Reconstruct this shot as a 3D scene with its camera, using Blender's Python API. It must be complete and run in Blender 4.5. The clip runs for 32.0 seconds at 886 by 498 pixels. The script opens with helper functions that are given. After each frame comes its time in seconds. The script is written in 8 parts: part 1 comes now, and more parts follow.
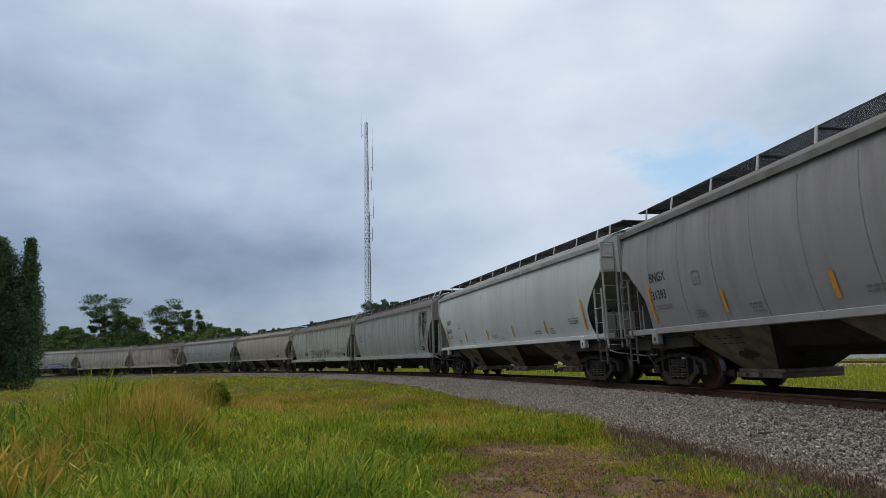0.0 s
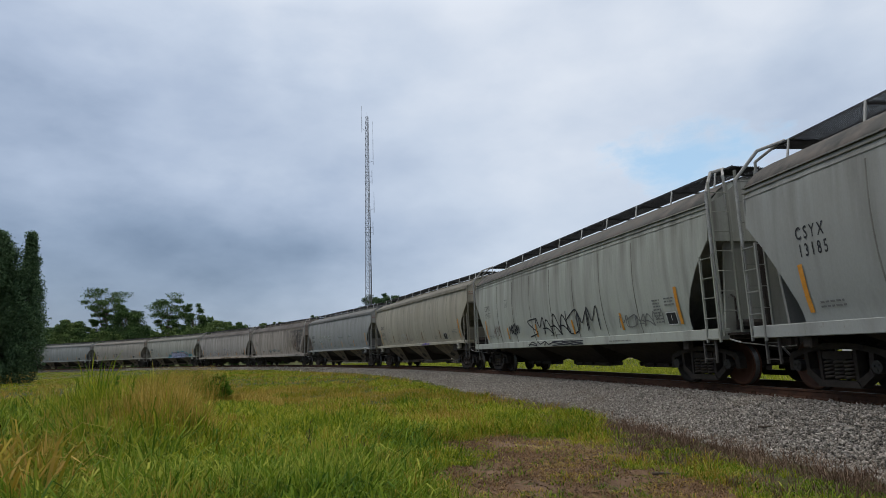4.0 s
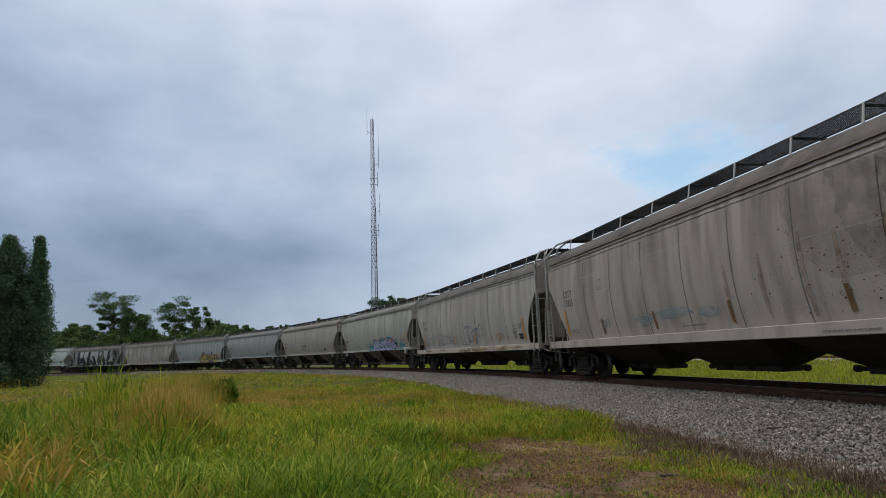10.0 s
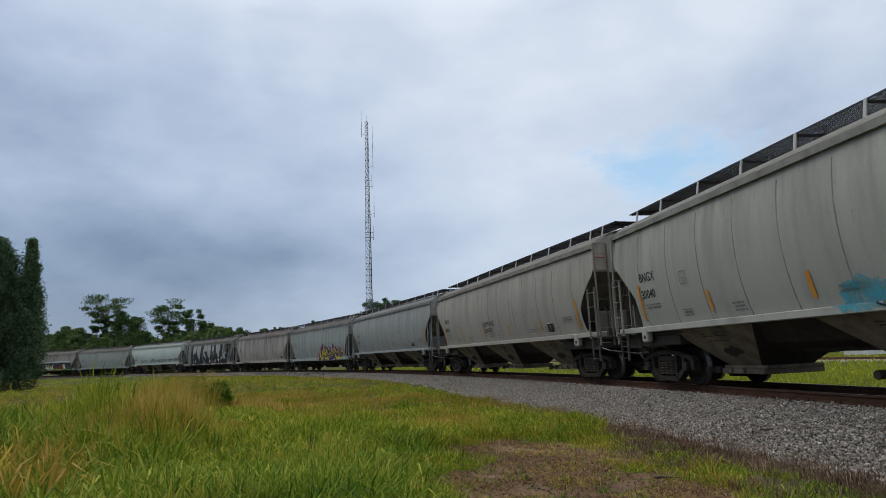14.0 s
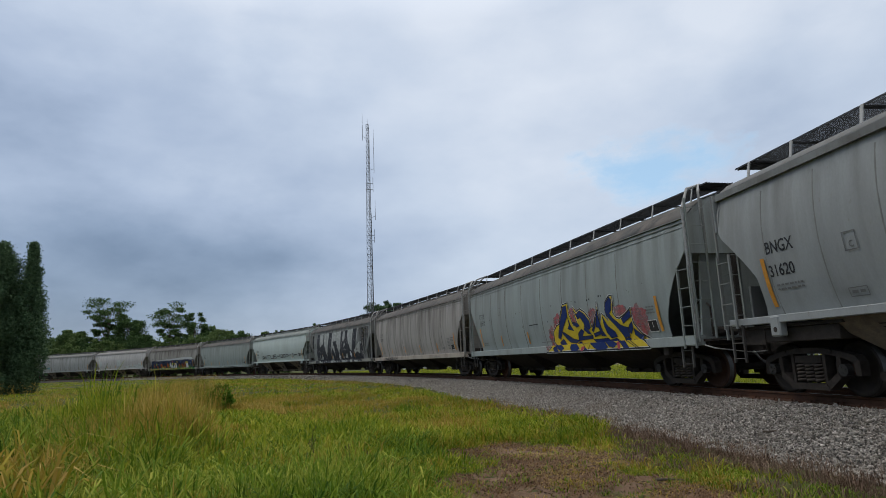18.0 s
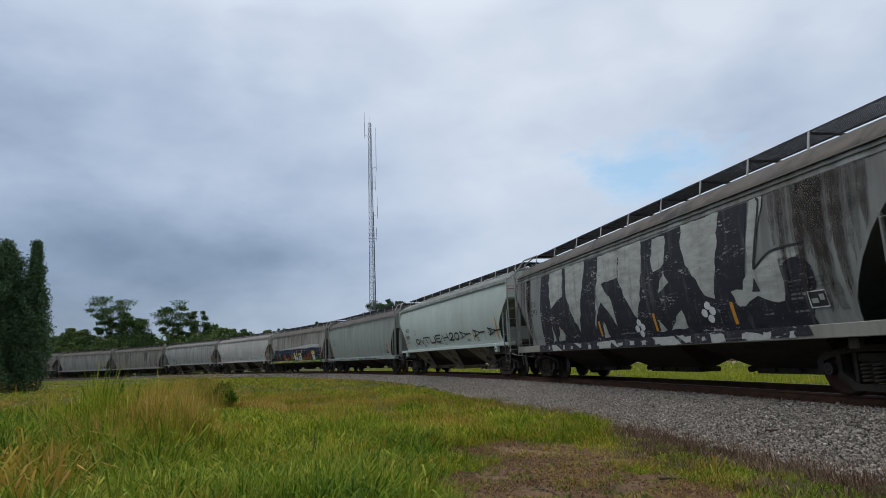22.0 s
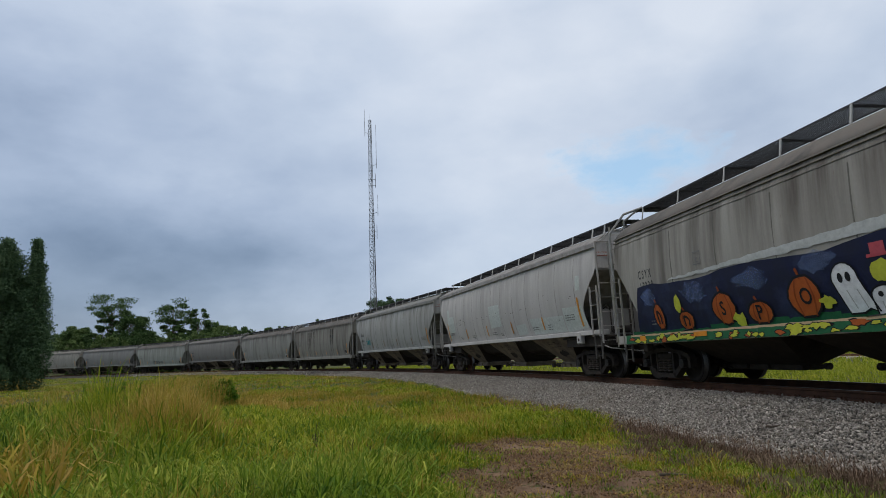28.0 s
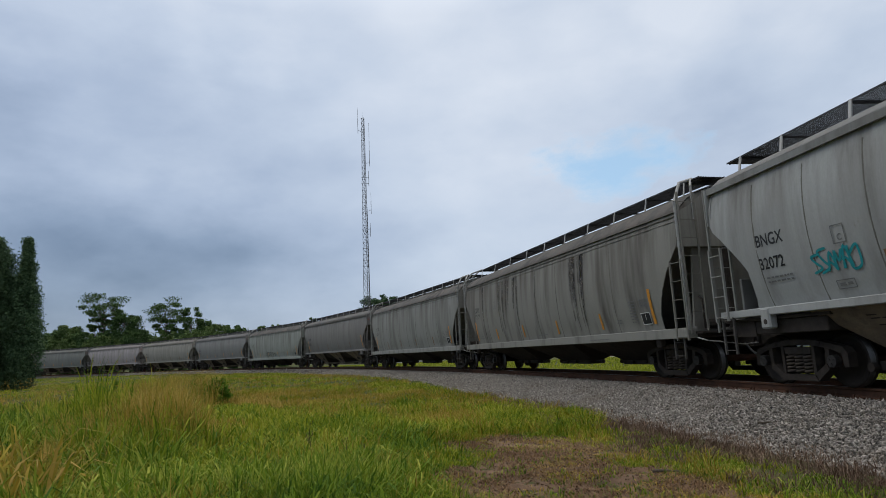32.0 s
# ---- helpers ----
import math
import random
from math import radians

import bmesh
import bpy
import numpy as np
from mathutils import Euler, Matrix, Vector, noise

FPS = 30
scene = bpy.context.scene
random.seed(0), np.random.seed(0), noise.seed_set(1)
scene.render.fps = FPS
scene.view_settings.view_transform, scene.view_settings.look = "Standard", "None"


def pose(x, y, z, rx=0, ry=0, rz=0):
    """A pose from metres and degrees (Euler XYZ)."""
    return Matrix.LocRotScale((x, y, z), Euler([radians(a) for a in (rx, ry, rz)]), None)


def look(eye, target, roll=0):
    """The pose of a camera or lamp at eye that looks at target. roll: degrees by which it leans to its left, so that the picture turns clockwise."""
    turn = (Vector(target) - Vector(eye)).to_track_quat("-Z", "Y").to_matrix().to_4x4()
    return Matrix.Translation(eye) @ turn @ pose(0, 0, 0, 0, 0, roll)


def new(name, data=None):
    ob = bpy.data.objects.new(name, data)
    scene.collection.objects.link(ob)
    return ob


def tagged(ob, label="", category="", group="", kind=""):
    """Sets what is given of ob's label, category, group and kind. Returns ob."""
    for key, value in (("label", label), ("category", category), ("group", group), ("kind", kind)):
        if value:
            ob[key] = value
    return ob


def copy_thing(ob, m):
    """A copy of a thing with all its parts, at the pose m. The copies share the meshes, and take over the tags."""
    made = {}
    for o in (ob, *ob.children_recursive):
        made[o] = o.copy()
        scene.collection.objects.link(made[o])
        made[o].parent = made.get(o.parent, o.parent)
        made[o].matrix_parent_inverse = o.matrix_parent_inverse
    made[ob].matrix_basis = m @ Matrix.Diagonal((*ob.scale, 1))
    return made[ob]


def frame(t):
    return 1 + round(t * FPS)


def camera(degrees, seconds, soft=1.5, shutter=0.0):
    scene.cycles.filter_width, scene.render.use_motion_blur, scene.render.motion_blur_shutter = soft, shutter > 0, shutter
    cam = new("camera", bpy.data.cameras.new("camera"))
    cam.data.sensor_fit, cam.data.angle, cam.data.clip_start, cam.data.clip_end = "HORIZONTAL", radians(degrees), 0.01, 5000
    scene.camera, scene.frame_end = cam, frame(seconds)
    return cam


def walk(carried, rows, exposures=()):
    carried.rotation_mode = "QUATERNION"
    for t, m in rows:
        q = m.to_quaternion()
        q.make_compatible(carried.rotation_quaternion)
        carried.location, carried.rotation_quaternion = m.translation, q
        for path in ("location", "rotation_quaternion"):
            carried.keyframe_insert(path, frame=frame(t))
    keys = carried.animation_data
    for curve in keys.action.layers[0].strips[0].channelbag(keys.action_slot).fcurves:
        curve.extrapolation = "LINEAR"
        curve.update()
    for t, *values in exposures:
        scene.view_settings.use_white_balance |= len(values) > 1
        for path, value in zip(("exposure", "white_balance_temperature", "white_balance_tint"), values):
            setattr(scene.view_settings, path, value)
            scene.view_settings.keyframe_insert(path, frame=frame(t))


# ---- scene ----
# yaw, pitch and lean of the hand-held camera, in degrees, at one spot beside the line
WALK = [
    (0, -0.101, 9.948, -1.807), (0.5, -0.102, 9.867, -1.806), (1, -0.146, 9.799, -1.815),
    (1.5, -0.117, 9.797, -1.891), (2, -0.119, 9.645, -1.936), (2.5, -0.018, 9.504, -1.885),
    (3, -0.036, 9.514, -1.900), (3.5, 0.006, 9.431, -1.768), (5.5, -0.122, 9.380, -1.835),
    (6, -0.081, 9.433, -1.891), (6.5, -0.038, 9.446, -1.973), (7, 0.000, 9.452, -1.949), (7.5, 0.063, 9.553, -1.965),
    (8, 0.139, 9.637, -2.043), (8.5, 0.245, 9.644, -2.028), (9, 0.278, 9.614, -1.954), (9.5, 0.297, 9.651, -2.061),
    (10, 0.504, 9.612, -1.973), (10.5, 0.417, 9.598, -2.020), (11, 0.385, 9.653, -2.055),
    (11.5, 0.267, 9.718, -2.048), (12, 0.104, 9.872, -2.060), (12.5, -0.004, 9.895, -1.919),
    (13, -0.012, 9.844, -1.991), (13.5, -0.011, 9.860, -2.085), (14, -0.012, 9.795, -2.099),
    (14.5, 0.038, 9.675, -1.967), (16.5, 0.131, 9.824, -2.112), (17, 0.128, 9.914, -2.127),
    (17.5, 0.133, 10.036, -2.238), (18, 0.091, 10.036, -2.241), (18.5, 0.081, 10.023, -2.113),
    (19, 0.118, 9.994, -2.105), (19.5, 0.244, 9.795, -2.081), (20, 0.276, 9.778, -2.118),
    (20.5, 0.241, 9.735, -2.103), (21, 0.179, 9.807, -2.212), (21.5, 0.263, 9.870, -2.097),
    (22, 0.300, 9.905, -2.186), (22.5, 0.310, 9.943, -2.224), (23, 0.265, 9.855, -2.363),
    (23.5, 0.147, 9.937, -2.312), (24, 0.138, 10.000, -2.309), (24.5, 0.136, 10.013, -2.319),
    (25, 0.196, 10.014, -2.518), (25.5, 0.089, 9.987, -2.591), (27.5, 0.320, 9.611, -2.162),
    (28, 0.353, 9.647, -2.331), (28.5, 0.379, 9.548, -2.163), (29, 0.126, 9.334, -2.275),
    (29.5, -0.068, 9.189, -2.736), (30, -0.033, 9.172, -2.771), (30.5, -0.178, 9.121, -2.751),
    (31, -0.105, 9.284, -2.573), (31.5, -0.104, 9.359, -2.581), (32, -0.246, 9.431, -2.546),
]
EYE = (0.0, 0.0, 0.871)
cam = camera(70.69, 32.0, soft=0.7, shutter=0.03)
walk(cam, [(t, pose(*EYE, 90 + p, 0, y) @ pose(0, 0, 0, 0, 0, r)) for t, y, p, r in WALK],
     exposures=((0, 0.0, 6600, 10), (10, 0.0, 6600, 10), (14, 0.0, 6500, 10), (17, 0.0, 6500, 10), (19.5, -0.05, 6500, 10), (32, -0.05, 6500, 10)))

# ---- light: an overcast day, the sky under a drifting layer of cloud ----
SUN_UP, SUN_TURN = 53, 293
world = bpy.data.worlds.new("sky")
scene.world = world
world.use_nodes = True
wn = world.node_tree.nodes
sky = wn.new("ShaderNodeTexSky")
sky.sky_type, sky.sun_disc = "NISHITA", False
sky.sun_elevation, sky.sun_rotation = radians(SUN_UP), radians(SUN_TURN)
world.node_tree.links.new(sky.outputs[0], wn["Background"].inputs[0])
wn["Background"].inputs[1].default_value = 0.15
sun = new("sun", bpy.data.lights.new("sun", "SUN"))
sun.data.energy, sun.data.angle, sun.data.color = 4.5, radians(14), (1, 0.96, 0.9)
_a, _e = radians(SUN_TURN), radians(SUN_UP)
sun.matrix_world = look((0, 0, 60), (-50 * math.sin(_a) * math.cos(_e), -50 * math.cos(_a) * math.cos(_e), 60 - 50 * math.sin(_e)))


# ---- materials ----
def nodes_of(name):
    m = bpy.data.materials.new(name)
    m.use_nodes = True
    return m, m.node_tree.nodes, m.node_tree.links, m.node_tree.nodes["Principled BSDF"]


def noise_node(n, l, vec, scale, detail=4.0, rough=0.55):
    t = n.new("ShaderNodeTexNoise")
    t.inputs["Scale"].default_value, t.inputs["Detail"].default_value, t.inputs["Roughness"].default_value = scale, detail, rough
    if vec is not None:
        l.new(vec, t.inputs["Vector"])
    return t.outputs["Fac"]


def ramp(n, l, fac, *stops):
    r = n.new("ShaderNodeValToRGB")
    while len(r.color_ramp.elements) < len(stops):
        r.color_ramp.elements.new(0.5)
    for e, (p, c) in zip(r.color_ramp.elements, stops):
        e.position, e.color = p, (*c, 1) if len(c) == 3 else c
    l.new(fac, r.inputs[0])
    return r.outputs[0]


def grey(v):
    return (v, v, v)


def mix(n, l, fac, a, b, mode="MIX"):
    m = n.new("ShaderNodeMix")
    m.data_type, m.blend_type = "RGBA", mode
    for socket, v in ((m.inputs[0], fac), (m.inputs[6], a), (m.inputs[7], b)):
        if isinstance(v, (int, float)):
            socket.default_value = v
        elif isinstance(v, tuple):
            socket.default_value = (*v, 1)
        else:
            l.new(v, socket)
    return m.outputs[2]


def bump(n, l, p, height, strength, dist=0.01):
    b = n.new("ShaderNodeBump")
    b.inputs["Strength"].default_value, b.inputs["Distance"].default_value = strength, dist
    l.new(height, b.inputs["Height"])
    l.new(b.outputs[0], p.inputs["Normal"])


def surface(name, c1, c2, scale=8.0, rough=0.8, metal=0.0, fine=60.0, relief=0.3, dirt=(0.05, 0.04, 0.03), stains=0.35):
    """Two-scale mottled surface with stains of its own."""
    m, n, l, p = nodes_of(name)
    co = n.new("ShaderNodeTexCoord").outputs["Object"]
    a = noise_node(n, l, co, scale)
    b = noise_node(n, l, co, fine, 6)
    base = mix(n, l, ramp(n, l, a, (0.3, grey(0)), (0.7, grey(1))), c1, c2)
    spots = ramp(n, l, noise_node(n, l, co, scale * 0.37, 8, 0.7), (0.5, grey(0)), (0.75, grey(stains)))
    col = mix(n, l, spots, base, dirt)
    col = mix(n, l, 0.35, col, ramp(n, l, b, (0.25, grey(0.35)), (0.75, grey(1.0))), "MULTIPLY")
    l.new(col, p.inputs["Base Color"])
    p.inputs["Roughness"].default_value, p.inputs["Metallic"].default_value = rough, metal
    p.inputs["Specular IOR Level"].default_value = 0.25
    bump(n, l, p, b, relief)
    return m


def paint(name, rust=0.25, grime=0.5, tone=None):
    """Weathered car paint: its tint is the object's own colour; rain streaks, soot, rust freckles."""
    m, n, l, p = nodes_of(name)
    co = n.new("ShaderNodeTexCoord").outputs["Object"]
    info = n.new("ShaderNodeObjectInfo")
    move = n.new("ShaderNodeVectorMath")
    move.operation = "MULTIPLY_ADD"
    l.new(info.outputs["Random"], move.inputs[0])
    move.inputs[1].default_value = (93, 41, 17)
    l.new(co, move.inputs[2])
    def stretched(v):
        mp = n.new("ShaderNodeMapping")
        mp.inputs["Scale"].default_value = v
        l.new(move.outputs[0], mp.inputs[0])
        return mp.outputs[0]
    streak = noise_node(n, l, stretched((1.5, 1.5, 0.16)), 1.3, 5, 0.58)
    wide = noise_node(n, l, stretched((0.5, 0.5, 0.28)), 1.0, 3)
    fine = noise_node(n, l, stretched((1, 1, 0.5)), 34, 5)
    base = info.outputs["Color"] if tone is None else tone
    col = mix(n, l, ramp(n, l, wide, (0.35, grey(0)), (0.7, grey(0.30))), base, (0.265, 0.258, 0.232))
    soot = n.new("ShaderNodeMath")
    soot.operation, soot.use_clamp = "MULTIPLY", True
    l.new(ramp(n, l, streak, (0.48, grey(0)), (0.82, grey(grime))), soot.inputs[0])
    l.new(info.outputs["Alpha"], soot.inputs[1])
    col = mix(n, l, soot.outputs[0], col, (0.085, 0.075, 0.065))
    # soot that has run down from the roof, thick at the top edge and thinning out in drips
    high = n.new("ShaderNodeSeparateXYZ")
    l.new(co, high.inputs[0])
    run = n.new("ShaderNodeMath")
    run.operation, run.use_clamp = "MULTIPLY", True
    l.new(ramp(n, l, noise_node(n, l, stretched((1.2, 1.2, 0.045)), 1.9, 5, 0.62), (0.40, grey(0)), (0.76, grey(0.72))), run.inputs[0])
    drip = n.new("ShaderNodeMapRange")
    drip.inputs["From Min"].default_value, drip.inputs["From Max"].default_value = 2.0, 3.9
    l.new(high.outputs[2], drip.inputs["Value"])
    l.new(drip.outputs[0], run.inputs[1])
    thick = n.new("ShaderNodeMath")
    thick.operation, thick.use_clamp = "MULTIPLY", True
    l.new(run.outputs[0], thick.inputs[0])
    l.new(info.outputs["Alpha"], thick.inputs[1])
    col = mix(n, l, thick.outputs[0], col, (0.105, 0.09, 0.078))
    spot = ramp(n, l, noise_node(n, l, stretched((1, 1, 0.6)), 7, 8, 0.75), (0.63, grey(0)), (0.70, grey(rust)))
    col = mix(n, l, spot, col, (0.13, 0.055, 0.025))
    col = mix(n, l, 0.22, col, ramp(n, l, fine, (0.3, grey(0.55)), (0.7, grey(1))), "MULTIPLY")
    l.new(col, p.inputs["Base Color"])
    l.new(ramp(n, l, fine, (0.3, grey(0.6)), (0.7, grey(0.8))), p.inputs["Roughness"])
    p.inputs["Specular IOR Level"].default_value = 0.15
    bump(n, l, p, wide, 0.25, 0.05)
    return m


def plant(name, stops, trans=0.35, patch=0.5):
    """Leaf or blade: a tint for each island, patches across the ground, light through it."""
    m, n, l, p = nodes_of(name)
    g = n.new("ShaderNodeNewGeometry")
    co = n.new("ShaderNodeTexCoord").outputs["Object"]
    big = noise_node(n, l, co, patch, 4)
    add = n.new("ShaderNodeMath")
    add.operation, add.use_clamp = "MULTIPLY_ADD", True
    l.new(big, add.inputs[0])
    add.inputs[1].default_value = 1.6
    sub = n.new("ShaderNodeMath")
    sub.operation = "MULTIPLY_ADD"
    l.new(g.outputs["Random Per Island"], sub.inputs[0])
    sub.inputs[1].default_value, sub.inputs[2].default_value = 0.95, -0.78
    l.new(sub.outputs[0], add.inputs[2])
    col = ramp(n, l, add.outputs[0], *stops)
    l.new(col, p.inputs["Base Color"])
    p.inputs["Roughness"].default_value, p.inputs["Specular IOR Level"].default_value = 0.7, 0.1
    t = n.new("ShaderNodeBsdfTranslucent")
    l.new(col, t.inputs[0])
    s = n.new("ShaderNodeMixShader")
    s.inputs[0].default_value = trans
    l.new(p.outputs[0], s.inputs[1])
    l.new(t.outputs[0], s.inputs[2])
    l.new(s.outputs[0], n["Material Output"].inputs[0])
    return m


def flat(name, c, rough=0.6):
    """Thin sprayed or stencilled paint, a little uneven."""
    m, n, l, p = nodes_of(name)
    co = n.new("ShaderNodeTexCoord").outputs["Object"]
    v = ramp(n, l, noise_node(n, l, co, 9, 7, 0.7), (0.3, grey(0.72)), (0.65, grey(1)))
    l.new(mix(n, l, 1.0, c, v, "MULTIPLY"), p.inputs["Base Color"])
    p.inputs["Roughness"].default_value, p.inputs["Specular IOR Level"].default_value = rough, 0.2
    return m


PAINT = paint("weathered_paint")
PAINT_SILL = paint("sill_paint", 0.5, 0.45)
UNDER = surface("sooty_and_shaded_steel", (0.034, 0.028, 0.024), (0.060, 0.048, 0.040), 5, 0.85, 0.0, 40, 0.3)
HOPPER = surface("dusty_hopper_steel", (0.27, 0.215, 0.155), (0.15, 0.12, 0.09), 2.5, 0.8, 0.0, 30, 0.3, (0.03, 0.026, 0.022), 0.7)
IRON = surface("cast_truck_iron", (0.024, 0.020, 0.017), (0.050, 0.040, 0.033), 6, 0.9, 0.0, 45, 0.4)
COIL = surface("rusty_coil_spring", (0.085, 0.068, 0.055), (0.05, 0.040, 0.033), 6, 0.8, 0.1, 45, 0.3)
WHEEL = surface("wheel_steel", (0.017, 0.014, 0.012), (0.03, 0.023, 0.018), 5, 0.75, 0.1, 40, 0.25)
wn_ = WHEEL.node_tree.nodes
wp_ = wn_["Principled BSDF"]
rusty = ramp(wn_, WHEEL.node_tree.links, wn_.new("ShaderNodeObjectInfo").outputs["Random"], (0.80, grey(0)), (0.95, grey(0.8)))
WHEEL.node_tree.links.new(mix(wn_, WHEEL.node_tree.links, rusty, wp_.inputs["Base Color"].links[0].from_socket, (0.085, 0.032, 0.016)), wp_.inputs["Base Color"])
TREAD = surface("worn_tread_steel", (0.15, 0.145, 0.14), (0.10, 0.095, 0.09), 8, 0.45, 0.8, 60, 0.1)
GRATE = surface("dark_walkway_grating", (0.055, 0.056, 0.062), (0.085, 0.085, 0.09), 4, 0.7, 0.1, 50, 0.2)
GALV = surface("grey_handrail_steel", (0.40, 0.40, 0.385), (0.27, 0.265, 0.25), 5, 0.6, 0.1, 50, 0.2)
m, n, l, p = nodes_of("grimy_seam")
info = n.new("ShaderNodeObjectInfo")
dark = n.new("ShaderNodeMath")
dark.operation, dark.use_clamp = "MULTIPLY_ADD", True
l.new(info.outputs["Alpha"], dark.inputs[0])
dark.inputs[1].default_value, dark.inputs[2].default_value = 0.85, 0.02
co = n.new("ShaderNodeTexCoord").outputs["Object"]
l.new(mix(n, l, dark.outputs[0], info.outputs["Color"], mix(n, l, noise_node(n, l, co, 3, 5), (0.07, 0.065, 0.055), (0.19, 0.18, 0.155))), p.inputs["Base Color"])
p.inputs["Roughness"].default_value = 0.85
SEAM = m
RAIL = surface("rusty_rail", (0.13, 0.060, 0.034), (0.075, 0.038, 0.024), 3, 0.8, 0.2, 50, 0.35)
TIE = surface("creosoted_tie", (0.055, 0.045, 0.038), (0.10, 0.085, 0.07), 4, 0.9, 0.0, 45, 0.6)
BLACKPAINT, WHITEPAINT = flat("black_stencil", (0.03, 0.03, 0.032)), flat("white_stencil", (0.72, 0.72, 0.7))
ORANGE = flat("orange_reflective_strip", (0.62, 0.27, 0.045), 0.4)
GREYINK = flat("faded_grey_stencil", (0.17, 0.17, 0.165))
REDINK = flat("faded_red_stencil", (0.33, 0.10, 0.08))


# ---- helpers for building ----
def mesh_of(name, verts, faces, mat, smooth=False):
    me = bpy.data.meshes.new(name)
    me.from_pydata([tuple(v) for v in verts], [], faces)
    me.materials.append(mat)
    if smooth:
        me.polygons.foreach_set("use_smooth", [True] * len(me.polygons))
    me.update()
    return me


def mesh_np(name, verts, tris, mat):
    """A mesh straight from arrays of corners and triangles."""
    me = bpy.data.meshes.new(name)
    verts, tris = np.asarray(verts, np.float32), np.asarray(tris, np.int32)
    me.vertices.add(len(verts))
    me.vertices.foreach_set("co", verts.ravel())
    me.loops.add(tris.size)
    me.loops.foreach_set("vertex_index", tris.ravel())
    me.polygons.add(len(tris))
    me.polygons.foreach_set("loop_start", np.arange(0, tris.size, 3, dtype=np.int32))
    me.polygons.foreach_set("loop_total", np.full(len(tris), 3, np.int32))
    me.materials.append(mat)
    me.update(calc_edges=True)
    return me


def to_mesh(name, bm, mat, smooth=False):
    bmesh.ops.recalc_face_normals(bm, faces=bm.faces)
    me = bpy.data.meshes.new(name)
    bm.to_mesh(me)
    bm.free()
    me.materials.append(mat)
    if smooth:
        me.polygons.foreach_set("use_smooth", [True] * len(me.polygons))
    return me


def part(name, mesh, parent, m=None, label="", tint=None):
    """One mesh object under a thing or part, at the pose m in its parent's space."""
    ob = new(name, mesh)
    ob.parent = parent
    if m is not None:
        ob.matrix_basis = m
    if label:
        ob["label"] = label
    if tint is not None:
        ob.color = tint
    return ob


def thing(name, label, category, group="", kind="", mesh=None, m=None):
    ob = tagged(new(name, mesh), label, category, group, kind)
    if m is not None:
        ob.matrix_basis = m
    return ob


def box(bm, x0, x1, y0, y1, z0, z1, bevel=0.0):
    vs = [bm.verts.new(c) for c in ((x0, y0, z0), (x1, y0, z0), (x1, y1, z0), (x0, y1, z0), (x0, y0, z1), (x1, y0, z1), (x1, y1, z1), (x0, y1, z1))]
    fs = [bm.faces.new([vs[i] for i in f]) for f in ((0, 3, 2, 1), (4, 5, 6, 7), (0, 1, 5, 4), (1, 2, 6, 5), (2, 3, 7, 6), (3, 0, 4, 7))]
    if bevel:
        bmesh.ops.bevel(bm, geom=list({e for f in fs for e in f.edges}), offset=bevel, segments=1, affect="EDGES")


def box_mesh(name, dims, mat, bevel=0.0):
    bm = bmesh.new()
    box(bm, *dims, bevel)
    return to_mesh(name, bm, mat)


def rod(bm, a, b, r, sides=6, r2=None):
    """A round bar from a to b."""
    a, b = Vector(a), Vector(b)
    q = (b - a).to_track_quat("Z", "Y").to_matrix()
    rings = []
    for p, rad in ((a, r), (b, r if r2 is None else r2)):
        rings.append([bm.verts.new(p + q @ Vector((rad * math.cos(i * math.tau / sides), rad * math.sin(i * math.tau / sides), 0))) for i in range(sides)])
    for i in range(sides):
        bm.faces.new((rings[0][i], rings[0][(i + 1) % sides], rings[1][(i + 1) % sides], rings[1][i]))
    bm.faces.new(rings[0][::-1])
    bm.faces.new(rings[1])


def pipe(bm, pts, r, sides=6):
    for a, b in zip(pts, pts[1:]):
        rod(bm, a, b, r, sides)


def prism(bm, outline, y0, y1):
    """An (x, z) outline given depth along y."""
    a = [bm.verts.new((x, y0, z)) for x, z in outline]
    b = [bm.verts.new((x, y1, z)) for x, z in outline]
    bm.faces.new(a)
    bm.faces.new(b[::-1])
    for i in range(len(a)):
        j = (i + 1) % len(a)
        bm.faces.new((a[j], a[i], b[i], b[j]))


def lattice(x, y, seed):
    """Random value at each whole-number corner, 0 to 1."""
    h = (x.astype(np.int64) * 374761393 + y.astype(np.int64) * 668265263 + seed * 974711) & 0x7FFFFFFF
    h = ((h ^ (h >> 13)) * 1274126177) & 0x7FFFFFFF
    return ((h ^ (h >> 16)) & 0xFFFF) / 65535.0


def vnoise(x, y, scale, seed=1):
    """Smooth noise over the plan, 0 to 1."""
    x, y = np.asarray(x, float) / scale, np.asarray(y, float) / scale
    i, j = np.floor(x), np.floor(y)
    u, v = x - i, y - j
    u, v = u * u * (3 - 2 * u), v * v * (3 - 2 * v)
    a, b, c, d = lattice(i, j, seed), lattice(i + 1, j, seed), lattice(i, j + 1, seed), lattice(i + 1, j + 1, seed)
    return (a * (1 - u) + b * u) * (1 - v) + (c * (1 - u) + d * u) * v


def step(a, b, v):
    t = np.clip((np.asarray(v, float) - a) / (b - a), 0, 1)
    return t * t * (3 - 2 * t)


# ---- the line: a curve of 158 m radius between two straights; z = 0 at the rail tops ----
CURVE, TURN0, POINT0, CANT = 0.00634, 1.8037, (6.195, 17.808), 0.0097
BEND = (-25.0, 172.0)


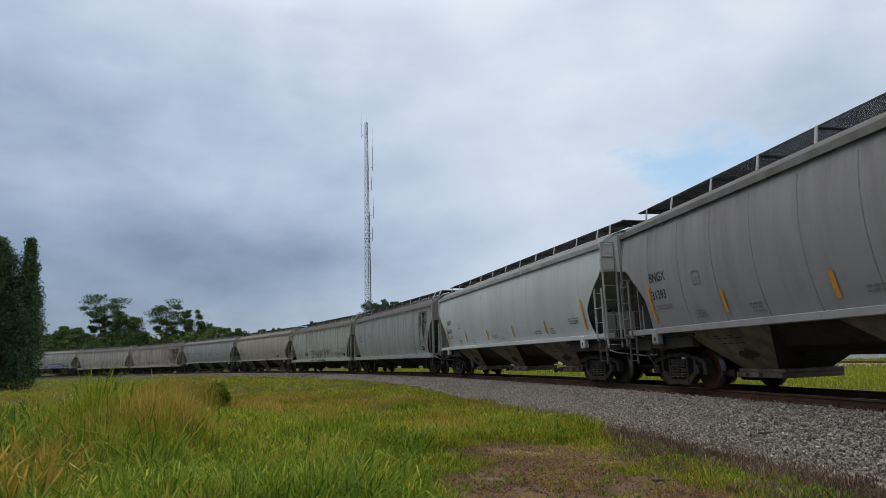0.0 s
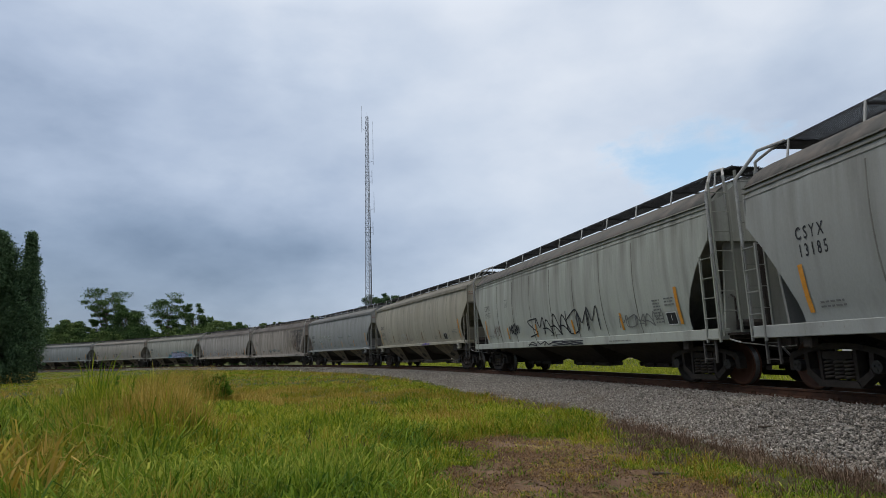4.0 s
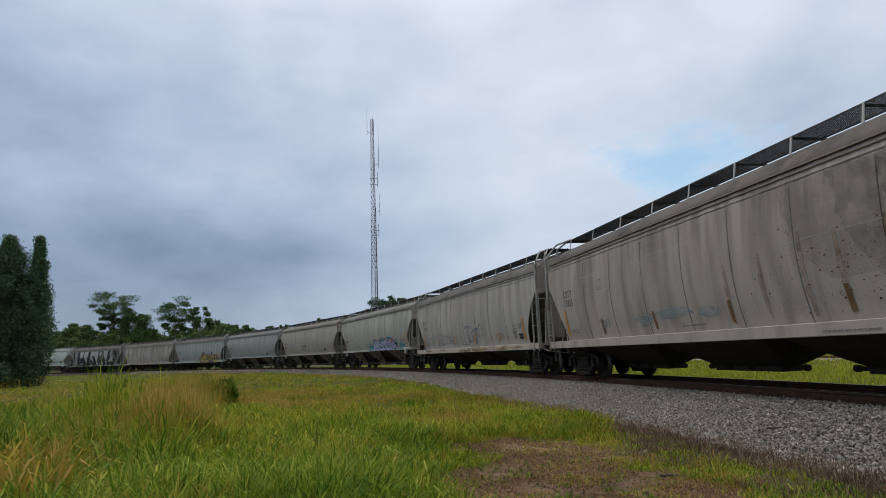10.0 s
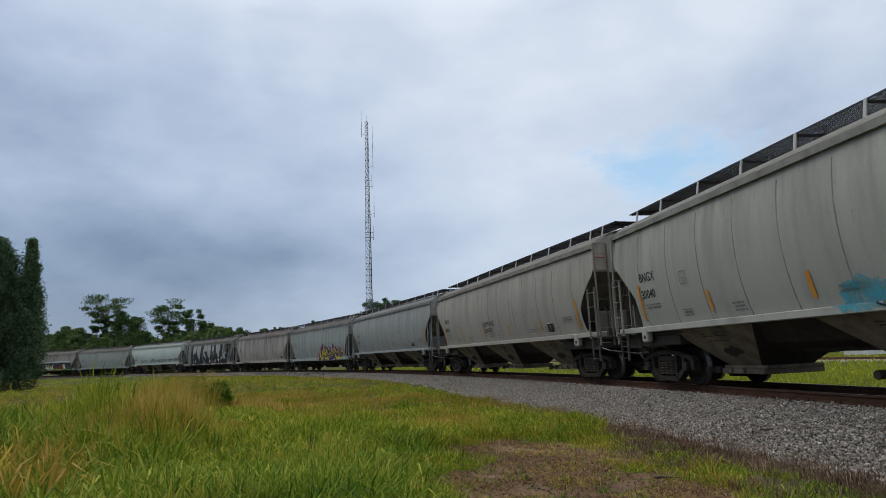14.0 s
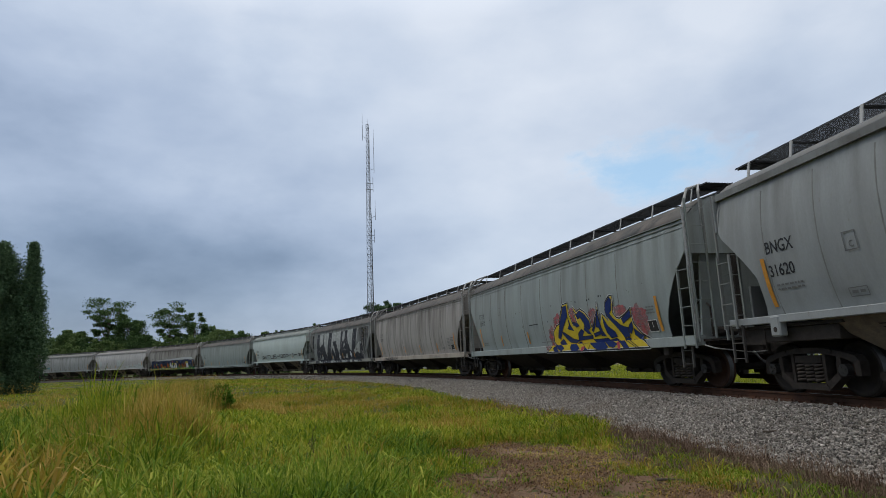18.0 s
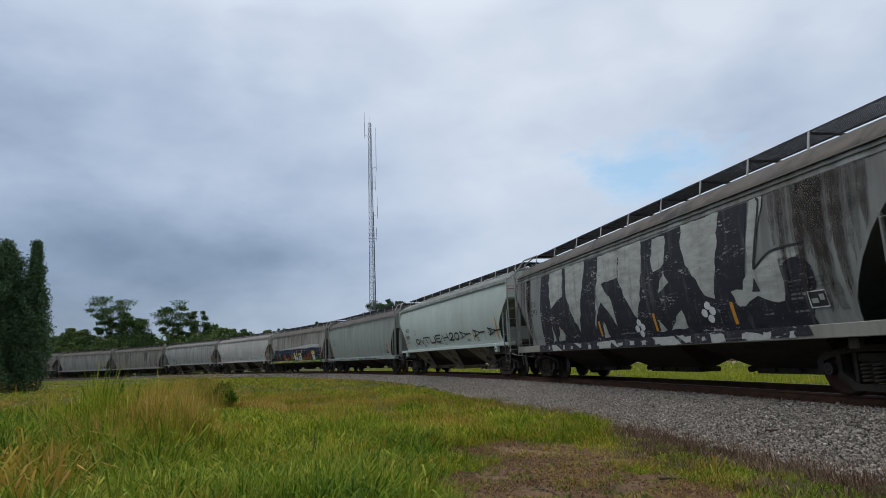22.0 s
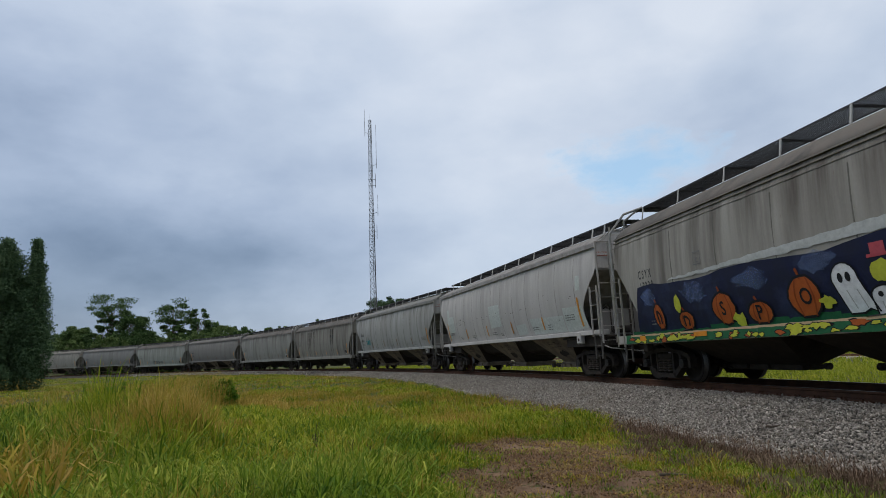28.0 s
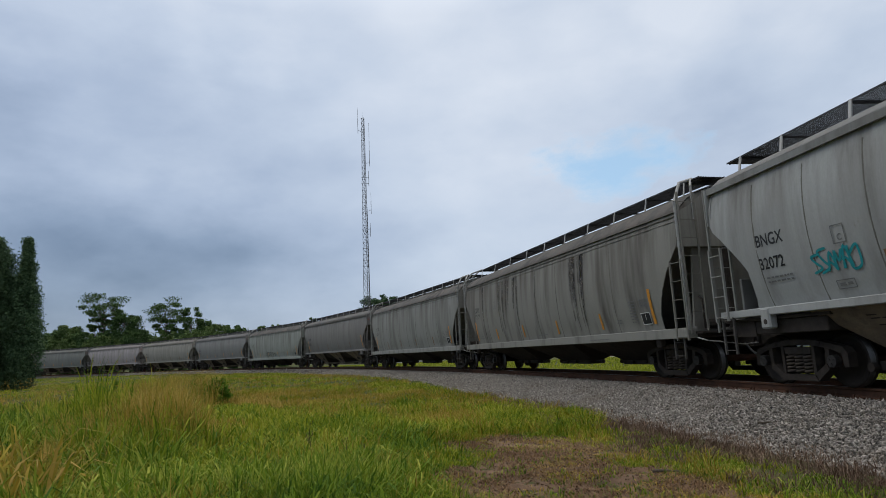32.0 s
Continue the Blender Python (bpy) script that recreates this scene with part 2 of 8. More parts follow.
def line_at(s):
    """Place and heading of the track's middle, s metres back along the train."""
    c = min(max(s, BEND[0]), BEND[1])
    psi = TURN0 + CURVE * c
    x = POINT0[0] + (math.sin(psi) - math.sin(TURN0)) / CURVE
    y = POINT0[1] - (math.cos(psi) - math.cos(TURN0)) / CURVE
    return x + (s - c) * math.cos(psi), y + (s - c) * math.sin(psi), psi


def beside(s, lat, z=0.0):
    """A point lat metres to the inside of the track's middle."""
    x, y, psi = line_at(s)
    lat, z = lat + z * CANT, z - lat * CANT
    return Vector((x - math.sin(psi) * lat, y + math.cos(psi) * lat, z))


MIDDLE = Vector((POINT0[0] - math.sin(TURN0) / CURVE, POINT0[1] + math.cos(TURN0) / CURVE))


def lateral(x, y):
    """How far inside the track's middle a place lies, near the bend."""
    return 1 / CURVE - np.hypot(np.asarray(x) - MIDDLE.x, np.asarray(y) - MIDDLE.y)


def ground_z(x, y):
    """Height of the ground: low where the camera stands, a little higher down the line and beyond the track."""
    x, y = np.asarray(x, float), np.asarray(y, float)
    lat = lateral(x, y)
    z = -0.76 + 0.28 * step(16, 45, y) + 0.10 * (vnoise(x, y, 7, 3) - 0.5) + 0.05 * (vnoise(x, y, 1.7, 4) - 0.5)
    return np.where(lat < 0, z * (1 - step(0, 6, -lat)) - 0.62 * step(0, 6, -lat), z)


# ---- sky: a dome of cloud that drifts, thin where the blue shows ----
def cloud_material():
    m, n, l, p = nodes_of("overcast_cloud")
    n.remove(p)
    co = n.new("ShaderNodeTexCoord").outputs["Object"]
    nrm = n.new("ShaderNodeVectorMath")
    nrm.operation = "NORMALIZE"
    l.new(co, nrm.inputs[0])
    d = nrm.outputs[0]
    sep = n.new("ShaderNodeSeparateXYZ")
    l.new(d, sep.inputs[0])
    mp = n.new("ShaderNodeMapping")
    mp.inputs["Scale"].default_value = (1.0, 1.0, 1.9)
    mp.inputs["Location"].default_value = (3.1, 0.4, 1.7)
    l.new(d, mp.inputs[0])
    big = noise_node(n, l, mp.outputs[0], 1.7, 3, 0.45)
    small = noise_node(n, l, mp.outputs[0], 5.2, 7, 0.54)
    banks = ramp(n, l, noise_node(n, l, mp.outputs[0], 2.7, 5, 0.5), (0.40, grey(0)), (0.60, grey(1)))
    def math2(op, a, b):
        q = n.new("ShaderNodeMath")
        q.operation = op
        for s, v in ((q.inputs[0], a), (q.inputs[1], b)):
            if isinstance(v, (int, float)):
                s.default_value = v
            else:
                l.new(v, s)
        return q.outputs[0]
    def centred(v, k):
        return math2("MULTIPLY", math2("SUBTRACT", v, 0.5), k)
    tone = math2("ADD", math2("ADD", centred(big, 0.42), centred(small, 0.42)), centred(banks, 0.12))
    # brighter towards the zenith and away from the dark bank of cloud in the west
    up = math2("MULTIPLY", math2("MINIMUM", sep.outputs[2], 0.6), 0.78)
    side = math2("MULTIPLY", sep.outputs[0], 0.20)
    tone = math2("ADD", math2("ADD", tone, 0.45), math2("ADD", up, side))
    west = n.new("ShaderNodeMapRange")
    west.inputs["From Min"].default_value, west.inputs["From Max"].default_value = -0.12, -0.48
    l.new(sep.outputs[0], west.inputs["Value"])
    low = ramp(n, l, sep.outputs[2], (0.05, grey(0.35)), (0.11, grey(1)), (0.17, grey(1)), (0.26, grey(0)))
    tone = math2("SUBTRACT", tone, math2("MULTIPLY", math2("MULTIPLY", west.outputs[0], low), 0.13))
    # broad masses of cloud: direction, width, flatness, lighter or darker
    for c, width, low_, much in CLOUDS:
        off = n.new("ShaderNodeVectorMath")
        off.operation = "SUBTRACT"
        l.new(d, off.inputs[0])
        off.inputs[1].default_value = c
        thin = n.new("ShaderNodeVectorMath")
        thin.operation = "MULTIPLY"
        l.new(off.outputs[0], thin.inputs[0])
        thin.inputs[1].default_value = (1.0, 1.0, low_)
        far = n.new("ShaderNodeVectorMath")
        far.operation = "LENGTH"
        l.new(thin.outputs[0], far.inputs[0])
        fuzzy = math2("ADD", far.outputs["Value"], centred(small, 0.7 * width))
        lobe = n.new("ShaderNodeMapRange")
        lobe.interpolation_type = "SMOOTHSTEP"
        lobe.inputs["From Min"].default_value, lobe.inputs["From Max"].default_value = width, 0.0
        l.new(fuzzy, lobe.inputs["Value"])
        tone = math2("ADD", tone, math2("MULTIPLY", lobe.outputs[0], much))
    col = ramp(n, l, tone, (0.20, (0.140, 0.205, 0.316)), (0.38, (0.250, 0.33, 0.466)), (0.58, (0.416, 0.505, 0.656)), (0.78, (0.578, 0.665, 0.798)), (1.0, (0.762, 0.825, 0.92)))
    col = mix(n, l, math2("MULTIPLY", math2("MAXIMUM", math2("SUBTRACT", sep.outputs[2], 0.5), 0.0), 2.0), col, (1.0, 0.965, 0.91))
    glow = math2("ADD", math2("MULTIPLY", math2("MAXIMUM", math2("SUBTRACT", sep.outputs[2], 0.5), 0.0), ZENITH), CLOUD_LIGHT)
    # the gap in the cloud
    hole = n.new("ShaderNodeVectorMath")
    hole.operation = "SUBTRACT"
    l.new(d, hole.inputs[0])
    hole.inputs[1].default_value = HOLE
    wide = n.new("ShaderNodeVectorMath")
    wide.operation = "MULTIPLY"
    l.new(hole.outputs[0], wide.inputs[0])
    wide.inputs[1].default_value = (0.85, 1.0, 2.6)
    ln = n.new("ShaderNodeVectorMath")
    ln.operation = "LENGTH"
    l.new(wide.outputs[0], ln.inputs[0])
    ragged = math2("ADD", ln.outputs["Value"], math2("MULTIPLY", math2("SUBTRACT", noise_node(n, l, mp.outputs[0], 8, 6, 0.6), 0.5), 0.34))
    opacity = ramp(n, l, ragged, (0.03, grey(0.55)), (0.11, grey(0.9)))
    veil = ramp(n, l, ragged, (0.03, grey(1.0)), (0.125, grey(0.0)))
    col = mix(n, l, veil, col, (0.50, 0.76, 1.0))
    e = n.new("ShaderNodeEmission")
    l.new(col, e.inputs[0])
    l.new(glow, e.inputs[1])
    tr = n.new("ShaderNodeBsdfTransparent")
    mx = n.new("ShaderNodeMixShader")
    l.new(opacity, mx.inputs[0])
    l.new(tr.outputs[0], mx.inputs[1])
    l.new(e.outputs[0], mx.inputs[2])
    l.new(mx.outputs[0], n["Material Output"].inputs[0])
    m.cycles.emission_sampling = "NONE"
    return m


HOLE = (0.345, 0.900, 0.272)
CLOUDS = (((0.171, 0.966, 0.193), 0.17, 1.8, -0.06), ((0.09, 0.945, 0.31), 0.34, 1.2, 0.12), ((-0.36, 0.86, 0.37), 0.30, 1.6, -0.09), ((-0.35, 0.89, 0.29), 0.22, 2.2, 0.05), ((-0.33, 0.93, 0.175), 0.42, 3.2, -0.06), ((-0.27, 0.957, 0.105), 0.16, 2.6, 0.09),
          ((-0.5, 0.80, 0.36), 0.16, 1.5, 0.07), ((0.02, 0.86, 0.51), 0.10, 1.5, 0.13), ((0.10, 0.84, 0.54), 0.07, 1.4, 0.13), ((0.25, 0.84, 0.47), 0.09, 1.5, 0.10), ((0.40, 0.79, 0.45), 0.08, 1.4, 0.10), ((0.53, 0.76, 0.37), 0.08, 1.4, 0.08), ((-0.55, 0.83, 0.12), 0.14, 2.2, 0.06),
          # unseen dark bank behind the camera, added to dim south-facing wagon sides
          ((0.1, -0.9, 0.12), 1.15, 2.2, -0.36))
CLOUD_LIGHT, ZENITH = 1.0, 2.7
bm = bmesh.new()
bmesh.ops.create_icosphere(bm, subdivisions=5, radius=3000)
bmesh.ops.bisect_plane(bm, geom=bm.verts[:] + bm.edges[:] + bm.faces[:], plane_co=(0, 0, -150), plane_no=(0, 0, -1), clear_outer=True)
cloud_sky = thing("backdrop", "overcast grey-blue sky of layered cloud with one blue gap", "sky", kind="structure", mesh=to_mesh("cloud_dome", bm, cloud_material(), True))

# ---- ground ----
m, n, l, p = nodes_of("meadow_soil")
co = n.new("ShaderNodeTexCoord").outputs["Object"]
a, b, c = noise_node(n, l, co, 0.12, 6), noise_node(n, l, co, 1.4, 6), noise_node(n, l, co, 22, 6, 0.7)
col = mix(n, l, ramp(n, l, a, (0.38, grey(0)), (0.62, grey(1))), (0.055, 0.075, 0.018), (0.085, 0.085, 0.028))
col = mix(n, l, ramp(n, l, b, (0.45, grey(0)), (0.7, grey(0.7))), col, (0.085, 0.065, 0.035))
col = mix(n, l, 0.6, col, ramp(n, l, c, (0.25, grey(0.35)), (0.7, grey(1))), "MULTIPLY")
l.new(col, p.inputs["Base Color"])
p.inputs["Roughness"].default_value = 0.95
p.inputs["Specular IOR Level"].default_value = 0.1
bump(n, l, p, c, 0.7, 0.03)
SOIL = m
axis = np.concatenate([-np.geomspace(2800, 62, 34), np.linspace(-60, 60, 161), np.geomspace(62, 2800, 34)])
gx, gy = np.meshgrid(axis, axis + 20)
gz = ground_z(gx, gy)
lat = lateral(gx, gy)
gz = np.where((lat > -3.4) & (lat < 2.6), np.minimum(gz, -0.8), gz)
k = len(axis)
ids = np.arange(k * k).reshape(k, k)
q = np.stack([ids[:-1, :-1], ids[:-1, 1:], ids[1:, 1:], ids[1:, :-1]], -1).reshape(-1, 4)
tris = np.concatenate([q[:, [0, 1, 2]], q[:, [0, 2, 3]]])
me = mesh_np("ground", np.stack([gx, gy, gz], -1).reshape(-1, 3), tris, SOIL)
me.polygons.foreach_set("use_smooth", [True] * len(me.polygons))
thing("ground", "rough grassy ground with worn earth beside the railway", "ground", kind="structure", mesh=me)


def sweep(profile, s0, s1, ds, close=True):
    """Verts and faces of a (lateral, z) profile drawn along the line."""
    ss = list(np.arange(s0, s1 + ds / 2, ds))
    verts = [beside(s, a, b) for s in ss for a, b in profile]
    k = len(profile)
    faces = [(i * k + j, i * k + (j + 1) % k, (i + 1) * k + (j + 1) % k, (i + 1) * k + j) for i in range(len(ss) - 1) for j in range(k if close else k - 1)]
    return verts, faces


# ballast bed, its loose stones, ties and rails
m, n, l, p = nodes_of("crushed_granite")
co = n.new("ShaderNodeTexCoord").outputs["Object"]
v = n.new("ShaderNodeTexVoronoi")
v.inputs["Scale"].default_value = 17
l.new(co, v.inputs["Vector"])
one = ramp(n, l, v.outputs["Color"], (0.1, (0.08, 0.068, 0.058)), (0.5, (0.13, 0.117, 0.10)), (0.9, (0.20, 0.18, 0.16)))
gaps = ramp(n, l, v.outputs["Distance"], (0.2, grey(0.8)), (0.6, grey(0.12)))
col = mix(n, l, 1.0, one, gaps, "MULTIPLY")
col = mix(n, l, ramp(n, l, noise_node(n, l, co, 0.7, 5), (0.5, grey(0)), (0.75, grey(0.45))), col, (0.16, 0.12, 0.09))
l.new(col, p.inputs["Base Color"])
p.inputs["Roughness"].default_value = 0.95
bump(n, l, p, gaps, 1.0, 0.04)
BALLAST = m
verts, faces = sweep([(3.25, -0.95), (2.95, -0.70), (1.62, -0.235), (1.25, -0.21), (-1.25, -0.21), (-1.62, -0.235), (-3.1, -0.80), (-3.3, -0.95)], -330, 540, 2.0, False)
thing("ballast_bed", "grey crushed-stone ballast bed sloping down from the track", "ballast", kind="structure", mesh=mesh_of("ballast_bed", verts, faces, BALLAST))

RAIL_FORM = [(-0.076, -0.172), (0.076, -0.172), (0.07, -0.155), (0.012, -0.135), (0.009, -0.05), (0.036, -0.036), (0.036, -0.008), (0.028, 0.0), (-0.028, 0.0), (-0.036, -0.008), (-0.036, -0.036), (-0.009, -0.05), (-0.012, -0.135), (-0.07, -0.155)]
track_thing = thing("railway_track", "rusty steel rails spiked to dark wooden ties in ballast", "railway track", kind="structure")
for side, nm in ((0.753, "rail"), (-0.753, "rail")):
    verts, faces = sweep([(side + a, b) for a, b in RAIL_FORM], -330, 540, 1.5)
    rail = part(nm, mesh_of("rail", verts, faces, RAIL), track_thing, label="rust-brown steel rail with a bright worn top")
    verts, faces = sweep([(side - 0.026, 0.0005), (side - 0.02, 0.003), (side + 0.02, 0.003), (side + 0.026, 0.0005)], -330, 540, 1.5)
    part("running_surface", mesh_of("running_surface", verts, faces, TREAD), rail)
tie_mesh = box_mesh("tie", (-0.115, 0.115, -1.3, 1.3, -0.36, -0.18), TIE, 0.012)
plate_mesh = box_mesh("tie_plate", (-0.1, 0.1, -0.18, 0.18, -0.182, -0.166), RAIL, 0.004)
bm = bmesh.new()
for x, y in ((-0.05, 0.1), (0.05, 0.1), (-0.05, -0.1), (0.05, -0.1)):
    box(bm, x - 0.012, x + 0.012, y - 0.012, y + 0.012, -0.17, -0.115)
spike_mesh = to_mesh("spike", bm, RAIL)


def heading(s, lat=0.0, z=0.0):
    """A pose on the track, x along it towards the front of the train, y away from the inside."""
    d = line_at(s)[2]
    return Matrix.Translation(beside(s, lat, z)) @ Matrix.Rotation(d + math.pi, 4, "Z")


rnd = random.Random(5)
for i in range(210):
    s = -13 + i * 0.535
    tie = part("tie", tie_mesh, track_thing, heading(s, rnd.uniform(-0.04, 0.04)) @ pose(0, 0, rnd.uniform(-0.01, 0.004), 0, 0, rnd.uniform(-1.5, 1.5)))
    if i < 90:
        part("tie_plate", plate_mesh, tie, pose(0, -0.753, 0))
        part("spike", spike_mesh, tie, pose(0, -0.753, 0))


def scatter_stones(name, count, s0, s1, size, seed, lat0=0.95, lat1=3.35):
    """Angular stones lying on the ballast slope, each turned and shaped at random."""
    g = np.random.default_rng(seed)
    corner = np.array([(1, 0, 0.1), (-1, 0, -0.1), (0.1, 1, 0.2), (-0.1, -1, -0.2), (0.35, 0.3, 1), (-0.3, 0.2, -1)], float) * 1.35
    tri = np.array([(0, 2, 4), (2, 1, 4), (1, 3, 4), (3, 0, 4), (2, 0, 5), (1, 2, 5), (3, 1, 5), (0, 3, 5)])
    ss = s0 + (s1 - s0) * g.random(count)
    la = lat0 + (lat1 - lat0) * g.random(count)
    zz = np.interp(la, [0.9, 1.25, 1.62, 2.95, 3.4], [-0.185, -0.195, -0.235, -0.70, -0.74]) + 0.01 * g.standard_normal(count)
    psi = TURN0 + CURVE * np.clip(ss, *BEND)
    base = np.array([line_at(s)[:2] for s in ss])
    px, py = base[:, 0] - np.sin(psi) * la, base[:, 1] + np.cos(psi) * la
    v = corner[None] * (0.62 + 0.5 * g.random((count, 6, 3))) + 0.3 * g.standard_normal((count, 6, 3))
    v *= (size * (0.55 + 0.8 * g.random((count, 1, 1)) ** 2)) * (np.array([1.25, 0.9, 0.5]) * (0.7 + 0.6 * g.random((count, 1, 3))))
    q, _ = np.linalg.qr(g.standard_normal((count, 3, 3)) * 0.75 + 1.6 * np.eye(3)[None] * np.array([0, 0, 1]) + 0.8 * g.standard_normal((count, 1, 1)) * np.array([[0, 1, 0], [-1, 0, 0], [0, 0, 0]]))
    v = np.einsum("nij,nkj->nki", q, v) + np.stack([px, py, zz], -1)[:, None]
    return mesh_np(name, v.reshape(-1, 3), (tri[None] + 6 * np.arange(count)[:, None, None]).reshape(-1, 3), STONE)


m, n, l, p = nodes_of("ballast_stone")
g = n.new("ShaderNodeNewGeometry")
co = n.new("ShaderNodeTexCoord").outputs["Object"]
col = ramp(n, l, g.outputs["Random Per Island"], (0.0, (0.102, 0.087, 0.073)), (0.3, (0.228, 0.204, 0.174)), (0.8, (0.34, 0.305, 0.265)), (1.0, (0.53, 0.485, 0.43)))
col = mix(n, l, ramp(n, l, noise_node(n, l, co, 0.6, 4), (0.5, grey(0)), (0.75, grey(0.4))), col, (0.19, 0.14, 0.10))
col = mix(n, l, 0.4, col, ramp(n, l, noise_node(n, l, co, 70, 4), (0.3, grey(0.5)), (0.7, grey(1))), "MULTIPLY")
l.new(col, p.inputs["Base Color"])
p.inputs["Roughness"].default_value = 0.9
STONE = m
ballast_stones = thing("ballast_stones", "loose angular grey ballast stones", "stones", kind="stuff")
part("stones", scatter_stones("stones", 92000, -11, 12, 0.0205, 1), ballast_stones)
part("stones", scatter_stones("stones", 52000, 12, 42, 0.025, 2), ballast_stones)
part("stones", scatter_stones("stones", 12000, 42, 110, 0.055, 3), ballast_stones)


# ---- plants ----
GREEN = plant("green_grass", ((0.0, (0.065, 0.125, 0.009)), (0.35, (0.150, 0.212, 0.013)), (0.7, (0.27, 0.295, 0.021)), (1.0, (0.40, 0.36, 0.055))))
RANK = plant("rank_green_grass", ((0.0, (0.038, 0.088, 0.008)), (0.35, (0.102, 0.175, 0.012)), (0.7, (0.18, 0.25, 0.02)), (1.0, (0.36, 0.37, 0.06))))
MEADOW = plant("seeding_meadow_grass", ((0.0, (0.13, 0.145, 0.012)), (0.4, (0.25, 0.21, 0.024)), (0.7, (0.33, 0.225, 0.036)), (1.0, (0.42, 0.28, 0.08))), 0.3)
TAN = plant("ripe_seed_stalks", ((0.0, (0.18, 0.15, 0.022)), (0.4, (0.32, 0.23, 0.045)), (0.8, (0.43, 0.29, 0.07)), (1.0, (0.52, 0.38, 0.12))), 0.3)
DEAD = plant("dead_purple_brown_grass", ((0.0, (0.085, 0.052, 0.036)), (0.5, (0.15, 0.098, 0.07)), (1.0, (0.25, 0.18, 0.125))), 0.15)
FIELD = plant("field_grass", ((0.0, (0.17, 0.215, 0.018)), (0.5, (0.25, 0.285, 0.025)), (1.0, (0.34, 0.34, 0.045))), 0.3)
LEAF = plant("broad_leaves", ((0.0, (0.032, 0.060, 0.022)), (0.5, (0.055, 0.098, 0.032)), (1.0, (0.095, 0.15, 0.05))), 0.25, 0.2)
DARKLEAF = plant("dark_cedar_leaves", ((0.0, (0.036, 0.068, 0.035)), (0.5, (0.062, 0.105, 0.053)), (1.0, (0.10, 0.155, 0.075))), 0.2, 0.2)
PALELEAF = plant("pale_leaves", ((0.0, (0.06, 0.10, 0.032)), (0.5, (0.105, 0.155, 0.05)), (1.0, (0.16, 0.22, 0.08))), 0.25, 0.2)
BARK = surface("bark", (0.09, 0.07, 0.055), (0.14, 0.115, 0.09), 3, 0.95, 0, 20, 0.8)
LITTER = plant("dry_litter", ((0.0, (0.085, 0.046, 0.022)), (0.5, (0.17, 0.10, 0.05)), (1.0, (0.28, 0.19, 0.105))), 0.1)
CLOD = surface("earth_clod", (0.10, 0.06, 0.036), (0.19, 0.13, 0.09), 9, 0.95, 0.0, 60, 0.8, (0.03, 0.02, 0.015), 0.7)
EARTH = surface("dry_earth", (0.105, 0.062, 0.035), (0.19, 0.12, 0.072), 3.5, 0.95, 0.0, 34, 1.0, (0.03, 0.02, 0.014), 0.85)


def blades(name, mat, x, y, h, w, lean, seed, z=None, curl=0.5):
    """Bent, tapering blades rooted at x, y: five corners and three triangles each."""
    g = np.random.default_rng(seed)
    k = len(x)
    z = ground_z(x, y) if z is None else z
    a, b = g.random(k) * math.tau, g.random(k) * math.tau
    wx, wy = np.cos(a) * w / 2, np.sin(a) * w / 2
    tilt = lean * (0.3 + g.random(k))
    lx, ly = np.cos(b) * h * tilt, np.sin(b) * h * tilt
    v = np.empty((k, 5, 3))
    v[:, 0] = np.stack([x - wx, y - wy, z - 0.02], -1)
    v[:, 1] = np.stack([x + wx, y + wy, z - 0.02], -1)
    mx, my, mz = x + lx * 0.3, y + ly * 0.3, z + h * 0.58
    v[:, 2] = np.stack([mx - wx * 0.8, my - wy * 0.8, mz], -1)
    v[:, 3] = np.stack([mx + wx * 0.8, my + wy * 0.8, mz], -1)
    v[:, 4] = np.stack([x + lx * 1.15, y + ly * 1.15, z + h * (1 - curl * tilt ** 2)], -1)
    t = np.array([(0, 1, 2), (1, 3, 2), (2, 3, 4)])
    return mesh_np(name, v.reshape(-1, 3), (t[None] + 5 * np.arange(k)[:, None, None]).reshape(-1, 3), mat)


def clumps(name, mat, x, y, h, per, w, lean, seed, spread=0.07, base=None):
    """Tufts of arching blades that fan out from each root: seven corners and five triangles a blade."""
    g = np.random.default_rng(seed)
    x, y, h = (np.repeat(v, per) for v in (x, y, h))
    k = len(x)
    a = g.random(k) * math.tau
    r = np.abs(g.standard_normal(k)) * spread
    x, y = x + r * np.cos(a), y + r * np.sin(a)
    z = (base or ground_z)(x, y) - 0.02
    h = h * (0.45 + 0.7 * g.random(k))
    b = a + 0.9 * g.standard_normal(k)
    out = np.minimum(h, 0.28 + 0.25 * h) * lean * (0.15 + 1.1 * g.random(k) ** 1.5)
    dx, dy = np.cos(b), np.sin(b)
    t = b + math.pi / 2 + 0.8 * g.standard_normal(k)
    w = w * (0.6 + 0.8 * g.random(k))
    wx, wy = np.cos(t) * w / 2, np.sin(t) * w / 2
    v = np.empty((k, 7, 3))
    for i, (f, up, wide) in enumerate(((0.0, 0.0, 0.8), (0.22, 0.50, 1.0), (0.62, 0.84, 0.75))):
        px, py, pz = x + dx * out * f, y + dy * out * f, z + h * up
        v[:, 2 * i] = np.stack([px - wx * wide, py - wy * wide, pz], -1)
        v[:, 2 * i + 1] = np.stack([px + wx * wide, py + wy * wide, pz], -1)
    droop = np.clip(out / h, 0, 1.2)
    v[:, 6] = np.stack([x + dx * out * 1.15, y + dy * out * 1.15, z + h * (1.0 - 0.32 * droop ** 2)], -1)
    f = np.array([(0, 1, 2), (1, 3, 2), (2, 3, 4), (3, 5, 4), (4, 5, 6)])
    return mesh_np(name, v.reshape(-1, 3), (f[None] + 7 * np.arange(k)[:, None, None]).reshape(-1, 3), mat)


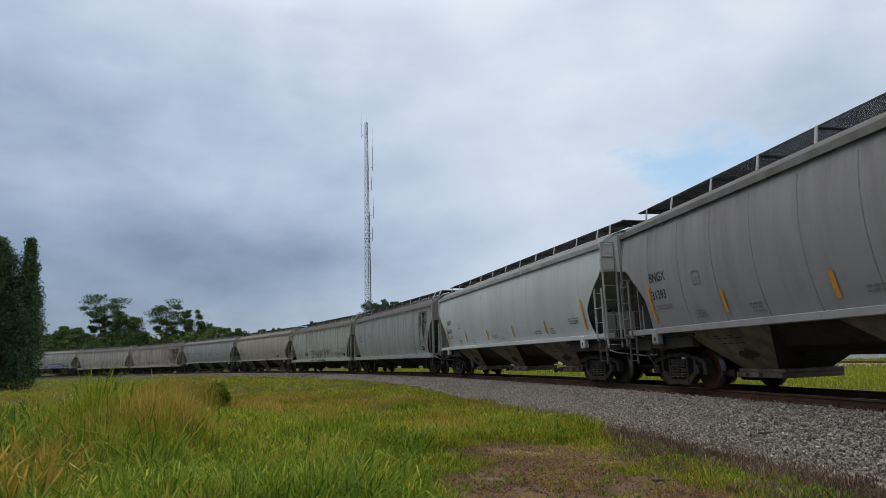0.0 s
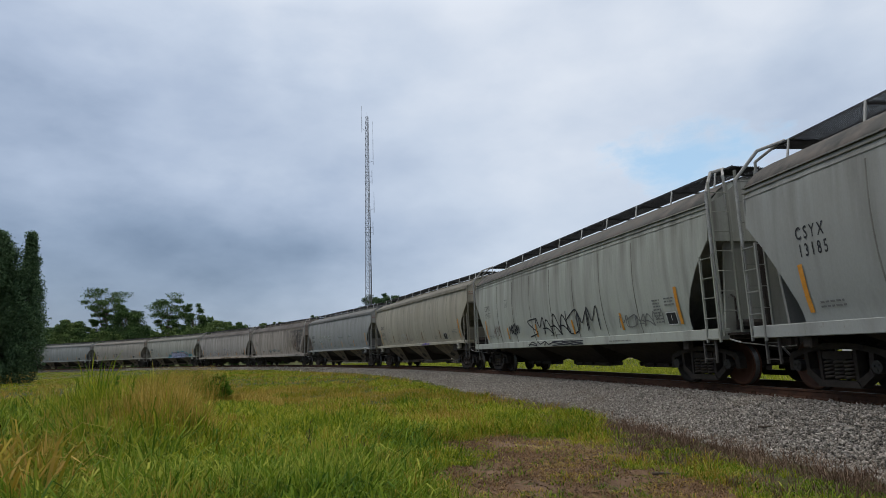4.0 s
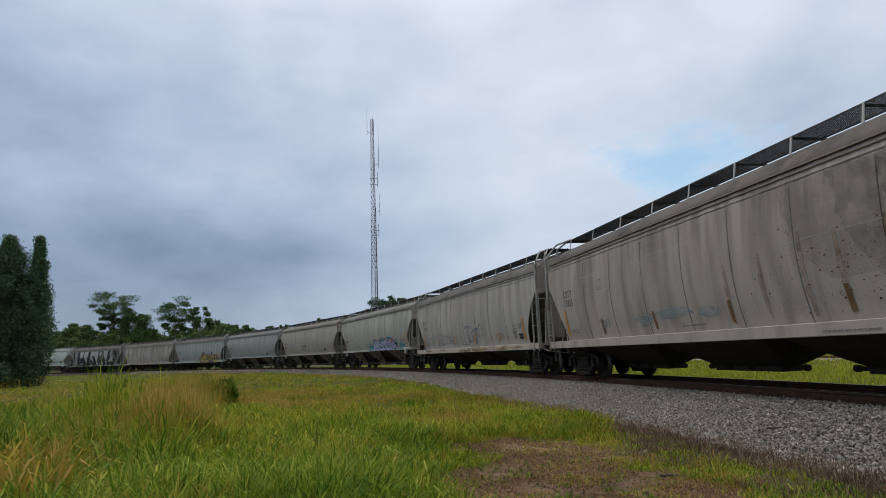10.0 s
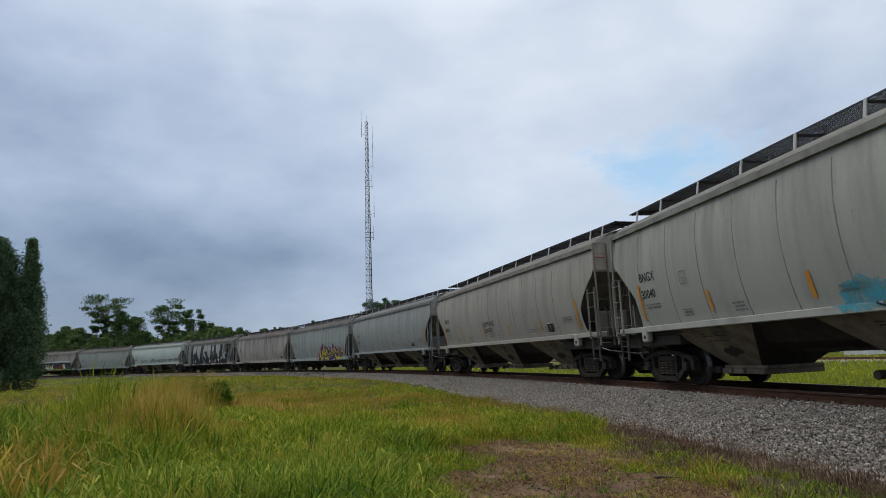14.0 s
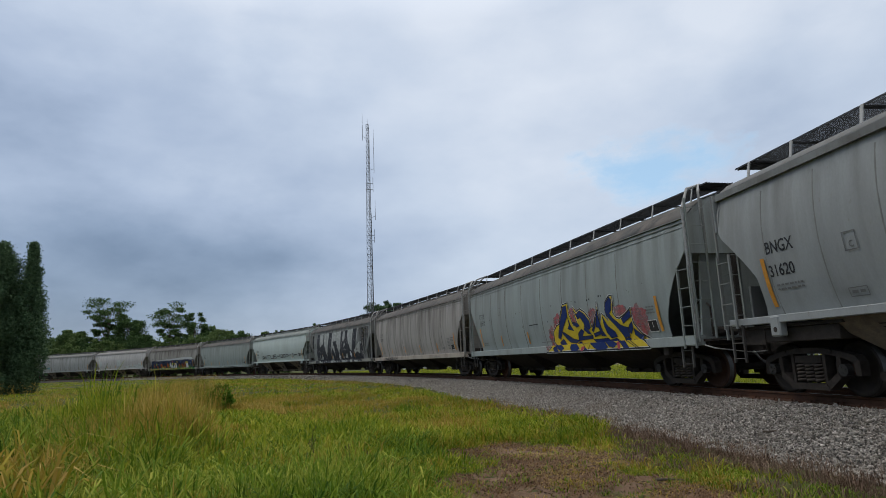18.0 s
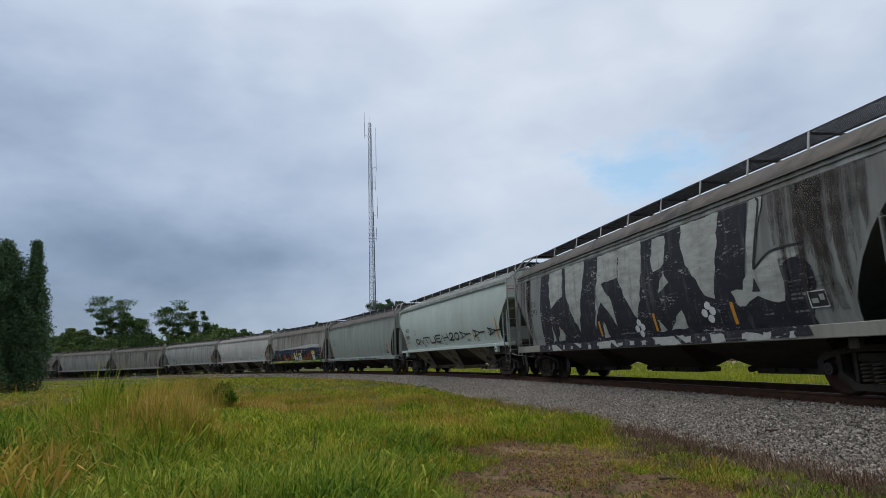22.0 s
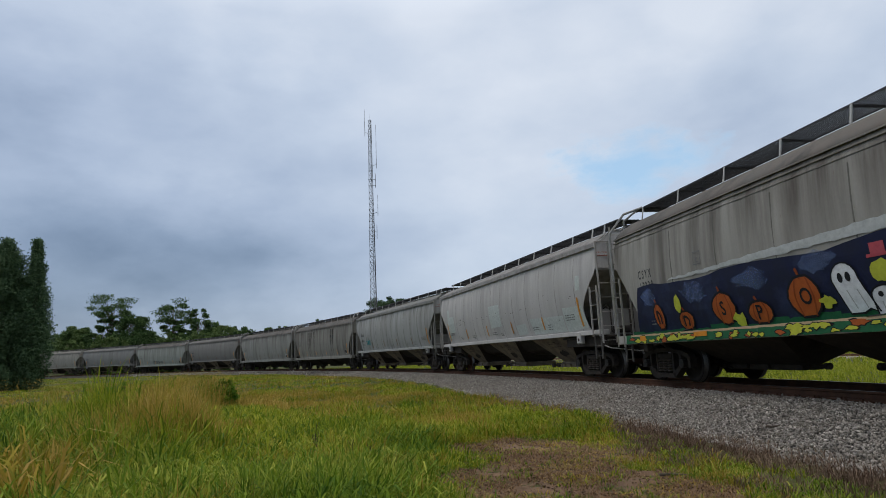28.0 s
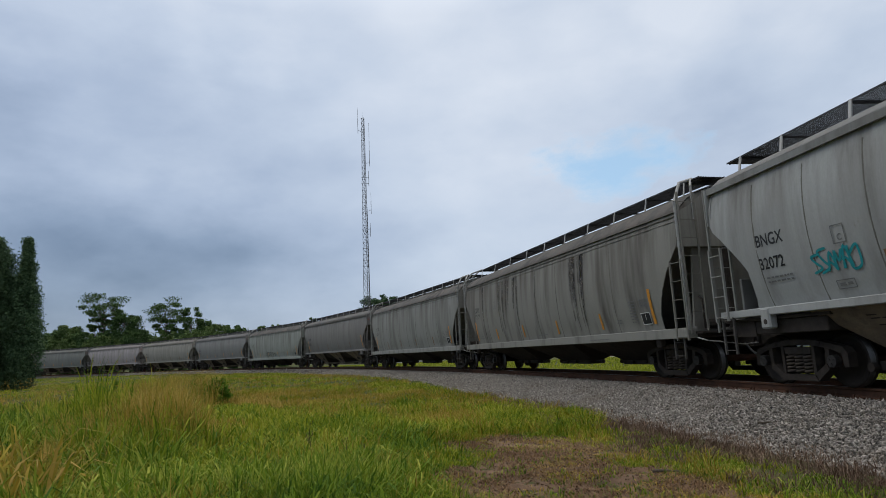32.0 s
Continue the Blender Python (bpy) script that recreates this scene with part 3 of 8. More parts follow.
def leaf_cloud(name, mat, centres, radii, per, size, seed, squash=0.75):
    """Small leaf clumps strewn loosely about the ends of the limbs, uneven and with gaps."""
    g = np.random.default_rng(seed)
    cs, rs = np.repeat(np.asarray(centres, float), per, 0), np.repeat(np.asarray(radii, float), per)
    k = len(cs)
    c = cs + np.clip(g.standard_normal((k, 3)), -1.9, 1.9) * rs[:, None] * np.array([0.52, 0.52, 0.52 * squash])
    a = g.standard_normal((k, 3))
    b = np.cross(a, g.standard_normal((k, 3)))
    a *= (size * (0.4 + 1.1 * g.random(k)) / np.linalg.norm(a, axis=1))[:, None]
    b *= (size * (0.3 + 0.7 * g.random(k)) / np.linalg.norm(b, axis=1))[:, None]
    v = np.stack([c - a - 0.2 * b, c + 0.5 * a - b, c + a + 0.3 * b, c - 0.3 * a + b], 1)
    t = np.array([(0, 1, 2), (0, 2, 3)])
    return mesh_np(name, v.reshape(-1, 3), (t[None] + 4 * np.arange(k)[:, None, None]).reshape(-1, 3), mat)


def wedge(count, r0, r1, a0, a1, seed):
    """Random places between two distances from the camera and two bearings (degrees, left positive)."""
    g = np.random.default_rng(seed)
    r = np.sqrt(r0 ** 2 + (r1 ** 2 - r0 ** 2) * g.random(count))
    a = np.radians(90 + a0 + (a1 - a0) * g.random(count))
    return r * np.cos(a), r * np.sin(a), g


def dirt_at(x, y):
    """1 on the worn earth beside the ballast, 0 in the grass."""
    u, v = x - (1.5 - 0.05 * (y - 8)), y - 8.0
    d = (u / 1.72) ** 2 + (v / 4.2) ** 2 + 1.1 * (vnoise(x, y, 1.1, 8) - 0.5) + 0.7 * (vnoise(x, y, 0.35, 9) - 0.5)
    return 1 - step(0.5, 1.4, d)


def earth_z(x, y):
    """Height of the worn earth, rough with small humps."""
    return ground_z(x, y) - 0.03 + 0.045 * np.minimum(1, 1.4 * dirt_at(x, y)) + 0.045 * (vnoise(x, y, 0.25, 31) - 0.5) + 0.035 * (vnoise(x, y, 0.09, 32) - 0.5)


def brown_at(x, y):
    """How far the grass has gone to seed."""
    far = step(17, 26, y) * step(58, 44, y) * step(-32, -27, x)
    return np.clip(0.04 + 0.31 * vnoise(x, y, 4, 11) + 0.40 * vnoise(x, y, 1.3, 12) + 0.6 * np.exp(-(((x + 6.8 + 0.45 * (y - 15)) / 0.52) ** 2 + ((y - 15) / 3.8) ** 2)) - 0.9 * np.exp(-(((x + 10.0) / 2.0) ** 2 + ((y - 16.0) / 4.5) ** 2)) + 0.55 * np.exp(-(((x + 6.3) / 0.75) ** 2 + ((y - 10.7) / 1.2) ** 2)) + 0.5 * np.exp(-(((x + 4.9) / 0.32) ** 2 + ((y - 7.3) / 0.6) ** 2)) + 0.08 * step(16, 20, y) * step(26, 22, y) * step(-6, -9, x) + 0.17 * far, 0, 1)


def trodden_at(x, y):
    """1 along the trodden path that leads away from the worn earth."""
    v = (y - 15.0) / 17.0
    return np.exp(-((x + 1.1 + 3.3 * v) / 0.45) ** 2) * step(13, 17, y) * step(40, 30, y)


def tall_at(x, y):
    """Height of the sward in metres: a tall stand to the west, short elsewhere."""
    u = x / np.maximum(y, 1)
    stand = step(-0.37, -0.46, u + 0.10 * (vnoise(x, y, 2.2, 18) - 0.5)) * step(23, 17, y + 5 * (vnoise(x, y, 3, 19) - 0.5)) * (0.45 + 0.55 * step(-0.70, -0.55, u)) * (0.12 + 0.88 * step(7.5, 12.5, y))
    t = 0.15 + 0.15 * step(2.0, -2.0, x) * step(24, 12, y) + 0.10 * vnoise(x, y, 1.6, 13) * step(40, 15, y) + 0.66 * stand * (0.25 + 1.0 * vnoise(x, y, 1.1, 20))
    return t * (1 - 0.8 * dirt_at(x, y)) * (1 - 0.55 * trodden_at(x, y))


grass = thing("meadow_grass", "uneven green meadow grass gone partly to brown seed", "grass", kind="stuff")
for count, r0, r1, per, w, spread, seed in ((3300, 4.4, 9, 15, 0.012, 0.10, 20), (6500, 9, 16, 16, 0.015, 0.12, 21), (9500, 16, 34, 14, 0.022, 0.2, 22), (9500, 34, 70, 12, 0.038, 0.42, 23), (4200, 70, 125, 11, 0.08, 0.8, 24)):
    x, y, g = wedge(count, r0, r1, -38, 43, seed)
    lat = lateral(x, y)
    keep = (lat > 3.2 + 0.5 * vnoise(x, y, 0.8, 5) + 1.2 * step(17, 10, y)) & (g.random(count) > 0.96 * dirt_at(x, y))
    x, y = x[keep], y[keep]
    lawn = (x < -25) & (y > 30)
    pick = (0.36 + 0.26 * g.random(len(x)) < np.maximum(brown_at(x, y), 0.9 * trodden_at(x, y))) & ~lawn
    h = tall_at(x, y) * (0.7 + 0.6 * vnoise(x, y, 0.7, 16)) * (0.7 + 0.6 * g.random(len(x)))
    for nm, mat, sel, hh, ww, ln in (("green_tufts", GREEN, ~pick & ~lawn, 1.0, 1.0, 1.15), ("seeding_tufts", MEADOW, pick, 1.05, 0.62, 0.85), ("lawn_tufts", GREEN, lawn, 0.6, 1.0, 0.9)):
        if sel.any():
            part(nm, clumps(nm, RANK if mat == GREEN and r0 < 8 else mat, x[sel], y[sel], h[sel] * hh, per, w * ww, ln, seed + 100, spread), grass)
# withered grass along the foot of the ballast
def over(x, y):
    """The upper of ground and worn earth."""
    return np.maximum(ground_z(x, y), np.where((x > -1.0) & (x < 4.6) & (y > 2.5) & (y < 13.5), earth_z(x, y), -9)) + 0.012


withered = thing("withered_grass", "withered purple-brown grass along the foot of the ballast", "grass", kind="stuff")
x, y, g = wedge(17000, 5.5, 24, -40, 8, 71)
lat = lateral(x, y)
keep = (lat > 2.75) & (lat < 4.75 + 1.2 * (vnoise(x, y, 0.9, 17) - 0.5) - 0.9 * step(11, 22, y)) & (g.random(17000) < 0.35 + 0.65 * step(2.7, 3.3, lat)) & (vnoise(x, y, 0.45, 66) > 0.16)
x, y = x[keep], y[keep]
part("tufts", clumps("tufts", DEAD, x, y, 0.07 + 0.13 * g.random(len(x)), 14, 0.008, 0.9, 72, 0.06), withered)
x, y, g = wedge(16000, 5.5, 14, -36, 8, 73)
keep = (dirt_at(x, y) > 0.05) & (vnoise(x, y, 0.5, 33) > 0.34)
x, y = x[keep], y[keep]
part("litter", clumps("litter", LITTER, x, y, 0.02 + 0.035 * g.random(len(x)), 9, 0.009, 2.8, 74, 0.12, over), withered)
x, y, g = wedge(14000, 5.5, 15, -36, 8, 75)
keep = (dirt_at(x, y) > 0.03) & (vnoise(x, y, 0.7, 34) > 0.55)
x, y = x[keep], y[keep]
part("straw", clumps("straw", TAN, x, y, 0.015 + 0.03 * g.random(len(x)), 6, 0.007, 3.4, 76, 0.12, over), withered)

# taller stalks gone to seed
stalks = thing("seed_stalks", "tall tan and reddish ripe grass stalks", "grass", kind="stuff")
for count, r0, r1, per, w, seed in ((520, 6.5, 12, 9, 0.006, 41), (4600, 12, 25, 12, 0.013, 42)):
    x, y, g = wedge(count, r0, r1, 15, 39, seed)
    keep = (brown_at(x, y) + 0.2 * g.random(count) - 0.12 * step(-8.6, -9.4, x) > 0.56) & (lateral(x, y) > 5)
    x, y = x[keep], y[keep]
    part("stalks", clumps("stalks", TAN, x, y, tall_at(x, y) * 1.05 + 0.10, per, w, 0.8, seed, 0.2), stalks)
for mat, count, r0, r1, a0, a1, low, seed in ((TAN, 36, 17, 22, 28, 37, 0.95, 43), (MEADOW, 110, 22.4, 25, 19.5, 24.5, 0.85, 45), (TAN, 60, 16, 21, 20.5, 26, 0.85, 47)):
    x, y, g = wedge(count, r0, r1, a0, a1, seed)
    part("stalks", clumps("stalks", mat, x, y, low + 0.4 * g.random(count), 6, 0.011, 0.55, seed + 1, 0.25), stalks)
    # loose nodding seed heads at their tops
    top = ground_z(x, y) + low + 0.22
    heads = np.stack([x, y, top], -1)
    part("seed_heads", leaf_cloud("seed_heads", TAN, heads, np.full(count, 0.30), 34, 0.014, seed + 2, 0.9), stalks)
# long arching blades close to the camera, and fresh tufts round the worn patch
lush = thing("lush_grass", "lush long-bladed green grass close by", "grass", kind="stuff")
x, y, g = wedge(1500, 4.4, 13, 2, 42, 51)
keep = (vnoise(x, y, 1.3, 14) > 0.40) & (dirt_at(x, y) < 0.2) & (brown_at(x, y) < 0.62)
x, y = x[keep], y[keep]
part("blades", clumps("blades", RANK, x, y, np.minimum(tall_at(x, y) * 1.25, 0.66), 9, 0.021, 1.5, 52, 0.07), lush)
x, y, g = wedge(700, 10, 21, 16, 40, 55)
keep = (vnoise(x, y, 1.7, 24) > 0.40) & (brown_at(x, y) < 0.5)
x, y = x[keep], y[keep]
part("broad_blades", clumps("broad_blades", GREEN, x, y, np.minimum(tall_at(x, y) * 1.15 + 0.08, 0.95), 11, 0.028, 1.5, 56, 0.14), lush)
x, y, g = wedge(3600, 6.0, 18, -38, 2, 53)
near = lateral(x, y)
keep = (vnoise(x, y, 0.9, 15) > 0.56 - 0.16 * step(4.3, 4.9, near) * step(6.4, 5.6, near)) & (near > 3.9) & (g.random(3600) > 0.93 * step(0.3, 0.9, dirt_at(x, y)))
x, y = x[keep], y[keep]
part("tufts", clumps("tufts", GREEN, x, y, 0.05 + 0.07 * g.random(len(x)), 18, 0.010, 1.3, 54, 0.12, over), lush)
x, y, g = wedge(16000, 5.5, 16, -40, 3, 57)
near = lateral(x, y)
d = dirt_at(x, y)
keep = ((d > 0.02) | ((near > 4.0) & (near < 6.6) & (x > 0.5))) & (g.random(16000) > 0.93 * step(0.2, 0.85, d)) & (vnoise(x, y, 0.8, 35) > 0.25)
x, y = x[keep], y[keep]
fresh = vnoise(x, y, 0.8, 15) + 0.2 * g.random(len(x)) > 0.42
for nm, mat, sel in (("short_blades", MEADOW, ~fresh), ("short_green_blades", RANK, fresh)):
    part(nm, clumps(nm, mat, x[sel], y[sel], 0.04 + 0.06 * g.random(sel.sum()), 11, 0.009, 1.4, 58, 0.10, over), lush)
# coarse drooping blades in the near corner of the tall stand
COARSE = plant("coarse_grass", ((0.0, (0.035, 0.080, 0.008)), (0.4, (0.10, 0.165, 0.012)), (0.8, (0.20, 0.25, 0.025)), (1.0, (0.33, 0.35, 0.06))), 0.35)
x, y, g = wedge(190, 5.2, 10.5, 24, 40, 151)
keep = (vnoise(x, y, 1.1, 25) > 0.34) & (brown_at(x, y) < 0.55)
x, y = x[keep], y[keep]
part("coarse_blades", clumps("coarse_blades", COARSE, x, y, 0.45 + 0.35 * g.random(len(x)), 9, 0.022, 1.6, 152, 0.12), lush)
x, y, g = wedge(620, 11, 18.5, 27.5, 38, 155)
keep = vnoise(x, y, 1.5, 26) > 0.30
x, y = x[keep], y[keep]
part("coarse_blades", clumps("coarse_blades", COARSE, x, y, 0.62 + 0.38 * g.random(len(x)), 13, 0.026, 1.5, 156, 0.2), lush)
x, y, g = wedge(520, 8.2, 12.4, 27.5, 33.5, 157)
keep = vnoise(x, y, 0.9, 27) > 0.30
x, y = x[keep], y[keep]
part("dry_blades", clumps("dry_blades", TAN, x, y, 0.42 + 0.34 * g.random(len(x)), 14, 0.010, 1.3, 158, 0.16), stalks)
x, y, g = wedge(200, 5.0, 8.0, 6, 30, 153)
part("coarse_blades", clumps("coarse_blades", COARSE, x, y, 0.26 + 0.2 * g.random(200), 8, 0.020, 1.7, 154, 0.09), lush)
x, y, g = wedge(34, 7.4, 10.2, 32, 37, 159)
part("pale_blades", clumps("pale_blades", MEADOW, x, y, 0.7 + 0.3 * g.random(34), 8, 0.036, 1.7, 160, 0.14), lush)
# dark dock stems gone to seed
DOCK = surface("dry_dock_stem", (0.035, 0.028, 0.02), (0.06, 0.045, 0.03), 9, 0.9, 0, 60, 0.2)
for x, y, h, lean in ((-2.3, 10.5, 0.62, 0.10), (-1.4, 9.0, 0.52, -0.06), (-2.12, 10.1, 0.46, -0.12), (-1.25, 9.3, 0.40, 0.12)):
    gr = random.Random(int(-x * 1000))
    bm = bmesh.new()
    pipe(bm, [(0, 0, 0), (lean * h * 0.4, 0.01, h * 0.5), (lean * h, -0.01, h)], 0.004, 5)
    for q in range(9):
        f = 0.35 + 0.6 * gr.random()
        a = gr.random() * math.tau
        root = Vector((lean * h * f, 0, h * f))
        tip = root + Vector((0.05 * math.cos(a), 0.05 * math.sin(a), 0.06))
        rod(bm, root, tip, 0.0025, 4)
        rod(bm, tip, tip + Vector((0, 0, 0.022)), 0.006, 5, 0.003)
    thing("dock_stem", "thin dark dead weed stem in the grass", "weed", mesh=to_mesh("dock_stem", bm, DOCK), m=pose(x, y, float(ground_z(x, y)) - 0.01))
# short grass beyond the track
far_grass = thing("field_grass", "short yellow-green grass of the field beyond the track", "grass", kind="stuff")
for count, r0, r1, w, seed in ((52000, 14, 45, 0.035, 61), (42000, 45, 110, 0.10, 62)):
    x, y, g = wedge(count, r0, r1, -40, 30, seed)
    keep = lateral(x, y) < -3.2
    x, y = x[keep], y[keep]
    part("blades", blades("blades", FIELD, x, y, 0.10 + 0.16 * g.random(len(x)), w, 0.5, seed), far_grass)
# the worn earth
xs, ys = np.meshgrid(np.linspace(-1.0, 4.6, 140), np.linspace(2.5, 13.5, 276))
zz = earth_z(xs, ys)
ids = np.arange(xs.size).reshape(xs.shape)
q = np.stack([ids[:-1, :-1], ids[:-1, 1:], ids[1:, 1:], ids[1:, :-1]], -1).reshape(-1, 4)
me = mesh_np("worn_earth", np.stack([xs, ys, zz], -1).reshape(-1, 3), np.concatenate([q[:, [0, 1, 2]], q[:, [0, 2, 3]]]), EARTH)
thing("worn_earth", "patch of bare reddish-brown earth with dry litter", "earth", kind="structure", mesh=me)


def lumps(name, mat, x, y, z, size, seed):
    """Small angular lumps lying at x, y, z."""
    g = np.random.default_rng(seed)
    k = len(x)
    ball = np.array([(x_, y_, z_) for x_ in (-1, 1) for y_ in (-1, 1) for z_ in (-1, 1)], float)
    v = ball[None] * (0.5 + 0.6 * g.random((k, 8, 3))) * size[:, None, None] * np.array([1.3, 1.0, 0.7]) + np.stack([x, y, z], -1)[:, None]
    t = np.array([(0, 1, 3), (0, 3, 2), (4, 6, 7), (4, 7, 5), (0, 4, 5), (0, 5, 1), (2, 3, 7), (2, 7, 6), (0, 2, 6), (0, 6, 4), (1, 5, 7), (1, 7, 3)])
    return mesh_np(name, v.reshape(-1, 3), (t[None] + 8 * np.arange(k)[:, None, None]).reshape(-1, 3), mat)


g = np.random.default_rng(19)
x, y = -0.4 + 4.5 * g.random(5000), 4.5 + 8.5 * g.random(5000)
keep = dirt_at(x, y) > 0.2
x, y = x[keep], y[keep]
clods = thing("earth_clods", "small clods and pebbles strewn on the bare earth", "clods", kind="stuff")
part("clods", lumps("clods", CLOD, x, y, over(x, y), 0.005 + 0.011 * g.random(len(x)) ** 3, 20), clods)
# sticks on the ballast and on the earth
for x, y, lift, long, turn, lab in ((2.34, 27.2, 0.03, 0.75, 0.5, "dark dead stick lying on the ballast"), (5.9, 13.2, 0.30, 0.42, 0.35, "dark dead stick lying on the ballast"), (5.3, 10.6, 0.26, 0.4, -0.35, "short dark stick at the foot of the ballast"), (2.66, 8.05, 0.02, 0.32, -0.1, "short dark stick on the bare earth")):
    bm = bmesh.new()
    gr = random.Random(int(x * 100))
    last = Vector((-long / 2, 0, 0))
    for i in range(4):
        here = Vector((-long / 2 + long * (i + 1) / 4, gr.uniform(-0.02, 0.02), gr.uniform(-0.006, 0.012)))
        rod(bm, last, here, 0.02 - 0.003 * i, 6, 0.017 - 0.003 * i)
        last = here
    z = float(over(np.array([x]), np.array([y]))[0]) + lift
    thing("dead_stick", lab, "stick", mesh=to_mesh("dead_stick", bm, BARK, True), m=pose(x, y, z, 0, 0, math.degrees(turn)))


def tree(name, label, x, y, height, spread, mat, seed, first=0.3, crowns=16, per=260, leaf=0.3, cone=0.0, tilt=0.0, table=False):
    """Trunk, limbs and a crown of leaf clumps. first: where the crown begins; cone: how much it narrows upward."""
    g = random.Random(seed)
    z0 = float(ground_z(x, y)) - 0.1
    t = thing(name, label, "tree" if height > 4 else "bush", m=pose(x, y, z0))
    bm = bmesh.new()
    r = 0.014 * height + 0.03
    pts = [Vector((tilt * height * f + 0.02 * height * math.sin(5 * f + seed), 0.02 * height * math.cos(4 * f + seed), height * f)) for f in (0, 0.12, 0.3, 0.5, 0.7, 0.92)]
    for i, (a, b) in enumerate(zip(pts, pts[1:])):
        rod(bm, a, b, r * (1 - 0.17 * i), 7, r * (1 - 0.17 * (i + 1)))
    centres, radii = [], []
    for i in range(crowns):
        u = (i + 0.5) / crowns
        f = first + (1 - first) * u
        if cone > 0.3:
            wide = spread * (1 - cone * u) * (0.75 + 0.25 * min(1, u * 5))
        elif table:
            wide = spread * (0.35 + 0.65 * min(1, u * 1.5)) * (0.55 if 0.35 < u < 0.5 else 1.0)
        else:
            wide = spread * math.sin(math.pi * (0.16 + 0.74 * u)) ** 0.7
        a = i * 2.4 + g.uniform(-0.7, 0.7)
        d = wide * g.uniform(0.25, 1.05) ** 0.7
        c = Vector((tilt * height * f + d * math.cos(a), d * math.sin(a), height * f * g.uniform(0.94, 1.02)))
        radii.append(max(0.07 * spread, wide * g.uniform(0.35, 0.75)) if cone > 0.3 else max(0.10 * spread, wide * g.uniform(0.20, 0.42)))
        centres.append(tuple(c))
        low = pts[0].lerp(pts[-1], max(0.1, f - 0.22))
        rod(bm, low, c, r * 0.25, 5, r * 0.06)
    part("trunk", to_mesh("trunk", bm, BARK, True), t)
    part("crown", leaf_cloud("crown", mat, centres, radii, per, leaf, seed, 1.35 if cone > 0.3 else 0.42 if table else 0.75), t)
    return t


def cedar(label, x, y, height, wide, taper, seed, plumes, per):
    """A columnar cedar: a straight trunk hidden by upswept plumes of fine dark foliage, ragged in outline."""
    g = random.Random(seed)
    t = thing("cedar_tree", label, "tree", m=pose(x, y, float(ground_z(x, y)) - 0.1))
    bm = bmesh.new()
    rod(bm, (0, 0, 0), (0.05, 0, height * 0.5), 0.19, 8, 0.11)
    rod(bm, (0.05, 0, height * 0.5), (0, 0, height * 0.95), 0.11, 7, 0.02)
    centres, radii = [], []
    for i in range(plumes):
        u = 0.03 + 0.97 * (i + g.random()) / plumes
        w = wide * min(1.0, (1.02 - u) / taper) ** 0.7 * (0.84 + 0.16 * min(1, u * 6)) * (1 + 0.10 * math.sin(9 * u + seed) + 0.10 * math.sin(31 * u + 2 * seed))
        a = i * 2.4 + g.uniform(-0.6, 0.6)
        d = max(0.05, w - 0.25) * g.uniform(0.05, 1.0) ** 0.45 * g.uniform(0.78, 1.22)
        c = Vector((d * math.cos(a), d * math.sin(a), height * u * 0.985))
        centres.append(tuple(c))
        radii.append((0.30 + 0.22 * min(1, w)) * g.uniform(0.65, 1.25))
        rod(bm, (0, 0, max(0.2, c.z - 0.5 * d - 0.3)), c, 0.03, 4, 0.008)
    part("trunk", to_mesh("trunk", bm, BARK, True), t)
    part("crown", leaf_cloud("crown", DARKLEAF, centres, radii, per, 0.075, seed, 1.5), t)


# the dark cedars by the line
cedar("tall dark green cedar with a broad blunt top", -34.1, 47.4, 11.45, 1.75, 0.28, 3, 200, 330)
cedar("slender dark cedar crowded against a broader one", -31.85, 47.6, 11.5, 1.2, 0.55, 4, 130, 300)
cedar("broad dark cedar with low branches", -37.4, 46.0, 11.8, 2.3, 0.4, 6, 170, 260)
tree("cedar_sapling", "low dark bush at the foot of the cedars", -33.4, 45.5, 1.9, 1.5, DARKLEAF, 7, 0.05, 26, 560, 0.09, 0.2)
WEED = plant("weed_leaves", ((0.0, (0.05, 0.12, 0.012)), (0.5, (0.10, 0.20, 0.02)), (1.0, (0.18, 0.27, 0.03))), 0.35, 0.4)
tree("weedy_bush", "small bright green bush in the tall grass", -8.3, 23.0, 1.08, 0.50, WEED, 8, 0.1, 30, 150, 0.05, 0.1)
tree("weedy_bush", "low leafy weed standing in the tall grass", -11.6, 22.0, 1.15, 0.5, WEED, 11, 0.1, 14, 120, 0.05, 0.1)
tree("weedy_bush", "low leafy weed standing in the tall grass", -9.0, 23.5, 1.25, 0.6, WEED, 12, 0.1, 16, 120, 0.05, 0.1)


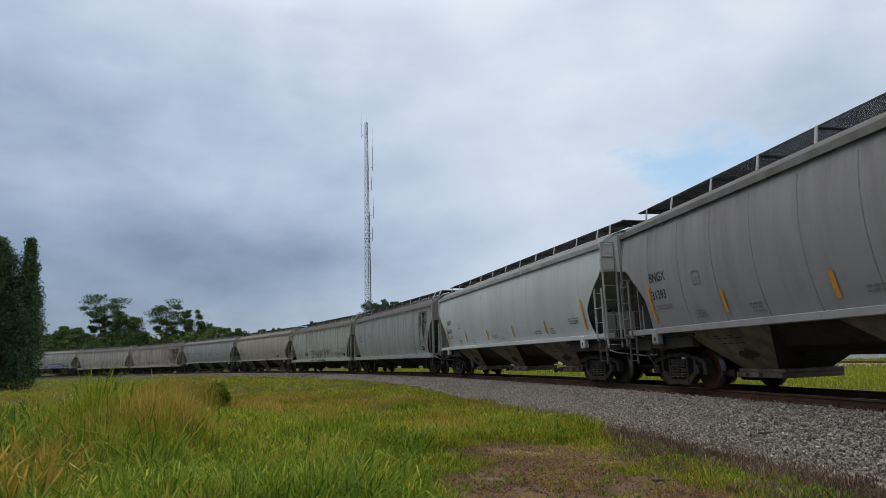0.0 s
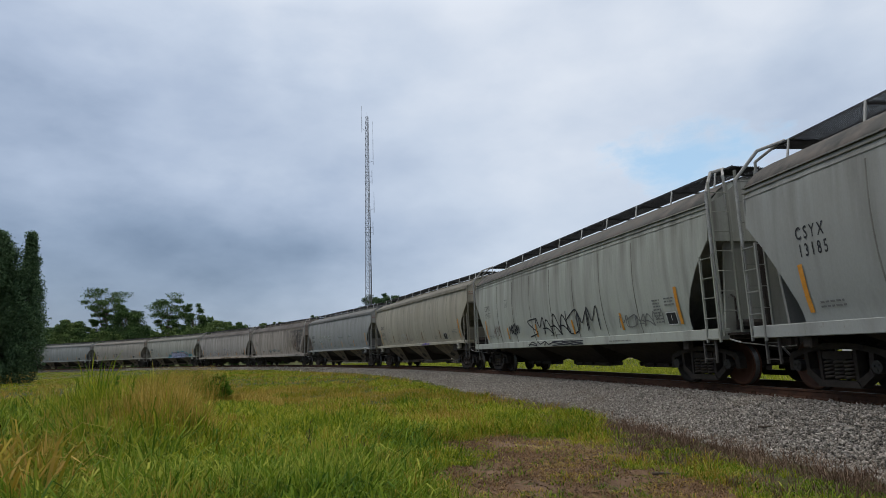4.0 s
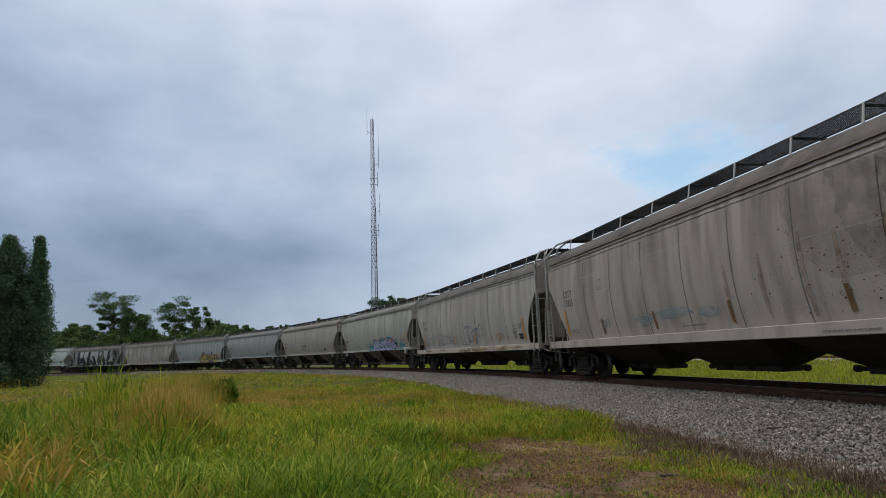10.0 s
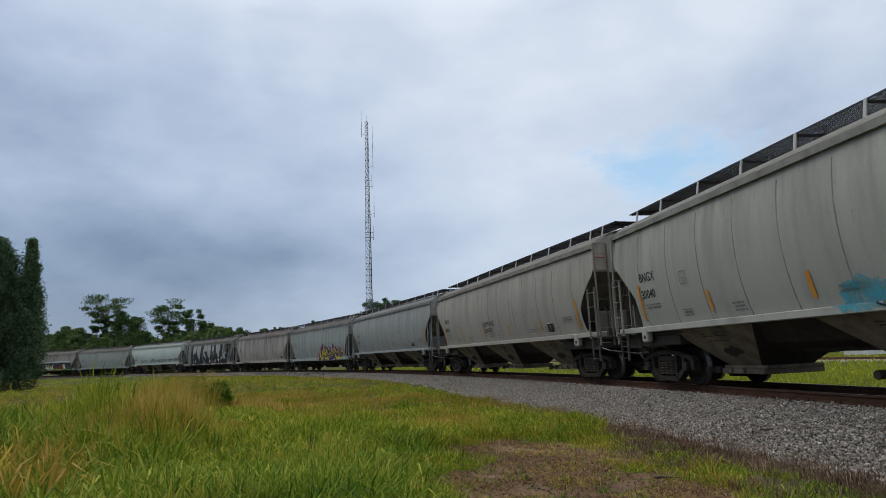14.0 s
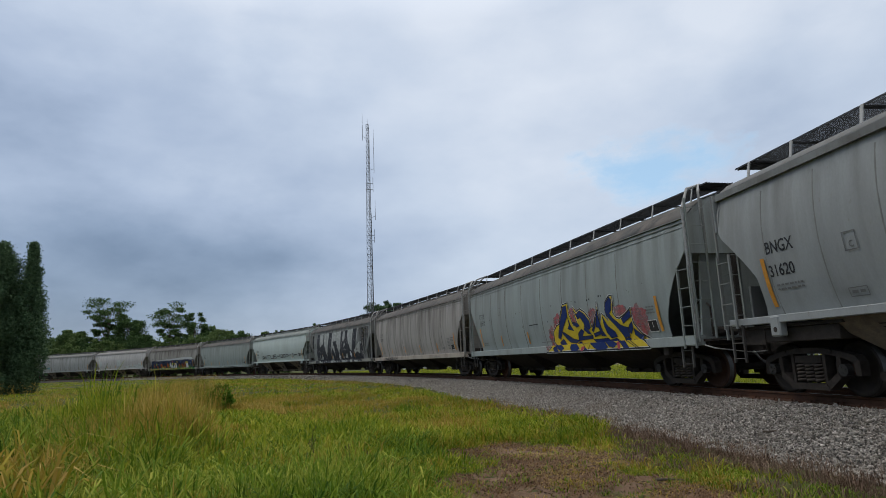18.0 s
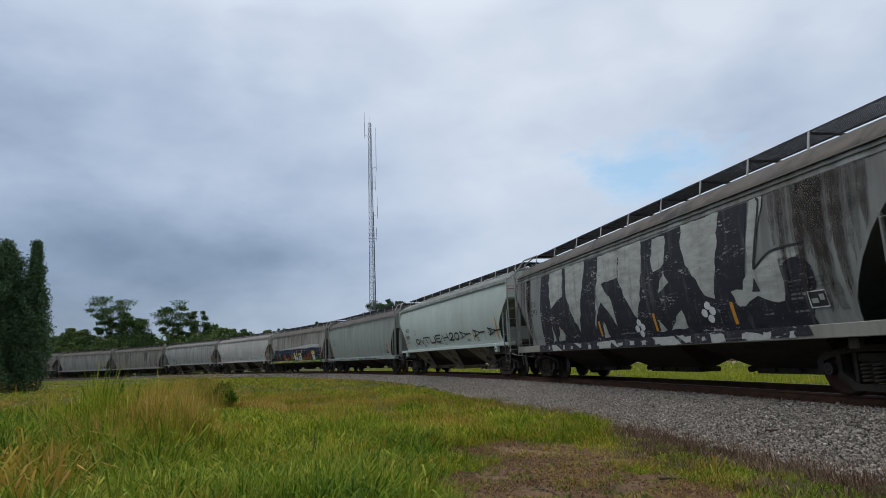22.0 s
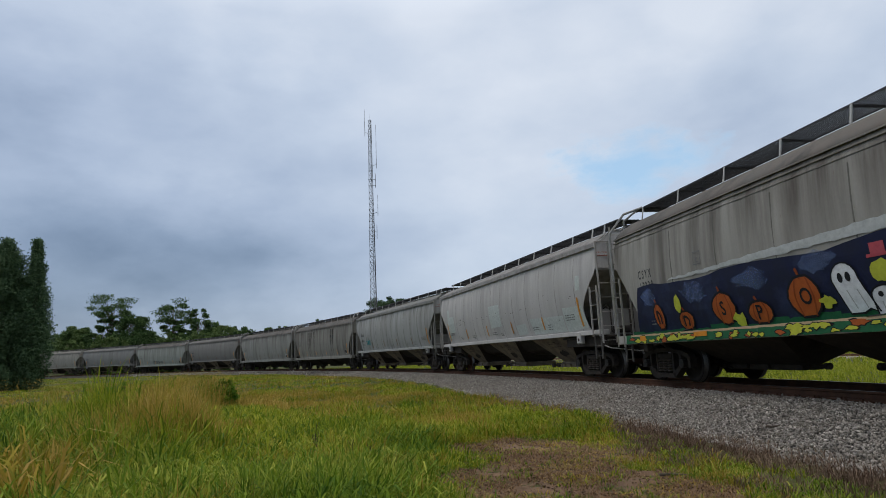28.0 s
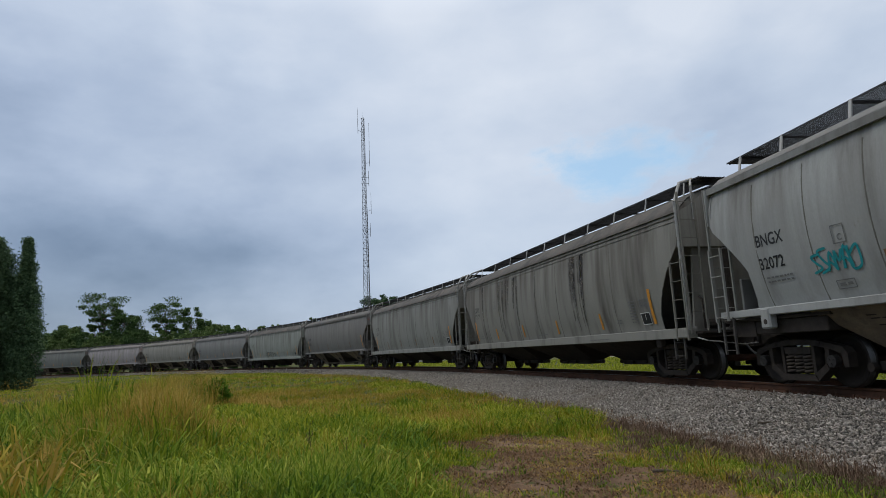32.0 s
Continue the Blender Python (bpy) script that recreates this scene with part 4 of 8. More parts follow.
# name, label, x, y, height, spread, leaf, seed, first, crowns, clumps each
for nm, lb, x, y, h, sp, lf, sd, fi, cr, per in (
        ("oak_tree", "tall loose-crowned tree beyond the train", -81, 149, 19.1, 4.5, LEAF, 11, 0.52, 28, 70),
        ("oak_tree", "dense mid-green tree in the far thicket", -75.0, 148, 14.6, 4.4, LEAF, 12, 0.25, 40, 90),
        ("oak_tree", "open-crowned tree with visible limbs beyond the train", -66, 150, 17.2, 4.9, LEAF, 13, 0.52, 24, 60),
        ("oak_tree", "open-crowned tree with thin foliage", -60.5, 151, 15.2, 3.6, LEAF, 14, 0.45, 18, 60),
        ("willow_tree", "pale green rounded tree in the far thicket", -90, 150, 12.3, 3.6, PALELEAF, 15, 0.2, 40, 100),
        ("willow_tree", "pale green rounded tree in the far thicket", -54, 150, 11.2, 4.2, PALELEAF, 16, 0.2, 40, 100),
        ("oak_tree", "dark rounded tree far behind the train", -23.5, 205, 21.0, 6.0, DARKLEAF, 17, 0.3, 44, 90),
        ("oak_tree", "dark rounded tree far behind the train", -17.5, 208, 21.8, 6.0, DARKLEAF, 18, 0.3, 44, 90),
        ("oak_tree", "dark rounded tree far behind the train", -11.5, 206, 20.5, 5.0, DARKLEAF, 19, 0.3, 40, 90),
        ("oak_tree", "small rounded tree on the skyline", -63, 225, 13.8, 3.6, LEAF, 20, 0.3, 30, 80),
        ("oak_tree", "small rounded tree on the skyline", -60, 222, 14.6, 3.2, PALELEAF, 26, 0.3, 30, 80),
        ("oak_tree", "small rounded tree on the skyline", -47, 225, 16.6, 2.6, LEAF, 27, 0.4, 26, 80)):
    tree(nm, lb, x, y, h - 0.6, sp, lf, sd, fi, int(cr * 1.7), per * 3, 0.17, table=sd in (11, 13))
rnd = random.Random(31)
for i in range(22):
    x = -112 + i * 3.6 + rnd.uniform(-1, 1)
    tree("thicket_bush", "dense green bush in the thicket behind the train", x, 139 + rnd.uniform(-3, 3), rnd.uniform(7.4, 9.4), rnd.uniform(2.8, 3.8), (LEAF, PALELEAF, PALELEAF)[i % 3], 200 + i, 0.05, 34, 170, 0.19)
for i in range(9):
    x = -104 + i * 6.6 + rnd.uniform(-2, 2)
    tree("thicket_tree", "dark middle-sized tree in the thicket behind the train", x, 152 + rnd.uniform(-3, 3), rnd.uniform(9.5, 12.2), rnd.uniform(3.0, 4.2), LEAF, 300 + i, 0.15, 34, 150, 0.24)
# far woods along the horizon
g = np.random.default_rng(77)
k = 150
a = np.radians(90 + np.linspace(52, -46, k))
r = 330 + 60 * g.random(k)
cs = np.stack([r * np.cos(a), r * np.sin(a), 5 + 5 * g.random(k)], -1)
woods = thing("far_woods", "distant dark line of woods along the horizon", "woods", kind="stuff")
part("crowns", leaf_cloud("crowns", DARKLEAF, cs, 7 + 5 * g.random(k), 420, 0.8, 78), woods)

# ---- the radio mast ----
MAST = surface("galvanised_mast", (0.17, 0.175, 0.19), (0.12, 0.125, 0.135), 4, 0.6, 0.1, 30, 0.1)
CABLE = surface("dark_feeder_cable", (0.05, 0.05, 0.055), (0.08, 0.08, 0.08), 4, 0.6, 0, 30, 0.1)


def mast(x, y, height):
    t = thing("radio_mast", "tall slender grey lattice radio mast with whip antennas", "mast", m=pose(x, y, -0.8, 0, 0, 20))
    def half(z):
        return 0.95 - 0.52 * z / height
    def leg(k, z):
        a = math.tau * k / 3 + 0.5
        return Vector((half(z) * math.cos(a), half(z) * math.sin(a), z))
    for k in range(3):
        bm = bmesh.new()
        rod(bm, leg(k, 0), leg(k, height), 0.062, 6, 0.042)
        part("leg", to_mesh("leg", bm, MAST), t)
    step_z = 1.45
    k = int(height / step_z)
    bm = bmesh.new()
    for i in range(k):
        z0, z1 = i * step_z, (i + 1) * step_z
        for j in range(3):
            rod(bm, leg(j, z1), leg((j + 1) % 3, z1), 0.034, 4)
            rod(bm, leg(j, z0), leg((j + 1) % 3, z1), 0.028, 4)
            rod(bm, leg((j + 1) % 3, z0), leg(j, z1), 0.028, 4)
    tagged(part("brace", to_mesh("brace", bm, MAST), t), kind="stuff")
    bm = bmesh.new()
    pipe(bm, [(0.75, -0.2, 0), (0.72, -0.2, 12)], 0.13)
    pipe(bm, [(0.72, -0.2, 12), (0.5, -0.15, height * 0.62)], 0.07)
    part("feeder_cable", to_mesh("feeder_cable", bm, CABLE), t, label="dark bundle of feeder cables")
    for z, ln, side in ((height * 0.935, 6.6, -1), (height * 0.80, 11.0, 1), (height * 0.60, 5.0, 1)):
        bm = bmesh.new()
        x0 = side * (half(z) + 0.9)
        pipe(bm, [(0, 0, z), (x0, -0.1, z + 0.6)], 0.04)
        pipe(bm, [(x0, -0.1, z - 0.4), (x0, -0.1, z - 0.4 + ln * 0.6)], 0.055)
        pipe(bm, [(x0, -0.1, z + ln * 0.5), (x0, -0.1, z + ln)], 0.03)
        part("antenna", to_mesh("antenna", bm, MAST), t)
    for z in (height * 0.72, height * 0.745, height * 0.51, height * 0.53):
        bm = bmesh.new()
        pipe(bm, [(-half(z) - 0.2, 0, z), (half(z) + 0.5, -0.2, z)], 0.05)
        pipe(bm, [(half(z) + 0.5, -0.2, z - 0.6), (half(z) + 0.5, -0.2, z + 1.6)], 0.05)
        part("antenna_bracket", to_mesh("antenna_bracket", bm, CABLE), t)
    bm = bmesh.new()
    rod(bm, (0, 0, height - 0.3), (0, 0, height + 1.6), 0.03, 5, 0.01)
    part("lightning_rod", to_mesh("lightning_rod", bm, MAST), t)


mast(-18.1, 150.0, 61.0)


# ---- the train: two kinds of covered hopper wagon; x forward, -y the side seen, z = 0 at the rail tops ----
PITCH = dict(smooth=18.292, flanged=17.882)
KIND = {
    "smooth": dict(eave=4.06, end=8.46, sill=(1.31, 1.45), sill_end=8.45, sill_y=1.57, roof=4.50,
                   side=((1.44, 1.35), (1.62, 1.415), (1.9, 1.495), (2.2, 1.552), (2.5, 1.592), (2.8, 1.608), (3.1, 1.605), (3.4, 1.578), (3.7, 1.53), (4.02, 1.455)),
                   cut=((1.44, 7.52), (1.6, 7.44), (1.9, 7.40), (2.2, 7.42), (2.5, 7.66), (2.93, 8.10), (3.12, 8.34), (3.2, 8.42), (4.02, 8.42))),
    "flanged": dict(eave=3.88, end=8.30, sill=(0.97, 1.20), sill_end=8.32, sill_y=1.645, roof=4.50,
                    side=((1.18, 1.40), (1.4, 1.455), (1.7, 1.525), (2.1, 1.58), (2.5, 1.605), (2.8, 1.608), (3.1, 1.595), (3.5, 1.567), (3.68, 1.55), (3.86, 1.50)),
                    cut=((1.18, 7.18), (1.4, 7.18), (1.6, 7.22), (2.1, 7.46), (2.6, 7.78), (2.95, 8.10), (3.05, 8.22), (3.86, 8.26))),
}


def side_y(k, z):
    return float(np.interp(z, *zip(*KIND[k]["side"])))


def cut_x(k, z):
    return float(np.interp(z, *zip(*KIND[k]["cut"])))


def wagon_shell(k, sgn):
    """One bowed side sheet with its cut-away ends and crisp rims."""
    K = KIND[k]
    z0, z1 = K["side"][0][0], K["side"][-1][0]
    zs = np.linspace(z0, z1, 15)
    bm = bmesh.new()
    rows = []
    for z in zs:
        e = cut_x(k, z)
        rows.append([(e * u, sgn * (side_y(k, z) + 0.006 * math.sin(9.3 * u * 8) * math.sin(3 * z)), z) for u in np.linspace(-1, 1, 45)])
    outer = [[bm.verts.new(c) for c in r] for r in rows]
    inner = [[bm.verts.new((x, y - sgn * 0.02, z)) for x, y, z in r] for r in rows]
    for i in range(len(zs) - 1):
        for j in range(44):
            bm.faces.new((outer[i][j], outer[i][j + 1], outer[i + 1][j + 1], outer[i + 1][j]))
            bm.faces.new((inner[i][j + 1], inner[i][j], inner[i + 1][j], inner[i + 1][j + 1]))
    rim = []
    for i in range(len(zs) - 1):
        for j in (0, 44):
            rim.append(bm.faces.new((outer[i][j], outer[i + 1][j], inner[i + 1][j], inner[i][j])))
    for r0, r1 in ((outer[0], inner[0]), (outer[-1], inner[-1])):
        for j in range(44):
            rim.append(bm.faces.new((r0[j], r0[j + 1], r1[j + 1], r1[j])))
    for f in rim:
        for ed in f.edges:
            ed.smooth = False
    return to_mesh("side_sheet", bm, PAINT, True)


def wagon_end(k):
    """Upright head of the end under the arched roof."""
    K = KIND[k]
    ztop, zc = K["eave"], 3.22 if k == "smooth" else 3.05
    w, e = K["side"][-1][1] - 0.02, K["end"]
    wl = side_y(k, zc) - 0.02
    bm = bmesh.new()
    head = [(-wl, zc), (wl, zc), (wl, 3.6), (w, ztop), (w * 0.78, ztop + 0.16), (w * 0.4, K["roof"] - 0.05), (-w * 0.4, K["roof"] - 0.05), (-w * 0.78, ztop + 0.16), (-w, ztop), (-wl, 3.6)]
    a = [bm.verts.new((e - 0.03, y, z)) for y, z in head]
    b = [bm.verts.new((e - 0.08, y, z)) for y, z in head]
    bm.faces.new(a)
    bm.faces.new(b[::-1])
    for i in range(len(a)):
        j = (i + 1) % len(a)
        bm.faces.new((a[i], b[i], b[j], a[j]))
    return to_mesh("end_sheet", bm, PAINT)


def slope_sheet(k):
    """Sooty floor sheet that leads down and in from the end head; its tint carries shade too."""
    zc = 3.22 if k == "smooth" else 3.05
    e = KIND[k]["end"] - 0.035
    bm = bmesh.new()
    rows = []
    for f in np.linspace(0, 1, 9):
        z = zc + 0.02 + f * (1.25 - zc)
        x = e - 0.02 - (e - 5.7) * f
        y = side_y(k, z) - 0.025
        rows.append([bm.verts.new(c) for c in ((x, -y, z), (x, y, z), (x - 0.05, y, z), (x - 0.05, -y, z))])
    for r0, r1 in zip(rows, rows[1:]):
        for i in range(4):
            bm.faces.new((r0[i], r0[(i + 1) % 4], r1[(i + 1) % 4], r1[i]))
    return to_mesh("slope_sheet", bm, PAINT)


def roof_profile(k):
    """Half-round outline of the roof across the wagon: y and z."""
    K = KIND[k]
    w = K["side"][-1][1] + 0.03
    prof = [(-w, K["eave"]), (-w * 0.93, 4.16), (-w * 0.8, 4.29), (-w * 0.62, 4.40), (-w * 0.35, 4.47), (0, K["roof"])]
    if k == "flanged":
        prof = [(-w, 3.885), (-w * 0.92, 4.02), (-w * 0.8, 4.19), (-w * 0.62, 4.35), (-w * 0.4, 4.45), (0, 4.50)]
    return prof + [(-y, z) for y, z in prof[-2::-1]]


def gable_mesh(k):
    """The flat plate that closes the roof at one end."""
    x, prof = KIND[k]["end"] - 0.035, roof_profile(k)
    prof = [(y * 0.985, z - 0.012) for y, z in prof]
    n = len(prof)
    verts = [(x, y, z) for y, z in prof] + [(x - 0.02, y, z) for y, z in prof]
    return mesh_of("roof_gable", verts, [tuple(range(n)), tuple(range(2 * n - 1, n - 1, -1))] + [(i, n + i, n + (i + 1) % n, (i + 1) % n) for i in range(n)], PAINT)


def wagon_roof(k):
    K, prof = KIND[k], roof_profile(k)
    bm = bmesh.new()
    a = [[bm.verts.new((x, y, z)) for y, z in prof] for x in (-K["end"] + 0.02, K["end"] - 0.02)]
    b = [[bm.verts.new((x, y, z - 0.03)) for y, z in prof] for x in (-K["end"] + 0.02, K["end"] - 0.02)]
    for i in range(len(prof) - 1):
        bm.faces.new((a[0][i], a[1][i], a[1][i + 1], a[0][i + 1]))
        bm.faces.new((b[0][i + 1], b[1][i + 1], b[1][i], b[0][i]))
    for i in (0, len(prof) - 1):
        bm.faces.new((a[0][i], a[1][i], b[1][i], b[0][i]))
    return to_mesh("roof", bm, PAINT, True)


def seam_mesh(k, x, w=0.042, d=0.008):
    """An upright weld strip, bowed with the side."""
    zs = np.linspace(KIND[k]["side"][0][0] + 0.01, 3.78 if k == "smooth" else 3.55, 9)
    bm = bmesh.new()
    rows = [[bm.verts.new((x + u * w / 2, -side_y(k, z) - h, z)) for u, h in ((-1, -0.004), (-0.4, d), (0.4, d), (1, -0.004))] for z in zs]
    for r0, r1 in zip(rows, rows[1:]):
        for i in range(3):
            bm.faces.new((r0[i], r0[i + 1], r1[i + 1], r1[i]))
    return to_mesh("seam", bm, SEAM, True)


def grating(width, length):
    """Open walkway grating: thin bearing bars along it, narrow cross bars over them, an angle at each edge."""
    verts, faces = [], []
    def bar(x0, x1, y0, y1, z0, z1):
        k = len(verts)
        verts.extend(((x0, y0, z0), (x1, y0, z0), (x1, y1, z0), (x0, y1, z0), (x0, y0, z1), (x1, y0, z1), (x1, y1, z1), (x0, y1, z1)))
        faces.extend(tuple(k + q for q in f) for f in ((0, 3, 2, 1), (4, 5, 6, 7), (0, 1, 5, 4), (1, 2, 6, 5), (2, 3, 7, 6), (3, 0, 4, 7)))
    rows = max(4, int(width / 0.042))
    for i in range(rows + 1):
        y = -width / 2 + width * i / rows
        bar(-length / 2, length / 2, y - 0.005, y + 0.005, -0.003, 0.004)
    for i in range(int(length / 0.032)):
        x = -length / 2 + 0.02 + i * 0.032
        bar(x - 0.0075, x + 0.0075, -width / 2, width / 2, -0.003, 0.002)
    for y in (-width / 2, width / 2):
        bar(-length / 2, length / 2, y - 0.010, y + 0.010, -0.018, 0.014)
    return mesh_of("walkway", verts, faces, GRATE)


def ring(bm, r0, r1, y0, y1, sides=28, cx=0.0, cz=0.0):
    """A disc or tyre about the y axis."""
    loops = []
    for r, y in ((r0, y0), (r1, y0), (r1, y1), (r0, y1)):
        loops.append([bm.verts.new((cx + r * math.cos(i * math.tau / sides), y, cz + r * math.sin(i * math.tau / sides))) for i in range(sides)])
    for a, b in zip(loops, loops[1:] + loops[:1]):
        for i in range(sides):
            j = (i + 1) % sides
            bm.faces.new((a[i], a[j], b[j], b[i]))


def wheel_mesh(sgn):
    """Pressed wheel with flange, dished plate and hub; y outward for sgn -1."""
    prof = [(0.0, -0.10), (0.12, -0.10), (0.14, -0.05), (0.26, -0.005), (0.37, -0.045), (0.385, -0.065), (0.457, -0.065), (0.455, 0.045), (0.482, 0.055), (0.478, 0.075), (0.385, 0.075), (0.37, 0.045), (0.14, 0.06), (0.12, 0.10), (0.0, 0.10)]
    bm = bmesh.new()
    sides = 30
    loops = [[bm.verts.new((r * math.cos(i * math.tau / sides), sgn * -y, r * math.sin(i * math.tau / sides))) for i in range(sides)] if r > 0 else [bm.verts.new((0, sgn * -y, 0))] for r, y in prof]
    for a, b in zip(loops, loops[1:]):
        for i in range(sides):
            j = (i + 1) % sides
            if len(a) == 1:
                bm.faces.new((a[0], b[i], b[j]))
            elif len(b) == 1:
                bm.faces.new((a[i], a[j], b[0]))
            else:
                bm.faces.new((a[i], a[j], b[j], b[i]))
    me = to_mesh("wheel", bm, WHEEL, True)
    me.materials.append(TREAD)
    for p in me.polygons:
        c = p.center
        if 0.45 < math.hypot(c.x, c.z) < 0.465:
            p.material_index = 1
    return me


def side_frame_mesh():
    """Cast truck side frame: arched top chord, open windows beside the columns, a bottom chord that dips under the springs."""
    bm = bmesh.new()
    y0, y1 = -0.085, 0.085
    top = [(-1.18, 0.58), (-1.10, 0.69), (-0.84, 0.75), (-0.55, 0.80), (-0.25, 0.84), (0.25, 0.84), (0.55, 0.80), (0.84, 0.75), (1.10, 0.69), (1.18, 0.58)]
    under_ = [(1.04, 0.58), (0.80, 0.66), (0.52, 0.71), (0.25, 0.735), (-0.25, 0.735), (-0.52, 0.71), (-0.80, 0.66), (-1.04, 0.58)]
    prism(bm, top + under_, y0, y1)
    for s in (-1, 1):
        # pedestal jaws over the axle box
        prism(bm, [(s * 1.07, 0.36), (s * 1.18, 0.36), (s * 1.18, 0.60), (s * 1.04, 0.60)], y0, y1)
        prism(bm, [(s * 0.66, 0.33), (s * 0.74, 0.30), (s * 0.78, 0.66), (s * 0.68, 0.68)], y0, y1)
        # bottom chord and column
        prism(bm, [(s * 0.36, 0.12), (s * 0.46, 0.11), (s * 0.74, 0.31), (s * 0.70, 0.42), (s * 0.40, 0.23)], y0 - 0.012, y1)
        prism(bm, [(s * 0.36, 0.21), (s * 0.43, 0.23), (s * 0.43, 0.73), (s * 0.36, 0.74)], y0, y1)
        rod(bm, (s * 0.57, -0.10, 0.765), (s * 0.57, 0.0, 0.765), 0.035, 8)
    prism(bm, [(-0.47, 0.105), (0.47, 0.105), (0.42, 0.215), (-0.42, 0.215)], y0 - 0.03, y1 + 0.02)
    prism(bm, [(-0.33, 0.575), (0.33, 0.575), (0.33, 0.70), (-0.33, 0.70)], y0 + 0.0, 0.05)
    return to_mesh("side_frame", bm, IRON)


def spring_mesh():
    """One coil: a round bar wound into a helix."""
    turns, steps, sides, r, bar = 5.5, 50, 5, 0.092, 0.025
    verts, faces = [], []
    for i in range(steps):
        t = math.tau * turns * i / (steps - 1)
        out, up = Vector((math.cos(t), math.sin(t), 0)), Vector((0, 0, 1))
        mid = out * r + up * (0.225 + 0.345 * i / (steps - 1))
        verts += [mid + (out * math.cos(q) + up * math.sin(q)) * bar for q in (math.tau * j / sides for j in range(sides))]
        if i:
            faces += [((i - 1) * sides + j, (i - 1) * sides + (j + 1) % sides, i * sides + (j + 1) % sides, i * sides + j) for j in range(sides)]
    faces += [tuple(range(sides))[::-1], tuple(range((steps - 1) * sides, steps * sides))]
    return mesh_of("spring", verts, faces, COIL, True)


def bay_mesh(k, low_):
    """A discharge hopper below the sill: sloping sheets down to its outlet, dusty along the side, darkened across for
    shade.
    """
    top, low, zt, zb = ((1.53, 0.52, 1.34, 0.46) if k == "smooth" else (1.95, low_, 1.02, 0.38))
    yt, yb = (1.46, 0.60) if k == "smooth" else (1.34, 0.14)
    bm = bmesh.new()
    a = [bm.verts.new((x * top, y * yt, zt)) for x, y in ((-1, -1), (1, -1), (1, 1), (-1, 1))]
    b = [bm.verts.new((x * low, y * yb, zb)) for x, y in ((-1, -1), (1, -1), (1, 1), (-1, 1))]
    for i in range(4):
        bm.faces.new((a[i], a[(i + 1) % 4], b[(i + 1) % 4], b[i]))
    bm.faces.new(b)
    bm.faces.new(a[::-1])
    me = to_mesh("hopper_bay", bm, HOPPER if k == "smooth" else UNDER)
    # end faces get the darker steel as painted shade on their downward slope
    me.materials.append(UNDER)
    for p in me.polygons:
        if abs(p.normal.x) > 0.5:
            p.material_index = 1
    return me


def on_bay(u, v, off):
    """A place on the side sheet of a bay: u along it, v up it."""
    lo, hi = Vector((u * 0.52, -0.60, 0.46)), Vector((u * 1.53, -1.46, 1.34))
    return lo.lerp(hi, v) + Vector((0, -0.72, -0.70)) * off


def bay_marks(mat, shapes, off):
    verts, faces = [], []
    for o in shapes:
        faces.append(tuple(range(len(verts), len(verts) + len(o))))
        verts += [on_bay(u, v, off) for u, v in o]
    return mesh_of("bay_mark", verts, faces, mat)


def belly_mesh(k):
    """Rounded dark underside between the bays."""
    yt, zt, zb = (1.30, 1.33, 0.80) if k == "smooth" else (1.34, 1.02, 0.975)
    prof = [(-yt, zt), (-yt * 0.86, zt - 0.3 * (zt - zb)), (-yt * 0.62, zb + 0.22 * (zt - zb)), (-0.35, zb), (0.35, zb), (yt * 0.62, zb + 0.22 * (zt - zb)), (yt * 0.86, zt - 0.3 * (zt - zb)), (yt, zt)]
    bm = bmesh.new()
    a = [[bm.verts.new((x, y, z)) for y, z in prof] for x in (-5.3, 5.3)]
    for i in range(len(prof) - 1):
        bm.faces.new((a[0][i], a[1][i], a[1][i + 1], a[0][i + 1]))
    bm.faces.new(a[0])
    bm.faces.new(a[1][::-1])
    bm.faces.new((a[0][0], a[0][-1], a[1][-1], a[1][0]))
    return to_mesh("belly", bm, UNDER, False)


def gate_mesh(k, low_):
    """Outlet frame with flanges, the shaft's bearings and a crank socket on the side seen."""
    bm = bmesh.new()
    w = 0.60 if k == "smooth" else 0.14
    e = 0.66 if k == "smooth" else low_ - 0.05
    box(bm, -e, e + 0.1, -w - 0.06, w + 0.06, 0.40, 0.47, 0.01)
    box(bm, -e - 0.05, e + 0.05, -w - 0.10, w + 0.10, 0.29, 0.40, 0.012)
    for x in (-e * 0.5, e * 0.15):
        rod(bm, (x, -w - 0.17, 0.36), (x, -w - 0.08, 0.36), 0.045, 8)
    return to_mesh("outlet_gate", bm, HOPPER if k == "smooth" else UNDER)


def slide_mesh():
    """Rails and rack of the sliding gate, drawn out a little to one side, with its round shaft end."""
    bm = bmesh.new()
    for y in (-0.62, 0.62):
        box(bm, -1.12, -0.70, y - 0.04, y + 0.04, 0.33, 0.42)
    box(bm, -1.08, -0.70, -0.58, 0.58, 0.36, 0.385)
    box(bm, -0.98, -0.74, -0.72, -0.58, 0.29, 0.44, 0.01)
    rod(bm, (-1.02, -0.80, 0.35), (-1.02, 0.8, 0.35), 0.035, 7)
    rod(bm, (-1.02, -0.86, 0.35), (-1.02, -0.76, 0.35), 0.075, 10)
    return to_mesh("gate_slide", bm, UNDER)


def stile_mesh(z0, z1):
    bm = bmesh.new()
    box(bm, -0.020, 0.020, -0.022, 0.022, z0, z1)
    return to_mesh("stile", bm, PAINT_SILL)


RUNG = {}


def rung_mesh(w):
    if w not in RUNG:
        bm = bmesh.new()
        rod(bm, (0, -0.02, 0), (w, -0.02, 0), 0.010, 6)
        RUNG[w] = to_mesh("rung", bm, PAINT_SILL)
    return RUNG[w]


